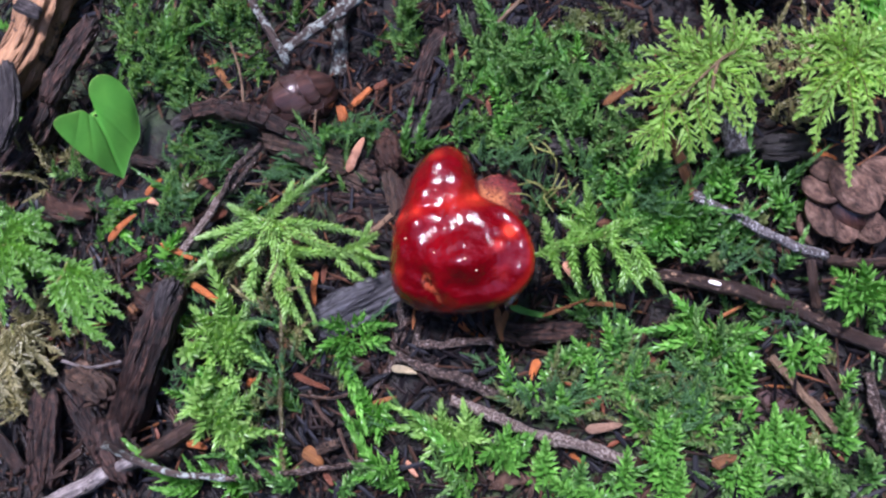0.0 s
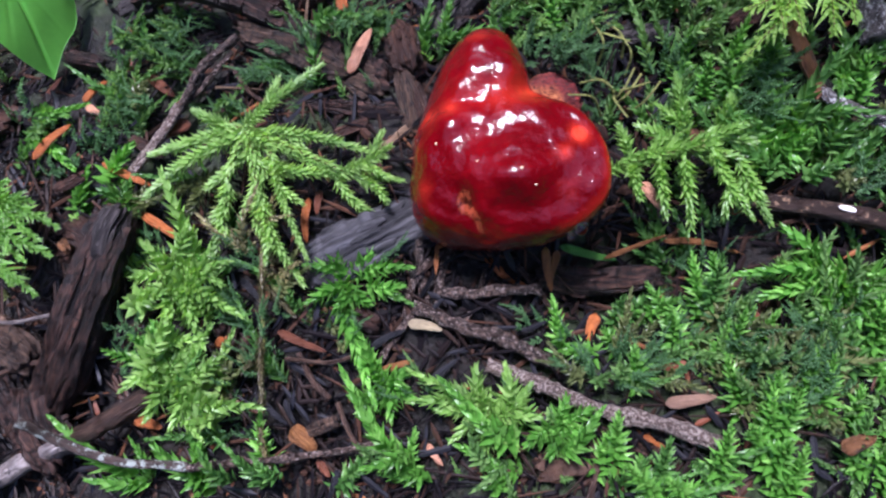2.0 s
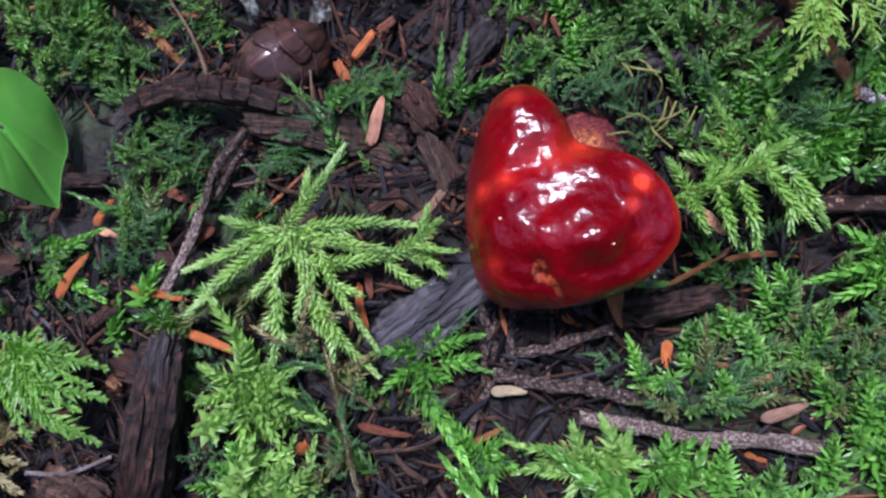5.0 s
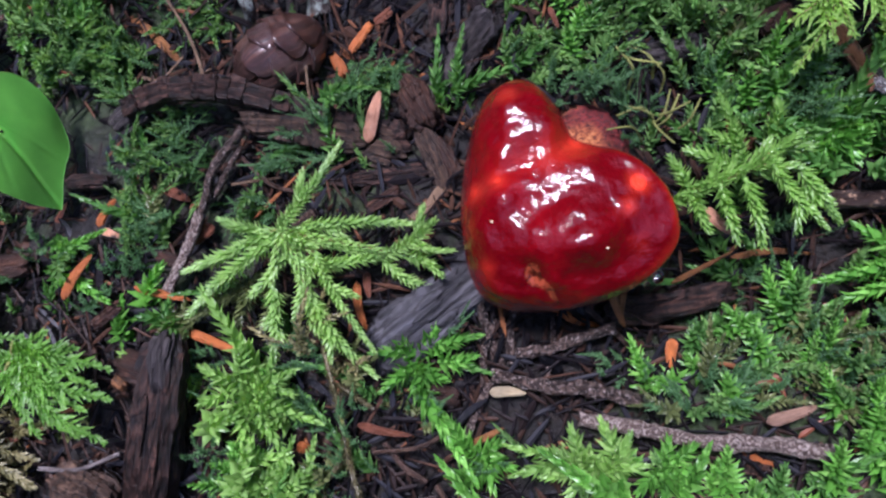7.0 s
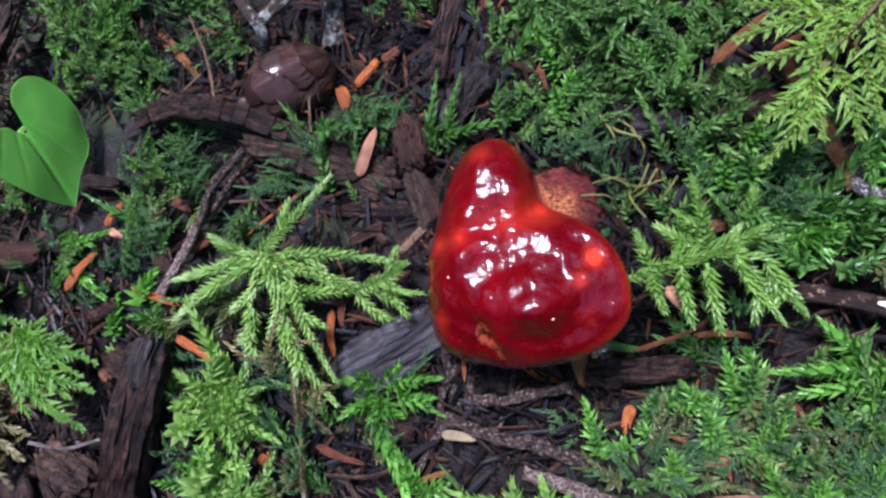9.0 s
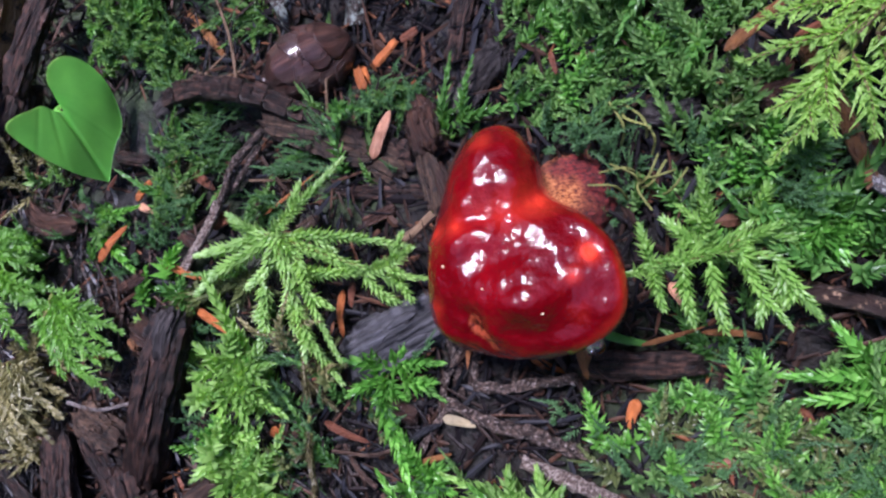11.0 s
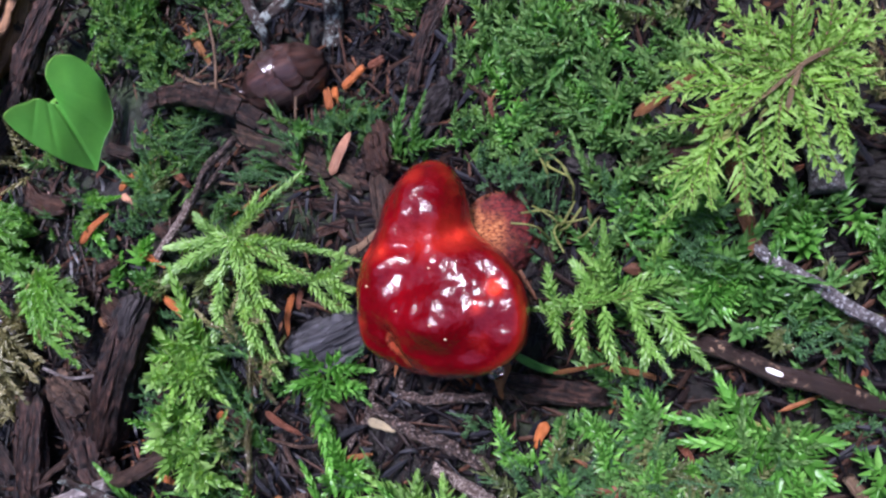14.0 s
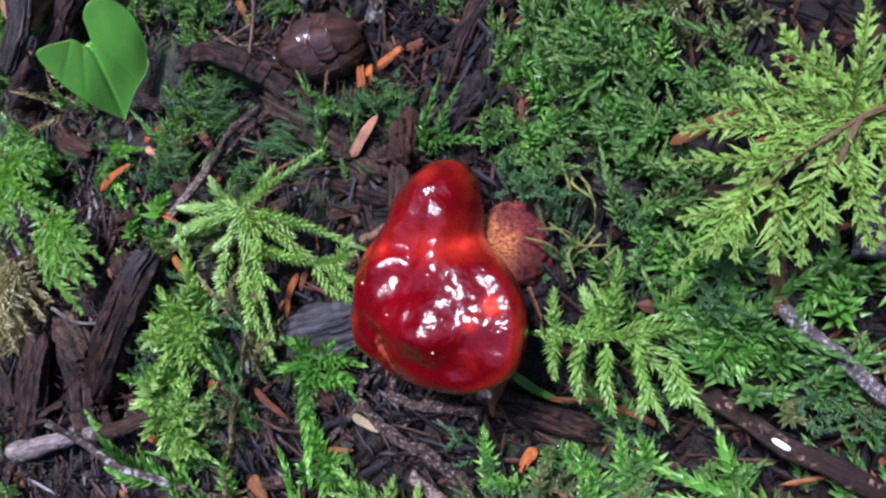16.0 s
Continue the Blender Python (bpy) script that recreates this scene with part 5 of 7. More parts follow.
twig("thin_twig", "thin brown twig on a dead leaf", TWIG, 0.047, 0.047, ((3.97, -2.06, -0.00), (4.47, -2.60, 0.00), (5.14, -1.88, 0.05)))
twig("dark_stick", "dark rotten twig in needle litter", KNOB, 0.110, 0.094, ((-5.55, -1.43, 0.09), (-6.10, -2.08, -0.11), (-6.30, -2.55, -0.02)))
wiry = np.random.default_rng(33)
for k in range(12):   # wiry bare stalks in the creeping moss behind the stem
    bx, by = -1.6 + wiry.normal(0, 0.55), 3.7 + wiry.normal(0, 0.5)
    turn_ = wiry.uniform(0, 2 * math.pi)
    bz = float(soil_z(bx, by))
    twig("dry_stalk", "thin wiry olive-grey moss stalk", MOSSSTEM, 0.028, 0.02, ((bx, by, bz + 0.3), (bx + 0.3 * math.cos(turn_), by + 0.3 * math.sin(turn_), bz + 0.85), (bx + 0.75 * math.cos(turn_ + 0.5), by + 0.75 * math.sin(turn_ + 0.5), bz + 0.95)))
solid("wood_scar", (2.93, 0.70, 0.84), mesh_of("wood_scar", *(lambda r: (r[0], r[1]))(rod(curve_through(((-0.15, 0.05, 0.0), (0.0, 0.0, 0.02), (0.16, -0.05, 0.0)), 12), 0.06 * np.sqrt(np.clip(1 - np.abs(np.linspace(-1, 1, 12)) ** 3, 0.04, 1)), 0.04 * np.sqrt(np.clip(1 - np.abs(np.linspace(-1, 1, 12)) ** 3, 0.04, 1)), 12, 0.25, 3, 5)), CHALK), "small chalk-white bare wood sliver on a dark branch", "wood sliver")

NEEDLE_WORDS = {"orange_needle": "bright orange dead conifer needle", "red_needle": "red-brown dead conifer needle", "brown_needle": "tan-brown dead conifer needle", "pale_needle": "pale pinkish-orange dead conifer needle",
                "black_needle": "blackish wet decayed conifer needle", "green_needle": "fresh green conifer needle", "cream_seed": "cream-coloured seed husk", "tan_seed": "pale brown seed husk", "peeled_twig": "shiny red-brown fibrous wood sliver"}


def needle(material, half, points):
    count[0] += 1
    a, b = np.array(points[0]), np.array(points[1])
    bend = unit(np.cross(b - a, (0, 0, 1))) * np.linalg.norm(b - a) * rng.uniform(-0.06, 0.06) + np.array((0, 0, 0.05 * np.linalg.norm(b - a)))
    line = curve_through((a, (a + b) / 2 + bend, b), 14)
    at = line[7].copy()
    CLEAR.extend((p[0], p[1], half + 0.24) for p in line[::3])
    s = np.linspace(-1, 1, 14)
    w = half * 0.95 * np.sqrt(np.clip(1 - np.abs(s) ** 4, 0.03, 1)) * (1 - 0.32 * s)
    v, f, g = rod(line - at, w, w * 0.42, 12, 0.12, 3, count[0], 2.4, ridges=0.05)
    words = NEEDLE_WORDS[material.name]
    seed = "husk" in words
    solid("seed_husk" if seed else "conifer_needle", at, mesh_of("needle", v, f, material, grain=g), words + " on the forest floor", "seed" if seed else "needle", "seed husks" if seed else "fallen needles")


needle(BLACK_NEEDLE, 0.078, ((-8.40, 7.51, -1.16), (-7.80, 7.03, -1.67)))
needle(BLACK_NEEDLE, 0.063, ((-8.46, 7.31, -1.04), (-7.85, 6.77, -1.34)))
needle(BLACK_NEEDLE, 0.078, ((-9.00, -3.19, 0.24), (-8.20, -3.87, 0.18)))
needle(BLACK_NEEDLE, 0.078, ((-9.58, -0.69, 0.14), (-8.98, -1.26, 0.17)))
needle(BLACK_NEEDLE, 0.078, ((-7.07, -4.74, 0.13), (-7.22, -5.35, 0.12)))
needle(BLACK_NEEDLE, 0.063, ((-8.31, -3.32, 0.21), (-8.04, -3.86, 0.17)))
needle(BLACK_NEEDLE, 0.078, ((-6.54, -2.24, 0.07), (-5.72, -1.75, 0.07)))
needle(BLACK_NEEDLE, 0.063, ((-6.35, 6.75, -1.01), (-5.58, 5.93, -0.66)))
needle(BLACK_NEEDLE, 0.063, ((-6.23, 7.37, -1.16), (-5.69, 6.49, -0.68)))
needle(PALE_NEEDLE, 0.145, ((-7.36, 4.24, -0.22), (-6.88, 5.34, -0.20)))
needle(ORANGE_NEEDLE, 0.110, ((-12.20, 0.83, 0.19), (-10.78, -0.00, 0.23)))
needle(ORANGE_NEEDLE, 0.110, ((-14.84, 2.06, 0.64), (-14.10, 2.97, 0.43)))
needle(ORANGE_NEEDLE, 0.110, ((-14.00, 3.62, 0.19), (-13.59, 4.23, -0.05)))
needle(PALE_NEEDLE, 0.094, ((-13.91, 3.51, 0.19), (-13.51, 3.26, 0.11)))
needle(RED_NEEDLE, 0.126, ((-12.54, 4.37, -0.17), (-11.79, 3.81, -0.17)))
needle(ORANGE_NEEDLE, 0.094, ((-13.32, 2.06, 0.19), (-12.07, 1.51, -0.03)))
needle(ORANGE_NEEDLE, 0.094, ((-4.08, -0.10, -0.52), (-3.11, -0.73, -0.95)))
needle(BROWN_NEEDLE, 0.094, ((-2.75, 0.15, -0.44), (-2.61, -0.82, -0.63)))
needle(BROWN_NEEDLE, 0.094, ((-2.49, 0.08, -0.52), (-2.70, -0.72, -0.58)))
needle(ORANGE_NEEDLE, 0.126, ((-1.63, -1.27, -1.02), (-1.81, -1.88, -0.89)))
needle(ORANGE_NEEDLE, 0.126, ((-11.70, -3.89, 0.46), (-11.02, -4.03, 0.45)))
needle(BROWN_NEEDLE, 0.141, ((-12.58, 8.48, -0.22), (-11.62, 7.21, -0.52)))
needle(ORANGE_NEEDLE, 0.110, ((-6.74, 7.61, -1.68), (-7.71, 6.79, -1.52)))
needle(ORANGE_NEEDLE, 0.110, ((-8.08, 6.76, -1.18), (-7.69, 5.88, -0.78)))
needle(RED_NEEDLE, 0.094, ((-7.28, 7.62, -2.10), (-7.46, 6.61, -1.40)))
needle(BROWN_NEEDLE, 0.110, ((0.26, 5.25, 1.63), (1.43, 6.22, 1.27)))
needle(RED_NEEDLE, 0.063, ((-2.92, 5.87, 0.84), (-2.81, 5.43, 0.76)))
needle(ORANGE_NEEDLE, 0.094, ((-8.12, 1.21, -0.02), (-8.03, 0.12, 0.18)))
needle(RED_NEEDLE, 0.094, ((-7.87, 1.39, -0.05), (-7.88, 0.80, 0.04)))
needle(PALE_NEEDLE, 0.110, ((-0.80, 1.27, 0.85), (-0.44, 0.70, 0.85)))
needle(ORANGE_NEEDLE, 0.094, ((-0.86, -3.62, -0.38), (-0.16, -4.16, -0.37)))
needle(PEEL, 0.15, ((2.78, -3.80, 0.40), (3.35, -3.50, 0.50), (3.92, -3.33, 0.42)))
needle(ORANGE_NEEDLE, 0.126, ((-10.06, -2.10, 0.17), (-9.59, -2.33, 0.17)))
needle(BROWN_NEEDLE, 0.188, ((-8.15, -3.94, 0.17), (-7.56, -4.38, 0.14)))
needle(ORANGE_NEEDLE, 0.141, ((-14.49, -2.80, -0.03), (-14.04, -3.02, 0.00)))
needle(ORANGE_NEEDLE, 0.110, ((-14.00, -3.07, 0.00), (-13.49, -3.33, 0.08)))
needle(BROWN_NEEDLE, 0.078, ((-6.27, -2.67, 0.07), (-5.50, -2.40, 0.07)))
needle(BROWN_NEEDLE, 0.071, ((-0.30, 0.25, -0.20), (1.35, 0.00, -0.40)))
needle(ORANGE_NEEDLE, 0.110, ((5.47, 4.13, 0.47), (6.05, 3.91, 0.42)))
needle(RED_NEEDLE, 0.220, ((-11.89, 2.94, -0.12), (-11.30, 3.08, -0.16)))
needle(ORANGE_NEEDLE, 0.078, ((-9.37, 2.27, 0.67), (-9.08, 2.39, 0.77)))
needle(RED_NEEDLE, 0.078, ((-4.07, 8.05, -0.17), (-4.17, 7.67, -0.15)))
needle(RED_NEEDLE, 0.094, ((1.25, -1.00, -0.28), (1.64, -1.44, -0.20)))
needle(RED_NEEDLE, 0.094, ((-7.52, -4.54, 0.09), (-7.25, -4.91, 0.08)))
needle(RED_NEEDLE, 0.094, ((-8.62, -1.85, 0.11), (-7.47, -2.27, 0.08)))
needle(GREEN_NEEDLE, 0.094, ((-2.45, 0.22, -0.75), (-1.20, -0.08, -0.80)))
needle(CREAM, 0.110, ((-5.64, -1.62, 0.18), (-4.88, -1.74, 0.23)))
needle(CREAM_BROWN, 0.126, ((-0.31, -3.10, -0.07), (0.65, -2.91, 0.05)))
needle(BROWN_NEEDLE, 0.055, ((-1.49, -0.07, -0.65), (-0.22, 0.37, -0.12)))
needle(PALE_NEEDLE, 0.078, ((-5.13, -4.11, 0.11), (-4.81, -4.54, 0.08)))
needle(ORANGE_NEEDLE, 0.094, ((-5.84, 0.84, -0.03), (-5.69, 1.17, -0.07)))


# ---- moss fronds and shoots ----
def frond(style, material, label, hub, tips):
    r = np.random.default_rng(len(tips) * 31 + int(abs(hub[0]) * 100))
    hub = np.array(hub)
    foot = np.array((hub[0], hub[1], float(soil_z(hub[0], hub[1]))))
    ob = thing("moss_frond", foot, label, "moss", "moss fronds")
    line = curve_through((np.zeros(3), (hub - foot) * 0.5 + np.array((0.1, 0.06, 0)), hub - foot), 10)
    v, f = stem_mesh(line, 0.06, 0.045)
    part("stem", mesh_of("stem", v, f, MOSSSTEM, grain=v), ob)
    if style == "feather":   # short young arms round the hub
        turns = np.arange(14) * 0.449 + r.uniform(-0.2, 0.2, 14)
        tips = tuple(tips) + tuple(tuple(hub + np.array((math.cos(q) * w, math.sin(q) * w, 0.25))) for q, w in zip(turns, r.uniform(0.9, 1.9, 14)))
    for tip in tips:
        if isinstance(tip[0], tuple):
            way_ = [np.array(q) for q in tip]
        else:
            way_ = [hub + np.append(r.normal(0, 0.16, 2), 0), np.array(tip)]
        start, tip = way_[0], way_[-1]
        n = np.linalg.norm(tip - start)
        if len(way_) == 2:
            sway = 0.11 if style == "feather" else 0.05
            way_.insert(1, start + (tip - start) * 0.5 + np.array((r.uniform(-sway, sway) * n, r.uniform(-sway, sway) * n, 0.10 * n)))
        line = curve_through([q - foot for q in way_], 18)
        stem = stem_mesh(line, 0.05 if style == "plume" else 0.034, 0.014)
        if np.linalg.norm(start - hub) > 0.3:
            link = curve_through((hub - foot, (start + hub) / 2 - foot + np.array((0, 0, 0.05)), start - foot), 8)
            lv, lf = stem_mesh(link, 0.05, 0.035)
            part("stem", mesh_of("stem", lv, lf, MOSSSTEM, grain=lv), ob)
            if style == "plume":
                fv, ff = bristly(link, 0.26, 0.12, 55, 44, r, 0.1)
                part("stem_leaves", mesh_of("stem_leaves", fv, ff, material), ob)
        if style == "feather":
            mesh_ = lacy(line, r.uniform(0.34, 0.5), r, 8)
            part("rachis", mesh_of("rachis", stem[0], stem[1], FERN_STALK, grain=stem[0]), ob)
        elif style == "flat":
            mesh_ = join([lacy(line, 0.46, r, 10), stem])
        elif style == "tuft":
            mesh_ = join([bristly(line, 0.46, 0.21, 36, 60, r, 0.6, 0.24, -0.02, 0.31, 0.8, 1.6), stem_mesh(line, 0.05, 0.015)])
        elif style == "wisp":
            mesh_ = join([bristly(line, 0.19, 0.055, 90, 58, r, 0.3), stem_mesh(line, 0.035, 0.03)])
        else:
            size = r.uniform(0.9, 1.12)
            mesh_ = join([bristly(line, 0.30 * size, 0.13 * size, 66, 44, r, 0.4, 0.35, -0.06, 0.3), stem])
            for q in (0.25, 0.42, 0.6):
                if r.random() < 0.22 and n > 1.2:
                    i, sgn = int(q * 17), r.choice((-1, 1))
                    t = unit(line[i + 1] - line[i])
                    way = unit(t + sgn * unit(np.cross(t, (0, 0, 1))) * 0.8 + np.array((0, 0, r.uniform(-0.4, 0.0))))
                    side = curve_through((line[i], line[i] + way * 0.28, line[i] + way * r.uniform(0.45, 0.7) - np.array((0, 0, 0.06))), 8)
                    mesh_ = join([mesh_, bristly(side, 0.28, 0.13, 56, 44, r, 0.35), stem_mesh(side, 0.04, 0.015)])
        part("branch", mesh_of("branch", mesh_[0], mesh_[1], material), ob)


frond("feather", FERN_GREEN, "yellow-green feathery moss frond above an open cone", (5.96, 5.88, 1.90), ((4.54, 5.53, 2.30), (4.79, 4.54, 2.30), (5.27, 6.61, 2.30), (5.68, 7.22, 2.30), (4.99, 3.68, 2.30), (5.68, 2.85, 2.30), (6.24, 3.91, 2.30), (6.77, 6.48, 2.30), (6.71, 4.83, 2.30), (4.64, 6.41, 2.30)))
frond("flat", FLAT_GREEN, "flat green feathery moss frond over dark litter", (-17.90, 1.95, 1.30), ((-16.85, 2.97, 1.30), (-15.47, 1.36, 1.30), (-15.70, 0.84, 1.30), (-16.69, -0.07, 1.30), (-17.69, -0.54, 1.30), (-18.38, 3.05, 1.30), (-16.25, 1.96, 1.30), (-18.45, 0.71, 1.30), (-17.05, 0.60, 1.40), (-17.30, 2.70, 1.40), (-16.40, 2.45, 1.40), (-18.10, 0.10, 1.20), (-16.30, 0.95, 1.45), (-18.90, 1.60, 1.30)))
frond("flat", FLAT_GREEN, "flat green moss frond with lacy tips", (-15.63, 0.95, 1.40), ((-13.56, 0.34, 1.25), (-13.64, -0.30, 1.25), (-13.92, -1.19, 1.25), (-14.54, -0.97, 1.25), (-15.14, -0.34, 1.25), (-15.83, -0.06, 1.25), (-14.28, 0.91, 1.25), (-13.98, 0.03, 1.25), (-14.25, -0.45, 1.30), (-14.85, -0.75, 1.30), (-15.45, -0.85, 1.20), (-14.90, 1.35, 1.30), (-16.30, 0.35, 1.35), (-16.45, 1.10, 1.45), (-14.60, 0.35, 1.50)))
frond("tuft", MOSS_LIME, "bright green tufted moss clump", (-10.76, -0.56, 0.60), ((-9.14, -1.54, 1.00), (-9.62, -0.89, 1.00), (-11.52, -0.01, 1.00), (-11.28, -1.11, 1.00), (-10.82, -1.90, 1.00), (-9.91, -2.19, 1.00), (-11.64, -0.76, 1.00), (-10.53, 0.27, 1.00), (-9.51, -0.41, 1.00)))
frond("tuft", MOSS_LIME, "star-shaped bright green moss tuft", (-10.70, -2.86, 0.70), ((-11.77, -3.20, 0.90), (-11.55, -2.50, 0.90), (-10.93, -2.32, 0.90), (-10.27, -2.30, 0.90), (-9.56, -2.46, 0.90), (-10.53, -3.93, 0.90), (-9.83, -3.44, 0.90), (-11.16, -3.81, 0.90)))
frond("tuft", MOSS_BRIGHT, "green moss tuft beside grey wood", (-6.85, -0.65, 0.10), ((-7.97, -0.38, 0.25), (-7.43, -0.14, 0.25), (-6.53, -0.14, 0.25), (-5.68, -0.40, 0.25), (-5.83, -0.83, 0.25), (-6.52, -1.16, 0.25), (-7.20, -1.27, 0.25), (-7.89, -1.19, 0.25)))
frond("tuft", MOSS_LIME, "bright green moss rosette by a twig", (-3.80, -3.33, 0.50), ((-4.86, -3.37, 0.60), (-4.69, -2.84, 0.60), (-4.10, -2.52, 0.60), (-3.48, -2.46, 0.60), (-3.02, -2.85, 0.60), (-2.86, -3.43, 0.60), (-3.30, -4.02, 0.60), (-3.91, -4.17, 0.60), (-4.53, -3.94, 0.60)))
frond("tuft", MOSS_BRIGHT, "bright green moss rosette near litter", (-2.53, -3.59, 0.30), ((-1.84, -3.25, 0.40), (-1.92, -3.69, 0.40), (-2.58, -4.15, 0.40), (-3.04, -3.96, 0.40), (-2.29, -3.06, 0.40)))
frond("tuft", MOSS_BRIGHT, "green moss tuft in dark needle litter", (-6.16, -2.93, 0.10), ((-6.77, -3.18, 0.25), (-6.47, -2.39, 0.25), (-5.63, -2.67, 0.25), (-5.45, -3.20, 0.25), (-5.92, -3.60, 0.25), (-6.59, -3.48, 0.25), (-6.69, -1.90, 0.25)))
frond("tuft", MOSS_MID, "olive old moss tuft under a frond", (-12.65, 1.16, 0.30), ((-13.12, 1.34, 0.35), (-12.76, 0.64, 0.35), (-12.19, 0.81, 0.35), (-12.45, 1.51, 0.35)))
frond("tuft", MOSS_BRIGHT, "glossy green moss tuft by a dark branch", (5.00, -0.92, 0.30), ((4.45, -0.65, 0.50), (4.67, -1.48, 0.50), (5.19, -1.33, 0.50), (5.47, -0.78, 0.50), (5.10, -0.51, 0.50)))
frond("tuft", MOSS_BRIGHT, "green moss tuft over a branch", (6.27, 0.46, 0.60), ((5.74, 0.99, 0.80), (5.57, 0.17, 0.80), (5.91, -0.24, 0.80), (6.66, -0.10, 0.80), (6.95, 0.72, 0.80), (6.37, 1.13, 0.80)))
frond("tuft", MOSS_BRIGHT, "green moss tuft beside a snapped twig", (1.83, 2.21, 0.70), ((1.27, 2.68, 0.70), (1.57, 3.28, 0.70), (2.27, 2.95, 0.70), (2.53, 2.20, 0.70), (2.09, 1.62, 0.70), (1.39, 1.62, 0.70)))
frond("feather", FERN_GREEN, "bright yellow-green feathery moss frond spread like a fern", (2.89, 5.84, 2.30), (((3.46, 6.05, 2.30), (2.39, 5.44, 2.55)), ((2.40, 5.50, 2.30), (1.62, 4.77, 2.55)), ((1.74, 4.89, 2.40), (0.90, 3.24, 2.20)), ((2.67, 6.06, 2.30), (1.17, 6.30, 2.55)), ((2.52, 5.65, 2.30), (0.83, 5.91, 2.55)), ((2.46, 5.48, 2.30), (0.57, 5.35, 2.55)), ((2.20, 5.15, 2.30), (0.50, 4.79, 2.55)), ((1.64, 4.53, 2.30), (0.86, 3.98, 2.55)), ((1.49, 4.24, 2.30), (1.44, 3.57, 2.55)), ((1.74, 4.82, 2.30), (1.74, 3.54, 2.55)), ((2.04, 4.83, 2.30), (2.25, 3.48, 2.55)), ((2.40, 5.06, 2.30), (2.60, 3.65, 2.55)), ((3.05, 5.30, 2.30), (3.44, 4.04, 2.55)), ((2.57, 6.18, 2.30), (1.70, 6.98, 2.55)), ((2.79, 6.11, 2.30), (2.22, 6.91, 2.55)), ((3.07, 6.11, 2.30), (2.98, 6.87, 2.55)), ((3.10, 5.90, 2.35), (3.65, 5.75, 2.55), (4.25, 5.45, 2.35)), ((3.05, 5.80, 2.35), (3.60, 5.40, 2.50), (4.10, 4.85, 2.25)), ((3.20, 6.05, 2.35), (3.70, 6.40, 2.50), (4.20, 6.60, 2.30)), ((3.15, 6.10, 2.35), (3.45, 6.60, 2.50), (3.70, 7.10, 2.30))))
for run_ in (((3.40, 6.10, 2.52), (2.95, 5.82, 2.60), (2.10, 5.02, 2.52)), ((2.95, 5.82, 2.58), (2.80, 5.20, 2.58), (2.78, 4.80, 2.45))):
    twig("moss_stalk", "brown furry main stalk of a feathery moss frond", FERN_STALK, 0.05, 0.03, run_)
frond("plume", FROND_GREEN, "pale green branching moss frond with bristly arms", (-9.20, 2.50, 1.15), (
    ((-9.30, 2.45, 1.15), (-8.75, 2.85, 1.35), (-8.20, 3.40, 1.20), (-7.82, 4.18, 0.45)), ((-9.40, 2.55, 1.15), (-10.60, 2.25, 1.05), (-11.75, 2.12, 0.62)), ((-9.20, 2.45, 1.15), (-10.75, 1.75, 1.00), (-12.15, 1.10, 0.25)),
    ((-9.55, 2.55, 1.10), (-10.05, 2.75, 1.15), (-10.55, 3.02, 0.95)), ((-8.95, 2.50, 1.10), (-7.70, 2.42, 0.65), (-6.42, 2.16, -0.05)), ((-8.95, 1.80, 1.10), (-8.30, 1.62, 0.90), (-7.30, 1.62, 0.55), (-5.85, 1.45, 0.55)),
    ((-7.25, 1.62, 0.55), (-6.55, 1.78, 0.85), (-6.02, 2.05, 1.00)), ((-6.85, 1.55, 0.55), (-6.45, 1.38, 0.60), (-6.15, 1.02, 0.60)), ((-7.35, 1.58, 0.50), (-6.95, 1.05, 0.15), (-6.35, 0.72, -0.20)),
    ((-8.55, 1.90, 1.15), (-8.30, 1.00, 1.15), (-7.75, -0.28, 0.90)), ((-8.85, 0.95, 0.90), (-8.55, 0.15, 0.85), (-7.95, -0.80, 0.55)), ((-9.70, 1.45, 0.85), (-9.85, 0.70, 0.65), (-10.40, -0.55, 0.10)),
    ((-9.10, 2.40, 1.25), (-8.50, 2.05, 1.25)), ((-9.10, 2.10, 1.00), (-9.90, 1.55, 0.75), (-10.70, 1.20, 0.35)), ((-9.00, 1.90, 0.95), (-9.10, 1.30, 0.75), (-9.50, 0.70, 0.45)), ((-8.80, 1.70, 0.95), (-9.00, 0.60, 0.80), (-8.75, 0.00, 0.55))))
frond("plume", OLIVE, "dull olive older moss arms beneath a paler frond", (-10.60, 1.50, 0.45), (((-10.20, 1.70, 0.45), (-11.20, 1.30, 0.40), (-12.30, 0.95, 0.25)), ((-12.10, 1.20, 0.30), (-12.75, 0.95, 0.30)), ((-10.40, 1.50, 0.45), (-10.90, 0.70, 0.35)), ((-9.70, 1.20, 0.45), (-10.30, 0.60, 0.35)), ((-11.90, 1.10, 0.30), (-12.40, 0.50, 0.25))))
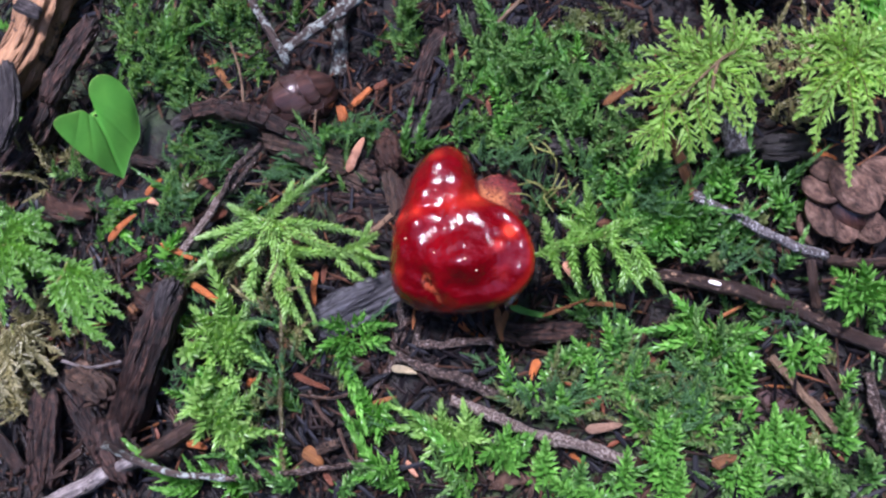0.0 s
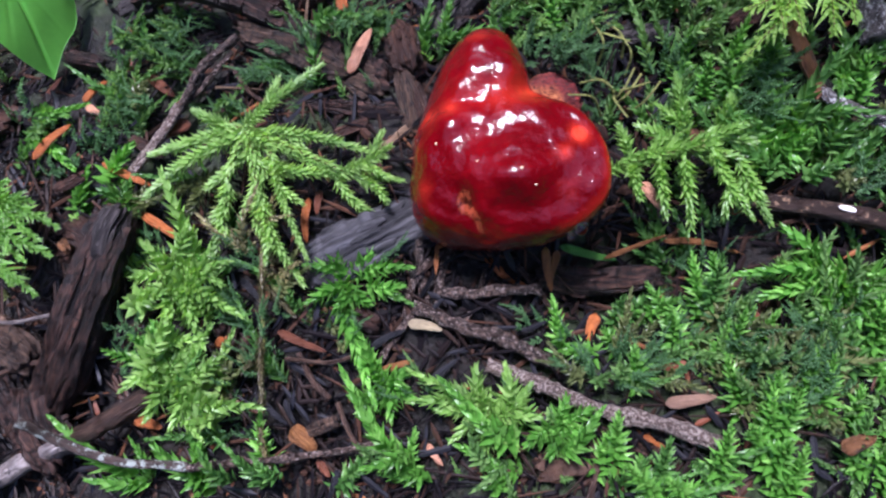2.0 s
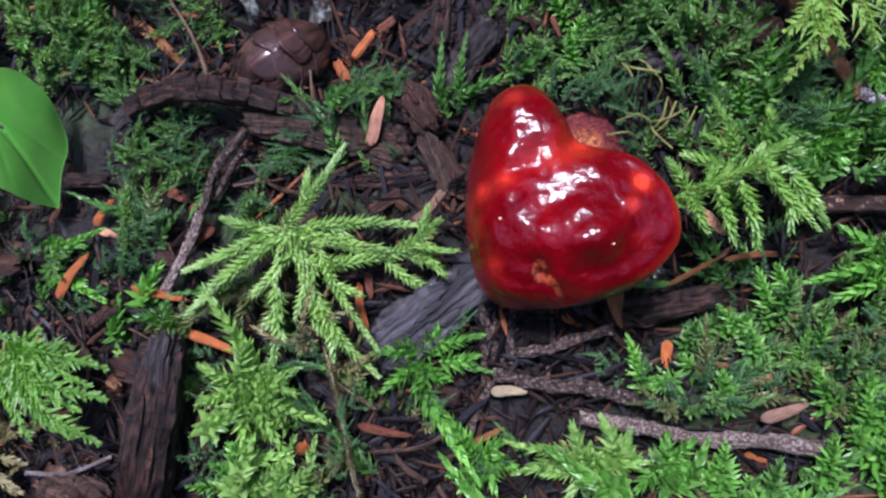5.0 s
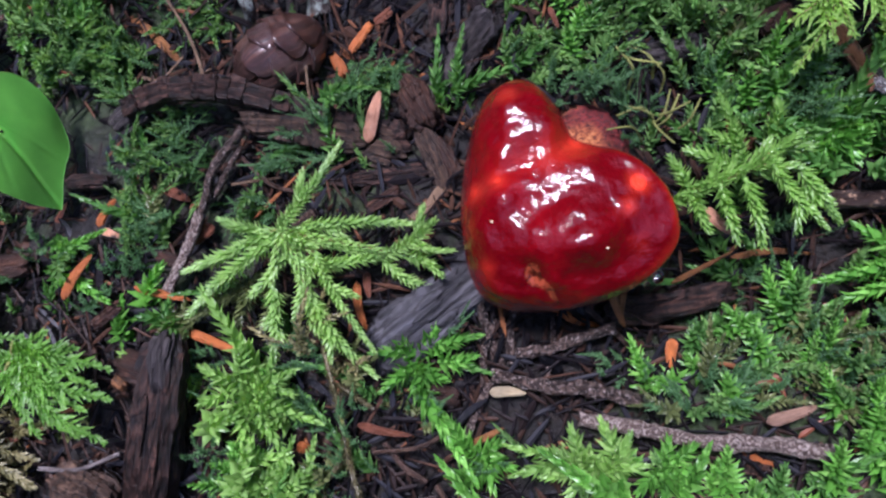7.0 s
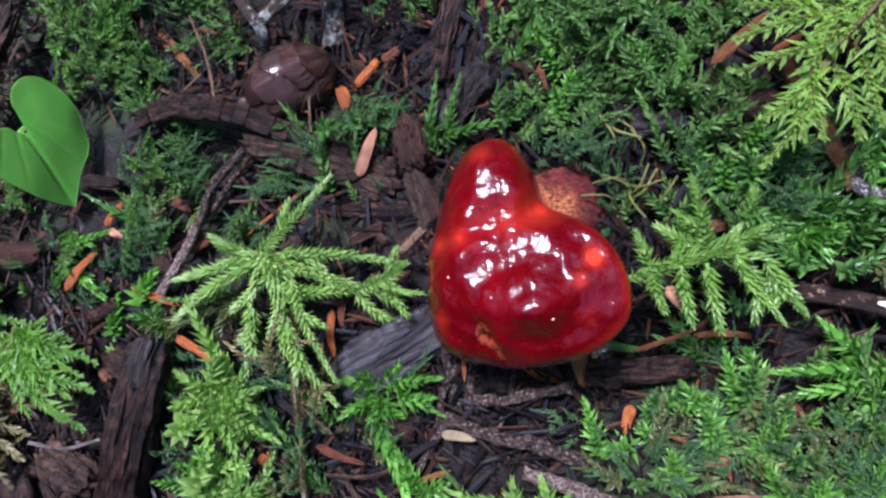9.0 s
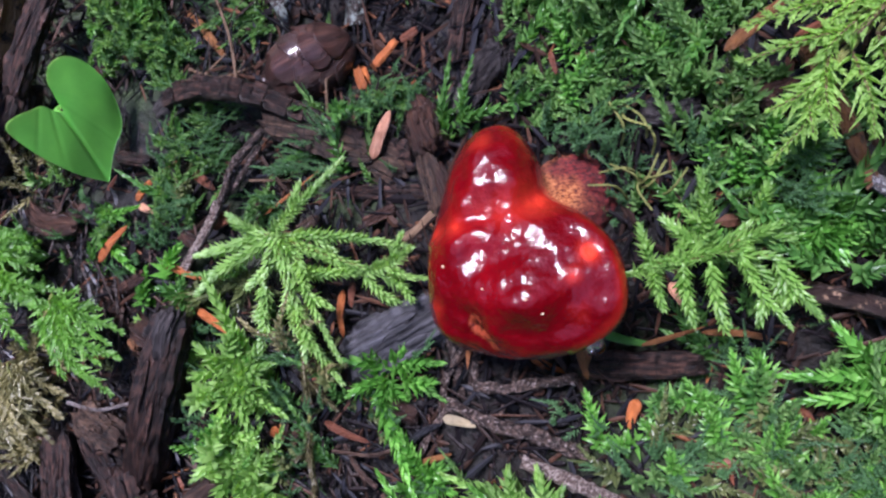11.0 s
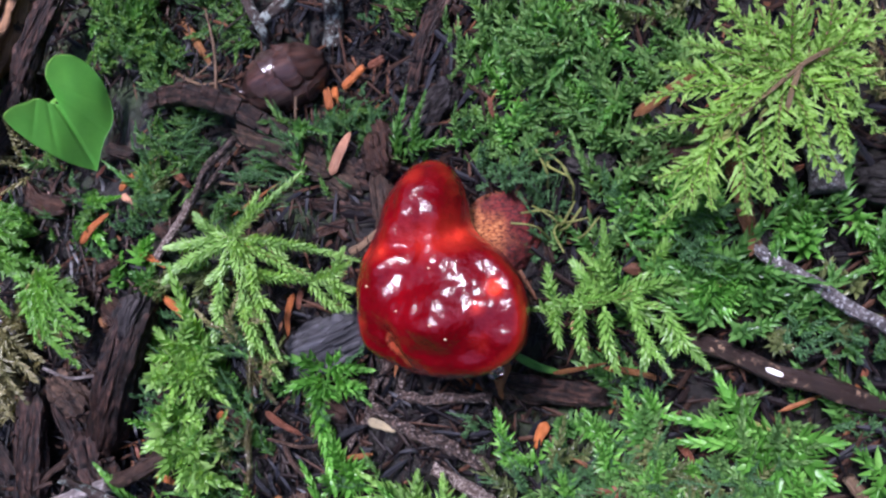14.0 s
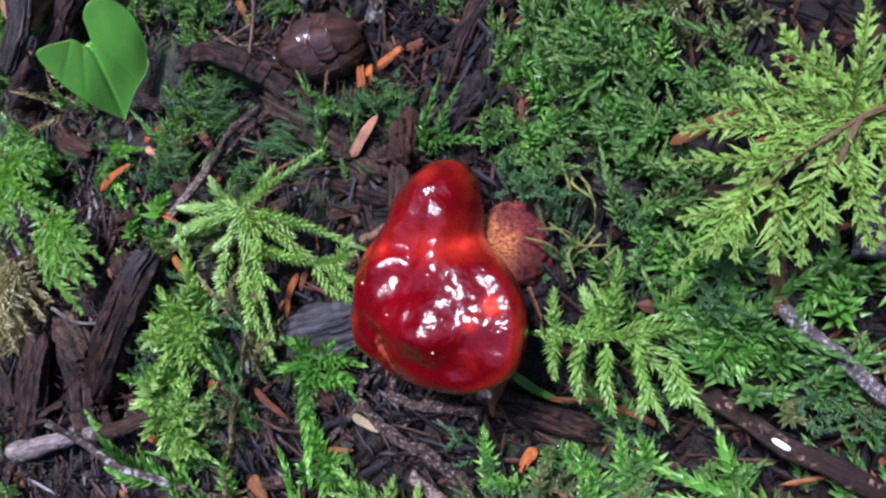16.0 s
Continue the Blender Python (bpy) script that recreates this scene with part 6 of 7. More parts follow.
frond("plume", DEEP_FROND, "glossy green moss frond beside a red fungus cap", (0.03, 1.81, 1.30), (
    ((-1.50, 1.45, 0.95), (-0.90, 1.62, 1.30), (-0.20, 1.80, 1.40), (0.45, 1.92, 1.40)), ((-1.05, 1.55, 1.30), (-1.02, 1.25, 1.45), (-0.92, 0.86, 1.40)), ((-1.10, 1.62, 1.30), (-1.18, 1.95, 1.40), (-1.28, 2.30, 1.25)),
    ((-0.55, 1.65, 1.40), (-0.52, 1.10, 1.50), (-0.42, 0.58, 1.20)), ((-0.10, 1.65, 1.40), (-0.02, 1.05, 1.35), (0.12, 0.38, 0.75)), ((0.38, 1.82, 1.45), (0.65, 1.20, 1.45), (1.14, 0.52, 1.15)), ((0.95, 1.70, 1.05), (1.30, 1.15, 0.80), (1.75, 0.58, 0.10)),
    ((0.40, 2.00, 1.40), (0.72, 2.12, 1.40), (1.14, 2.28, 1.25)), ((0.75, 2.05, 1.20), (1.20, 2.05, 0.90), (1.70, 2.00, 0.25)), ((-0.05, 1.90, 1.30), (-0.12, 2.50, 1.50), (-0.22, 3.20, 1.40)), ((-0.25, 1.90, 1.30), (-0.55, 2.15, 1.20), (-0.85, 2.42, 0.85)),
    ((0.55, 1.60, 1.00), (0.90, 1.30, 0.70), (1.10, 0.90, 0.35)), ((0.60, 2.30, 0.90), (0.85, 2.75, 0.95), (0.95, 3.10, 0.70))))
frond("tuft", MOSS_BRIGHT, "bright green moss shoot lying over with long combed leaves", (3.20, -0.50, 0.45), (((3.20, -0.50, 0.50), (2.10, -0.42, 0.75), (1.00, -0.50, 0.25)), ((3.10, -0.55, 0.45), (2.20, -0.75, 0.60), (1.25, -1.00, 0.10)), ((3.10, -0.65, 0.45), (2.60, -1.15, 0.50), (2.15, -1.65, 0.00)), ((3.20, -0.70, 0.45), (3.15, -1.20, 0.45), (3.05, -1.75, 0.05)),
    ((3.30, -0.65, 0.45), (3.70, -1.00, 0.50), (4.10, -1.40, 0.05)), ((3.35, -0.50, 0.45), (3.75, -0.50, 0.50), (4.20, -0.55, 0.10)), ((2.60, -0.30, 0.55), (2.25, 0.05, 0.60), (1.95, 0.45, 0.30))))
frond("wisp", FUR_MOSS, "thin upright stem furred with old brown moss", (-8.87, -1.66, 0.35), (((-8.87, -1.66, 0.35), (-9.01, -0.11, 0.35)), ((-8.87, -1.66, 0.35), (-8.76, -3.41, 0.35)), ((-8.78, -3.09, 0.35), (-8.46, -4.94, 0.35)), ((-8.78, -2.30, 0.35), (-9.33, -2.80, 0.35)), ((-8.89, -0.85, 0.35), (-8.18, -1.49, 0.35))))
frond("flat", MOSS_DEAD, "pale tan strands of dead moss hanging over litter", (-17.82, -0.57, 0.90), (((-17.82, -0.57, 0.90), (-18.01, -3.36, 0.50)), ((-17.76, -0.66, 0.90), (-17.30, -3.25, 0.50)), ((-17.70, -0.66, 0.90), (-16.76, -2.71, 0.50)), ((-17.71, -0.62, 0.90), (-16.44, -2.02, 0.50)), ((-17.65, -0.57, 0.90), (-16.31, -1.41, 0.50)), ((-17.89, -0.84, 0.90), (-18.74, -2.78, 0.50)), ((-17.55, -1.01, 0.90), (-17.18, -1.86, 0.50))))


def shoot(foot, tip, size=1.0):
    r = np.random.default_rng(int(abs(foot[0] * 977 + foot[1] * 131)) + 3)
    foot, tip = np.array(foot), np.array(tip)
    line = curve_through((np.zeros(3), (tip - foot) * 0.5 + np.array((0, 0, 0.12)), tip - foot + np.array((0, 0, 0.1))), 12)
    v, f = join([bristly(line, 0.46 * size, 0.18 * size, 38 / size, 64, r, 0.66, 0.4, -0.06, 0.27, 0.84, 1.5), stem_mesh(line, 0.03, 0.012)])
    solid("moss_shoot", foot, mesh_of("moss_shoot", v, f, MOSS_BRIGHT if r.random() < 0.8 else MOSS_MID), "bright green pointed moss shoot with leaves all round", "moss", "moss shoots")


shoot((2.62, -3.64, -0.49), (2.35, -2.04, 0.12))
shoot((1.48, -4.14, -0.54), (1.55, -2.78, 0.11))
shoot((4.49, -3.47, -0.41), (4.30, -2.29, 0.26))
shoot((5.33, -4.11, -0.39), (4.96, -3.17, 0.26))
shoot((3.95, -2.72, -0.43), (3.34, -1.94, 0.17))
shoot((0.52, -1.36, -0.69), (0.23, -0.10, 0.05))
shoot((0.90, -0.82, -0.64), (0.64, -0.09, -0.06))
shoot((0.06, -1.68, -0.80), (-0.61, -0.71, -0.19))
shoot((1.39, -2.02, -0.52), (1.75, -1.27, 0.25))
shoot((-8.80, -4.87, -0.12), (-8.67, -3.62, 0.56))
shoot((-5.68, -5.01, -0.20), (-5.32, -3.84, 0.51))
shoot((-2.37, -2.30, -0.78), (-2.58, -1.02, -0.24))
shoot((2.08, -3.17, -0.51), (1.76, -2.41, 0.14))
shoot((3.18, -3.54, -0.47), (3.25, -2.64, 0.15))
shoot((1.04, -4.81, -0.54), (0.74, -4.02, 0.05))
shoot((4.08, -4.46, -0.43), (3.72, -3.64, 0.21))
shoot((6.07, -3.39, -0.36), (5.68, -2.60, 0.28))
shoot((6.53, -4.17, -0.36), (6.31, -3.30, 0.29))
shoot((-0.26, -2.54, -0.85), (0.06, -1.90, -0.16))
shoot((-1.20, -2.12, -1.10), (-1.49, -1.64, -0.63))
shoot((0.64, -2.65, -0.66), (1.06, -2.15, 0.08))
shoot((-1.77, -4.67, -0.45), (-1.43, -3.70, 0.07))
shoot((-0.72, -4.91, -0.54), (-0.84, -4.18, 0.05))
shoot((-3.60, -5.04, -0.26), (-3.78, -4.35, 0.48))
shoot((2.97, -2.12, -0.58), (2.59, -1.46, 0.32))
shoot((5.07, -2.88, -0.38), (4.55, -2.44, 0.26))
shoot((-7.17, -5.25, -0.18), (-6.30, -4.34, 0.48))
shoot((3.41, -4.37, -0.45), (2.93, -3.89, 0.18))
shoot((1.75, -4.62, -0.52), (1.85, -3.95, 0.13))
shoot((5.90, -2.01, -0.38), (6.13, -1.44, 0.26))
shoot((4.04, 3.77, 0.24), (4.30, 3.15, 0.85))
shoot((3.18, 3.62, 0.37), (2.77, 2.98, 1.13))
shoot((4.83, 2.57, 0.12), (4.42, 2.86, 0.83))
shoot((3.05, 3.93, 0.35), (3.49, 3.59, 0.97))
shoot((-1.68, -2.13, -1.05), (-2.30, -2.12, -0.20))
shoot((-0.72, -1.31, -1.07), (-0.08, -1.00, -0.11))
for tx, ty, big in ((2.30, -2.00, 1.25), (1.50, -2.70, 1.2), (4.20, -2.45, 1.0), (4.75, -2.75, 1.1), (5.80, -2.00, 1.1), (0.68, -0.22, 1.1), (3.15, -3.05, 1.05), (1.05, -1.30, 1.0), (5.25, -3.40, 1.15), (0.75, -3.45, 1.1), (3.70, -3.55, 1.0), (-1.30, -3.30, 1.1), (-0.35, -3.75, 1.0), (2.05, -3.75, 1.1)):
    fx, fy = tx + 0.18 * math.sin(tx * 5), ty - 1.15 * big
    shoot((fx, fy, float(soil_z(fx, fy))), (tx, ty, 0.70), big)


grove = np.random.default_rng(12)
for gx_, gy_, sx, sy, n_, big in ((1.8, -3.2, 3.6, 1.3, 26, 1.15), (5.0, -2.8, 1.6, 1.1, 9, 1.15), (-1.6, -3.6, 1.8, 0.9, 20, 1.15), (-10.3, -2.6, 1.1, 1.3, 18, 1.0), (4.6, 0.6, 1.5, 1.2, 26, 1.0), (0.7, -4.4, 1.3, 0.8, 14, 1.2),
                                  (-0.4, -1.6, 1.5, 0.9, 5, 0.9), (2.6, 2.4, 1.6, 1.0, 18, 1.0), (-0.8, 5.6, 1.8, 1.5, 22, 0.8), (0.2, 2.6, 1.2, 1.0, 12, 0.95)):
    for k in range(n_):
        bx, by = gx_ + sx * grove.uniform(-1, 1), gy_ + sy * grove.uniform(-1, 1)
        way, reach = math.radians(grove.normal(84, 30)), grove.uniform(0.6, 1.15) * big
        tx, ty = bx + 0.8 * reach * math.cos(way), by + 0.8 * reach * math.sin(way)
        if all(math.hypot(bx - c[0], by - c[1]) > c[2] and math.hypot(tx - c[0], ty - c[1]) > c[2] * 0.8 and math.hypot((bx + tx) / 2 - c[0], (by + ty) / 2 - c[1]) > c[2] * 0.8 for c in CLEAR):
            bz = float(soil_z(bx, by))
            shoot((bx, by, bz), (bx + reach * math.cos(way), by + reach * math.sin(way), bz + grove.uniform(0.65, 1.2) * big), big * grove.uniform(0.85, 1.15))


# ---- moss carpets ----
def template(length, leaf, width, per_cm, open_deg, seed, lean):
    r = np.random.default_rng(seed)
    line = curve_through((np.zeros(3), np.array((lean * 0.35, r.uniform(-0.1, 0.1) * lean, length * 0.7)), np.array((lean, r.uniform(-0.2, 0.2) * lean, length))), 10)
    return bristly(line, leaf, width, per_cm, open_deg, r, 0.6, 0.28, 0.04, 0.31, 0.75, 2)


KINDS = {
    "bright_moss": ([template(0.75, 0.46, 0.21, 28, 42, k, 0.9 + 0.2 * k) for k in range(6)], 2.0, "bright green leafy moss carpet"),
    "lime_moss": ([template(0.8, 0.44, 0.22, 28, 54, 60 + k, 0.6 + 0.2 * k) for k in range(6)], 2.4, "lime-green broad-leaved moss carpet"),
    "olive_moss": ([template(0.45, 0.26, 0.11, 44, 56, 70 + k, 0.3 + 0.12 * k) for k in range(6)], 8.0, "olive-brown older moss between green shoots"),
    "green_moss": ([template(0.7, 0.36, 0.16, 30, 42, 10 + k, 0.55 + 0.2 * k) for k in range(6)], 5.5, "green leafy moss carpet with dark gaps"),
    "dark_moss": ([template(0.7, 0.25, 0.11, 36, 45, 20 + k, 0.25 + 0.13 * k) for k in range(6)], 12.5, "fine dark green moss carpet"),
    "cushion_moss": ([template(0.4, 0.08, 0.022, 70, 45, 30 + k, 0.05 + 0.04 * k) for k in range(6)], 45, "small velvety dark green moss cushion"),
    "creeping_moss": ([template(0.62, 0.12, 0.048, 58, 52, 50 + k, 0.15 + 0.08 * k) for k in range(6)], 24, "fine grey-green creeping moss over wood and litter"),
    "old_moss": ([template(1.0, 0.26, 0.10, 26, 44, 40 + k, 0.5 + 0.15 * k) for k in range(6)], 11, "old yellow-brown moss"),
}


def sweep(x, y):
    """The way in which shoots lean, drifting over the ground."""
    p = np.array([[x * 0.28, y * 0.28, 5.0]])
    return 2.0 + 2.6 * float(fractal(p, 2, 63)[0])


def patch(material, x, y, rx, ry, density, lift=0.0):
    shapes, per_cm2, label = KINDS[material.name]
    seed = int(abs(x * 311 + y * 177)) + 5
    r = np.random.default_rng(seed)
    n = int(math.pi * rx * ry * per_cm2 * density * 1.25)
    rad, ang = np.sqrt(r.uniform(0, 1, n)), r.uniform(0, 2 * np.pi, n)
    px, py = x + rx * rad * np.cos(ang), y + ry * rad * np.sin(ang)
    keep = (0.95 if material is MOSS_BRIGHT else 0.8) * fractal(np.stack([px * 0.8, py * 0.8, np.zeros(n)], 1), 3, seed) + 1.35 - rad ** 2 * 0.9 - r.uniform(0, 0.5, n) > 0.42
    px, py = px[keep], py[keep]
    if not lift and len(px):
        clear = np.array(CLEAR)
        free = np.all((px[:, None] - clear[None, :, 0]) ** 2 + (py[:, None] - clear[None, :, 1]) ** 2 > clear[None, :, 2] ** 2, axis=1)
        px, py = px[free], py[free]
    swell = 0.75 * np.maximum(-0.35, fractal(np.stack([px * 0.75, py * 0.75, np.full(len(px), 3.0)], 1), 3, 88)) + 0.1
    out = []
    for a, b, rise in zip(px, py, swell):
        v, f = shapes[r.integers(len(shapes))]
        phi, size = sweep(a, b) + r.normal(0, 0.7), r.uniform(0.65, 1.4)
        c, s = math.cos(phi) * size, math.sin(phi) * size
        tilt = r.normal(0, 0.25, 2)
        w = np.stack([v[:, 0] * c - v[:, 1] * s + v[:, 2] * tilt[0], v[:, 0] * s + v[:, 1] * c + v[:, 2] * tilt[1], v[:, 2] * size], 1)
        out.append((w + (a - x, b - y, float(soil_z(a, b)) - 0.08 + lift + rise + r.uniform(-0.05, 0.08)), f))
    if out:
        v, f = join(out)
        solid("moss_carpet", (x, y, 0), mesh_of("moss_carpet", v, f, material), label, "moss", kind="stuff")


patch(CARPET_DARK, -1.58, 6.64, 2.98, 2.35, 0.70)
patch(MOSS_MID, -1.58, 6.14, 2.67, 2.04, 0.40)
patch(CARPET_DARK, -2.55, 5.21, 1.57, 1.10, 0.90)
patch(CARPET_DARK, -13.44, 8.97, 2.83, 1.88, 1.00)
patch(CARPET_DARK, -14.47, 6.14, 1.41, 1.41, 1.10)
patch(CARPET_DARK, -13.29, 4.74, 1.41, 1.26, 1.20)
patch(CARPET_DARK, -14.54, 3.74, 1.10, 0.94, 1.00)
patch(MOSS_MID, -12.90, 3.22, 1.10, 0.78, 0.70)
patch(CARPET_DARK, -10.14, 3.93, 0.94, 0.63, 0.60)
patch(CARPET_DARK, -8.41, 7.56, 0.78, 0.63, 0.50)
patch(CARPET_DARK, -12.82, 7.11, 1.41, 0.94, 1.00)
patch(CARPET_DARK, -11.03, 8.31, 0.78, 0.94, 0.80)
patch(MOSS_MID, -7.45, -0.82, 1.26, 0.78, 0.60)
patch(MOSS_MID, 0.39, 0.54, 1.41, 0.71, 0.70)
patch(MOSS_MID, 3.37, 1.64, 1.88, 0.78, 0.60)
patch(MOSS_MID, 5.18, 2.23, 1.41, 0.94, 0.60)
patch(MOSS_MID, 2.55, 1.66, 1.10, 0.78, 0.50)
patch(MOSS_MID, 0.75, -4.37, 1.41, 0.78, 0.60)
patch(MOSS_DEAD, -8.71, -0.18, 0.94, 0.94, 0.60)
patch(MOSS_DEAD, -17.82, 4.67, 0.94, 0.78, 0.50)
patch(CUSHION, -7.08, 5.67, 0.94, 0.82, 1.30)
patch(CUSHION, -8.61, 5.33, 0.94, 0.57, 0.90)
patch(CARPET_DARK, -7.49, 9.26, 1.26, 0.94, 0.70)
patch(CUSHION, -8.79, 3.88, 1.10, 0.63, 0.80)
patch(MOSS_MID, -8.82, 4.16, 1.26, 0.57, 0.50)
patch(CARPET_DARK, -7.19, 3.87, 0.78, 0.47, 0.60)
patch(CARPET_DARK, -6.10, 6.30, 0.63, 0.78, 0.40)
patch(MOSS_MID, -13.91, 2.41, 0.94, 0.63, 0.50)
patch(MOSS_MID, -7.07, -2.26, 0.94, 0.63, 0.35)
patch(MOSS_MID, -15.15, 2.04, 0.78, 0.78, 0.50)
patch(CUSHION, -11.36, 6.18, 0.78, 0.63, 0.70)
patch(CUSHION, -10.64, 3.38, 0.94, 0.69, 1.60)
patch(CARPET_DARK, -11.70, 4.51, 0.63, 0.71, 0.90)
patch(CARPET_DARK, -13.41, 3.20, 0.78, 0.63, 0.80)
patch(CUSHION, -5.38, 5.02, 0.35, 0.44, 0.90)
patch(CUSHION, -11.43, 4.66, 0.44, 0.57, 2.40)
patch(CARPET_DARK, -12.03, 5.59, 0.57, 0.63, 0.90)
patch(CARPET_DARK, -6.27, 9.08, 0.94, 0.94, 0.70)
patch(MOSS_MID, 1.43, 2.30, 2.51, 1.73, 0.60)
patch(MOSS_MID, 4.11, 2.97, 2.20, 1.73, 0.60)
patch(MOSS_MID, 5.84, -0.03, 2.51, 1.41, 0.50)
patch(CARPET_DARK, 1.95, -1.41, 2.04, 1.26, 0.35)
patch(CARPET_DARK, 2.75, -3.26, 5.34, 2.04, 0.3)
patch(CARPET_DARK, -2.95, -4.09, 3.14, 1.26, 0.16)
patch(MOSS_BRIGHT, -2.95, -4.09, 3.14, 1.26, 0.60)
patch(OLIVE, 2.78, -2.60, 4.08, 1.5, 0.9)
patch(FILIGREE, 1.6, -2.0, 2.2, 1.0, 0.8)
patch(FILIGREE, 0.6, 0.2, 1.2, 0.7, 0.9)
patch(FILIGREE, -0.6, -1.9, 1.0, 0.6, 0.9)
patch(CARPET_DARK, 0.4, -3.3, 1.6, 0.6, 0.4)
patch(FILIGREE, 0.6, -3.3, 1.4, 0.7, 0.8)
patch(MOSS_MID, -0.6, -4.5, 1.6, 0.7, 0.6)
patch(FILIGREE, -9.2, -1.8, 1.0, 1.2, 0.8)
patch(OLIVE, 1.43, 1.71, 1.88, 0.94, 0.50)
patch(OLIVE, 3.92, 1.64, 1.73, 0.94, 0.50)
patch(OLIVE, -8.49, -0.51, 0.94, 1.10, 0.70)
patch(OLIVE, -9.60, -2.98, 0.94, 0.94, 0.60)
patch(OLIVE, -12.97, 1.02, 0.78, 0.63, 0.70)
patch(OLIVE, -1.51, -2.12, 1.41, 0.94, 0.40)
patch(OLIVE, -0.48, 3.95, 1.41, 1.26, 0.35)
patch(OLIVE, -12.64, 3.98, 1.10, 0.78, 0.50)
patch(OLIVE, -7.07, -2.26, 1.10, 0.78, 0.30)
patch(OLIVE, 0.02, 7.88, 1.26, 0.94, 0.60)
patch(OLIVE, -11.81, 6.69, 0.94, 0.63, 0.50)
patch(OLIVE, 5.85, -2.01, 1.10, 0.94, 0.40)
patch(MOSS_LIME, -10.96, -0.88, 1.33, 1.18, 1.30)
patch(MOSS_LIME, -10.87, -3.10, 1.33, 1.10, 1.30)
patch(MOSS_MID, -10.05, -3.79, 1.73, 1.41, 0.45)
patch(MOSS_LIME, -3.84, -3.35, 1.41, 0.94, 0.80)
patch(MOSS_BRIGHT, -11.00, -5.10, 1.26, 0.78, 0.60)
patch(CARPET_DARK, -0.80, 3.51, 1.41, 1.10, 0.80)
patch(CARPET_DARK, 0.44, 5.19, 1.41, 1.57, 0.70)
patch(MOSS_DEAD, -17.99, -1.88, 1.33, 1.81, 1.20)
patch(MOSS_DEAD, 5.04, 6.05, 0.94, 1.41, 0.70)
patch(MOSS_BRIGHT, -11.55, -4.97, 1.26, 0.63, 0.90)
patch(MOSS_BRIGHT, -6.84, -0.68, 1.10, 0.60, 0.70)
patch(MOSS_BRIGHT, -13.27, 1.16, 0.86, 0.63, 0.80)
patch(MOSS_MID, -8.18, -3.40, 0.94, 0.78, 0.40)
patch(OLIVE, -7.91, -2.28, 0.94, 0.78, 0.40)
patch(MOSS_BRIGHT, -10.16, -4.59, 1.26, 0.63, 0.80)
patch(MOSS_MID, -0.69, 0.08, 1.26, 0.71, 0.60)
patch(MOSS_BRIGHT, -15.19, 2.58, 0.94, 0.63, 0.50)
patch(MOSS_MID, -11.62, 1.58, 0.78, 0.63, 0.50)
patch(MOSS_MID, -9.15, -4.55, 1.10, 0.63, 0.80)
patch(MOSS_MID, -12.57, 2.28, 0.78, 0.63, 0.60)
patch(OLIVE, -15.50, -1.65, 0.78, 0.94, 0.40)
patch(MOSS_LIME, -10.07, -1.86, 0.78, 0.94, 0.70)
patch(MOSS_MID, -15.19, 3.95, 0.94, 0.78, 0.60)
patch(OLIVE, -16.25, -0.24, 0.63, 0.94, 0.60)
patch(MOSS_MID, -18.05, 1.97, 1.41, 1.26, 0.90)
patch(MOSS_MID, -9.72, 0.16, 0.94, 0.78, 0.50)
patch(MOSS_MID, -12.60, -1.58, 0.63, 0.94, 0.40)
patch(MOSS_MID, -7.77, -4.95, 0.94, 0.63, 0.70)
patch(MOSS_MID, -11.07, 3.94, 1.10, 0.63, 0.70)
patch(MOSS_MID, -1.36, -1.64, 1.26, 0.94, 0.12)
patch(CARPET_DARK, -16.40, 4.40, 0.94, 0.63, 0.50)
patch(CARPET_DARK, -8.59, 5.19, 0.71, 0.47, 0.35, lift=0.6)
patch(MOSS_BRIGHT, 6.25, 6.46, 1.73, 1.88, 0.60)
patch(MOSS_MID, -8.66, -1.66, 0.78, 0.94, 0.35)
patch(CARPET_DARK, -10.56, 9.72, 1.41, 0.94, 0.80)
patch(CARPET_DARK, -7.47, 9.98, 0.94, 0.94, 0.50)
patch(CARPET_DARK, -3.5, 6.2, 0.9, 1.6, 0.9)
patch(MOSS_MID, -3.1, 5.4, 1.0, 1.2, 0.6)
patch(MOSS_MID, -13.6, 8.3, 1.6, 1.0, 0.6)
patch(CARPET_DARK, -12.2, 4.2, 0.8, 0.7, 0.8)
patch(CARPET_DARK, -6.4, 9.3, 1.0, 0.9, 0.8)
patch(CARPET_DARK, -10.6, 8.9, 1.1, 0.9, 0.8)
patch(FILIGREE, -8.4, 4.95, 0.75, 0.5, 0.7, lift=0.55)
patch(MOSS_MID, -8.2, 4.9, 0.6, 0.45, 0.5, lift=0.45)
patch(FILIGREE, -1.6, 3.6, 0.55, 0.9, 1.1, lift=0.02)
patch(CARPET_DARK, -7.35, 5.95, 0.6, 0.5, 1.0, lift=0.05)
patch(FILIGREE, -7.35, 5.90, 0.75, 0.55, 1.3, lift=0.05)
patch(MOSS_MID, -5.35, 4.80, 0.45, 0.6, 0.9, lift=0.05)
patch(FILIGREE, -6.75, 3.85, 0.35, 0.5, 1.0, lift=0.15)
patch(MOSS_MID, -12.4, 4.9, 0.8, 0.6, 0.7)
patch(CARPET_DARK, -6.3, 8.3, 0.9, 0.7, 0.9)
patch(FILIGREE, -7.6, -1.7, 0.9, 0.6, 0.9)
patch(FILIGREE, -2.6, -1.6, 0.9, 0.5, 0.8)
patch(FILIGREE, -3.0, -2.9, 1.0, 0.5, 0.8)
patch(MOSS_MID, -2.2, -3.0, 0.9, 0.5, 0.5)
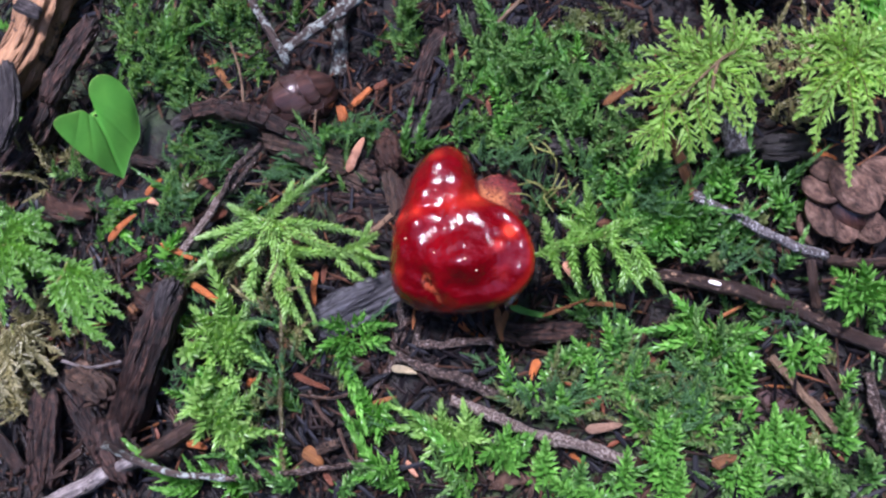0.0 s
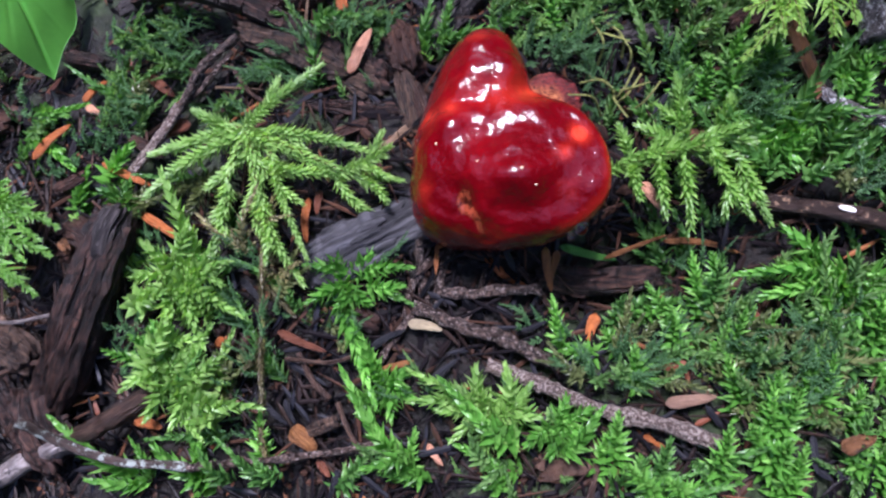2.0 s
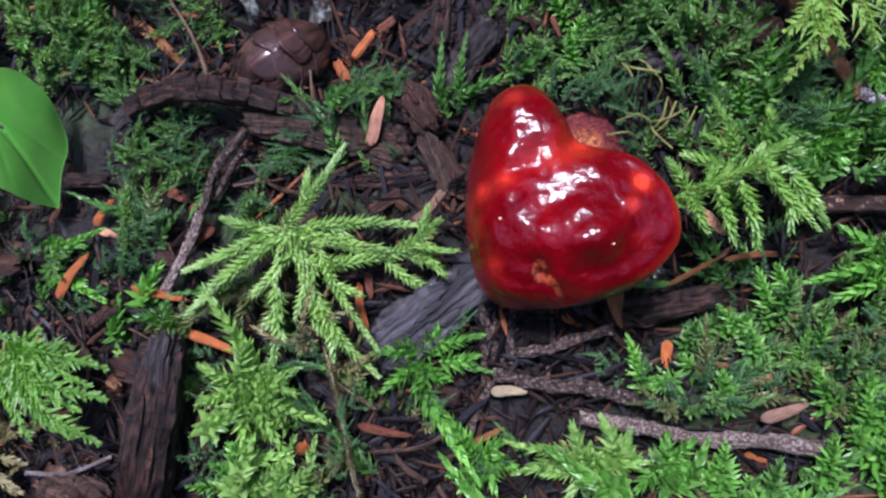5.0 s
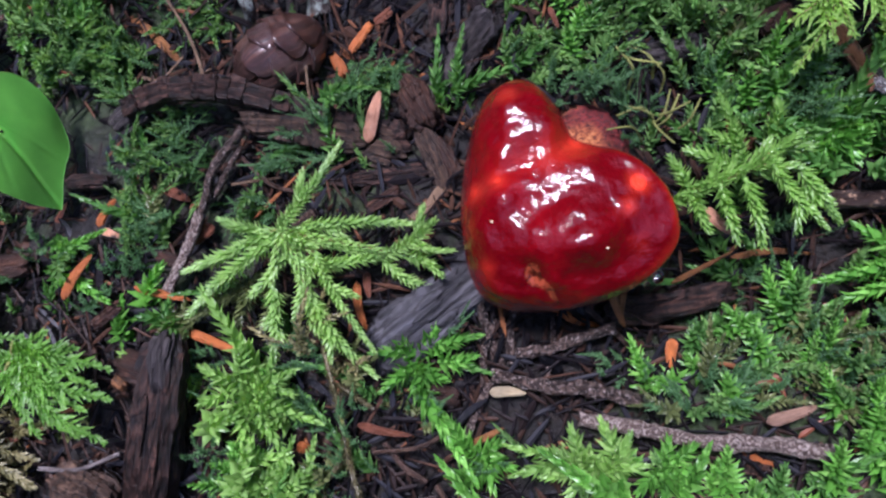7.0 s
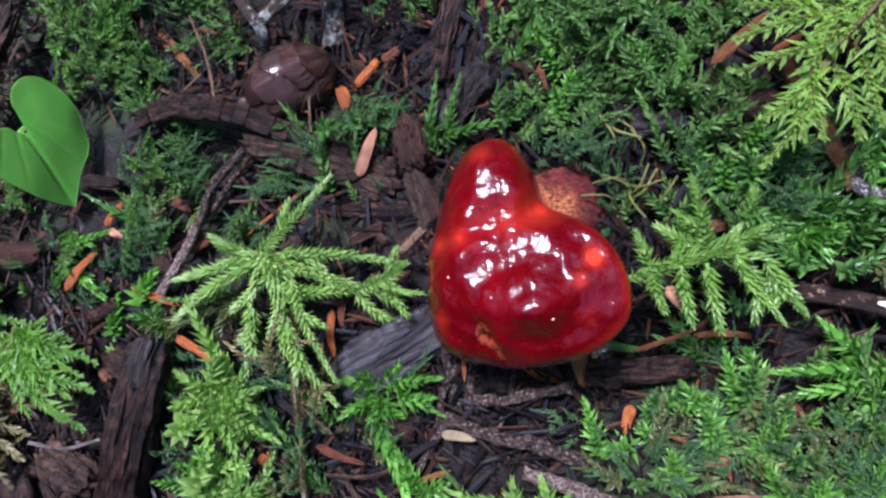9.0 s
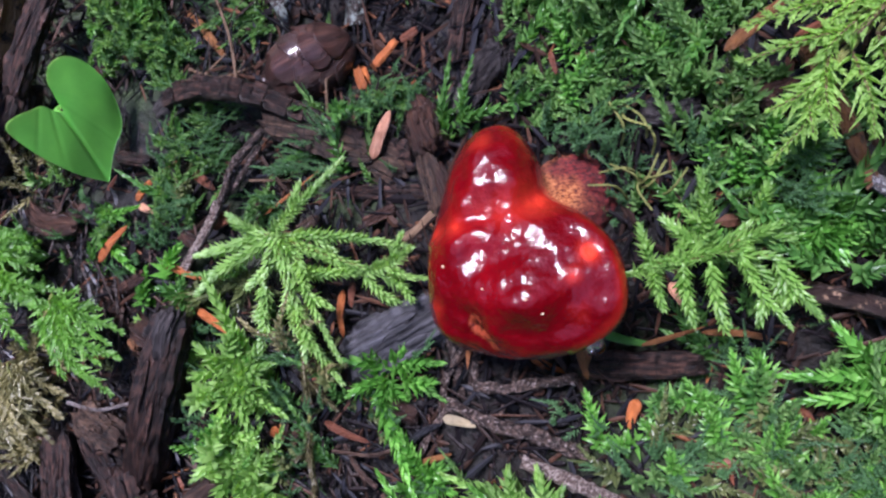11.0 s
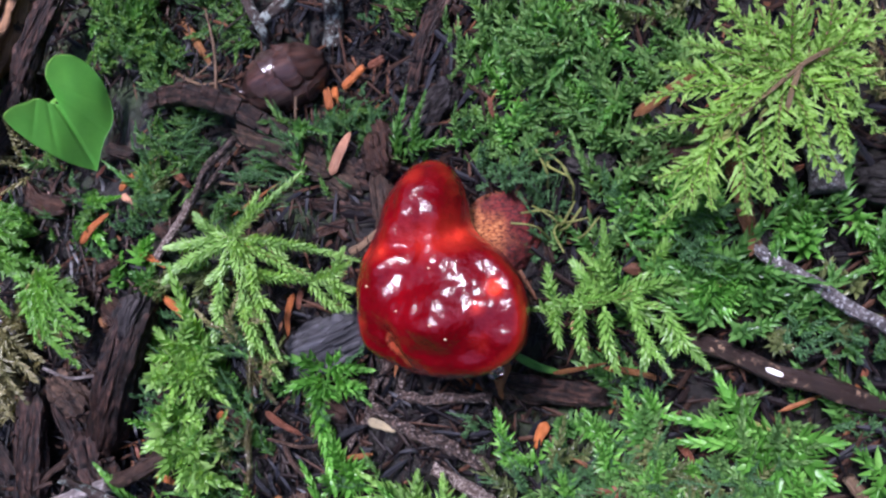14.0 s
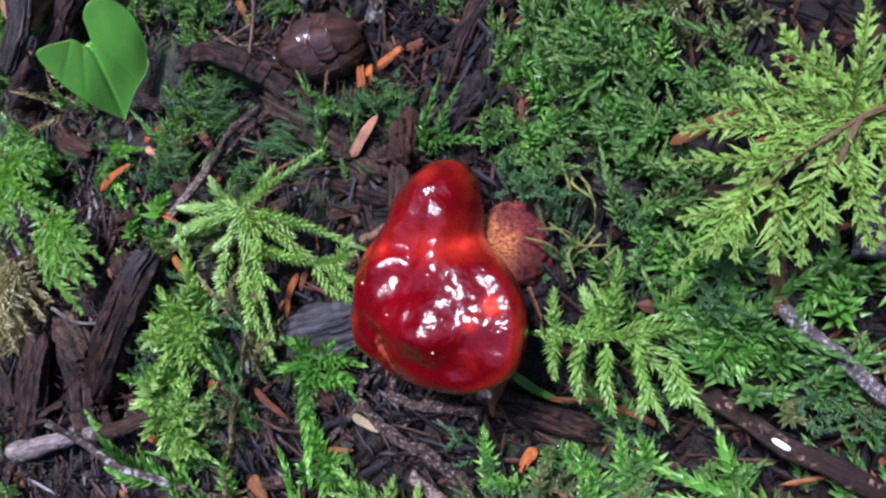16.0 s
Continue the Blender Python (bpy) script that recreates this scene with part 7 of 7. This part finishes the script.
patch(FILIGREE, -2.5, 4.35, 0.75, 0.45, 1.1, lift=0.02)
patch(FILIGREE, -1.7, 2.7, 0.45, 0.4, 1.0, lift=0.02)
for cx, cy, ra, rb, dens in ((-10.4, 3.9, 0.8, 0.5, 1.2), (-13.3, 3.2, 0.9, 0.6, 0.9), (-9.6, 4.3, 0.7, 0.4, 0.9), (-13.4, 4.3, 1.7, 1.3, 0.9), (-13.2, 7.4, 1.8, 1.2, 0.8), (-11.6, 5.2, 0.9, 0.8, 0.9), (-12.6, 2.9, 1.4, 0.8, 0.7), (-14.2, 2.1, 1.1, 0.9, 0.7), (-10.5, 3.4, 0.9, 0.6, 1.3),
                             (-7.1, 5.7, 0.8, 0.8, 1.1), (-11.2, 8.8, 1.4, 1.1, 0.8), (-7.0, 8.8, 1.3, 1.2, 0.6), (-1.9, 3.9, 1.2, 0.9, 1.1), (-0.6, 3.2, 0.9, 0.8, 1.0), (1.9, 3.3, 1.2, 0.9, 0.9), (3.4, 1.5, 1.7, 0.8, 0.8),
                             (-11.9, 6.6, 0.8, 0.6, 0.8), (-15.6, 3.1, 1.2, 0.9, 0.7), (-3.6, 5.2, 1.0, 0.8, 0.7), (-8.9, 4.4, 1.1, 0.5, 0.8), (0.3, -1.2, 1.6, 0.8, 0.6), (-1.0, -2.6, 1.4, 0.7, 0.6), (-9.2, -0.6, 1.0, 0.9, 0.6),
                             (-9.5, -3.4, 1.2, 1.0, 0.5), (-6.2, 0.1, 0.8, 0.5, 0.5), (5.2, -0.3, 1.4, 0.8, 0.6), (-5.4, -2.9, 1.0, 0.6, 0.5), (-11.9, -0.4, 0.6, 1.6, 0.7), (-12.1, -2.6, 0.6, 1.2, 0.6)):
    patch(FILIGREE, cx, cy, ra, rb, dens)
border = np.random.default_rng(44)
for k in range(60):
    a = border.uniform(0, 2 * math.pi)
    bx, by = -6 + 17.0 * math.cos(a) * border.uniform(0.95, 1.3), 2 + 12.0 * math.sin(a) * border.uniform(0.9, 1.25)
    if abs(bx + 6) > 13 or abs(by - 2) > 8.6:
        patch((MOSS_MID, CARPET_DARK, MOSS_BRIGHT)[k % 3], bx, by, border.uniform(1.2, 2.2), border.uniform(1.0, 2.0), 0.55)


# ---- needle litter ----
def litter(name, label, n, seed, length, half, lift, material=LITTER):
    r = np.random.default_rng(seed)
    x, y = r.uniform(-21, 9, n), r.uniform(-8, 12, n)
    low = np.where(np.hypot(x + 14.7, y - 4.9) > 1.75, 1.0, 0.15)   # flat under the broad leaf
    L, w, phi, dip = r.uniform(*length, n), r.uniform(*half, n), r.uniform(0, 2 * np.pi, n), r.normal(0, 0.22, n) * low
    d = np.stack([np.cos(phi), np.sin(phi), dip], 1)
    s = unit(np.cross(d, (0, 0, 1)))
    t = unit(np.cross(s, d))
    c = np.stack([x, y, soil_z(x, y) + r.uniform(*lift, n) * low], 1)
    h = (d * L[:, None]) / 2
    S, T = s * w[:, None], t * w[:, None] * 0.6
    k = r.uniform(0.6, 1.0, n)[:, None]
    v = np.stack([c - h, c - h * 0.55 + S, c - h * 0.55 + T, c - h * 0.55 - S, c + h * 0.55 + S * k, c + h * 0.55 + T * k, c + h * 0.55 - S * k, c + h], 1).reshape(-1, 3)
    f = np.array([[0, 2, 1], [0, 3, 2], [1, 2, 5], [1, 5, 4], [2, 3, 6], [2, 6, 5], [4, 5, 7], [5, 6, 7], [0, 1, 3], [1, 4, 3], [3, 4, 6], [4, 7, 6]])
    solid(name, (0, 0, 0), mesh_of(name, v, (np.arange(n)[:, None, None] * 8 + f).reshape(-1, 3), material, smooth=False), label, "litter", kind="stuff")


litter("needle_litter", "dark decayed conifer needles covering the soil", 8200, 3, (0.35, 1.2), (0.02, 0.055), (-0.02, 0.42))
litter("bark_flakes", "dark wet bark flakes and rotten wood scraps", 760, 15, (0.35, 1.1), (0.05, 0.15), (-0.05, 0.3))
litter("twig_litter", "tangle of thin dark wet twigs and rootlets", 520, 27, (0.9, 2.6), (0.018, 0.045), (0.0, 0.5))
litter("bark_crumbs", "brown crumbs of bark and wood in the litter", 7200, 9, (0.12, 0.45), (0.025, 0.075), (-0.05, 0.2))

litter("black_needles", "glossy blackish wet conifer needles strewn on litter", 800, 31, (0.6, 1.2), (0.04, 0.075), (0.1, 0.4), BLACK_NEEDLE)
litter("seed_scales", "red-brown seed scales strewn on litter", 64, 37, (0.35, 0.8), (0.05, 0.10), (0.1, 0.4), RED_NEEDLE)
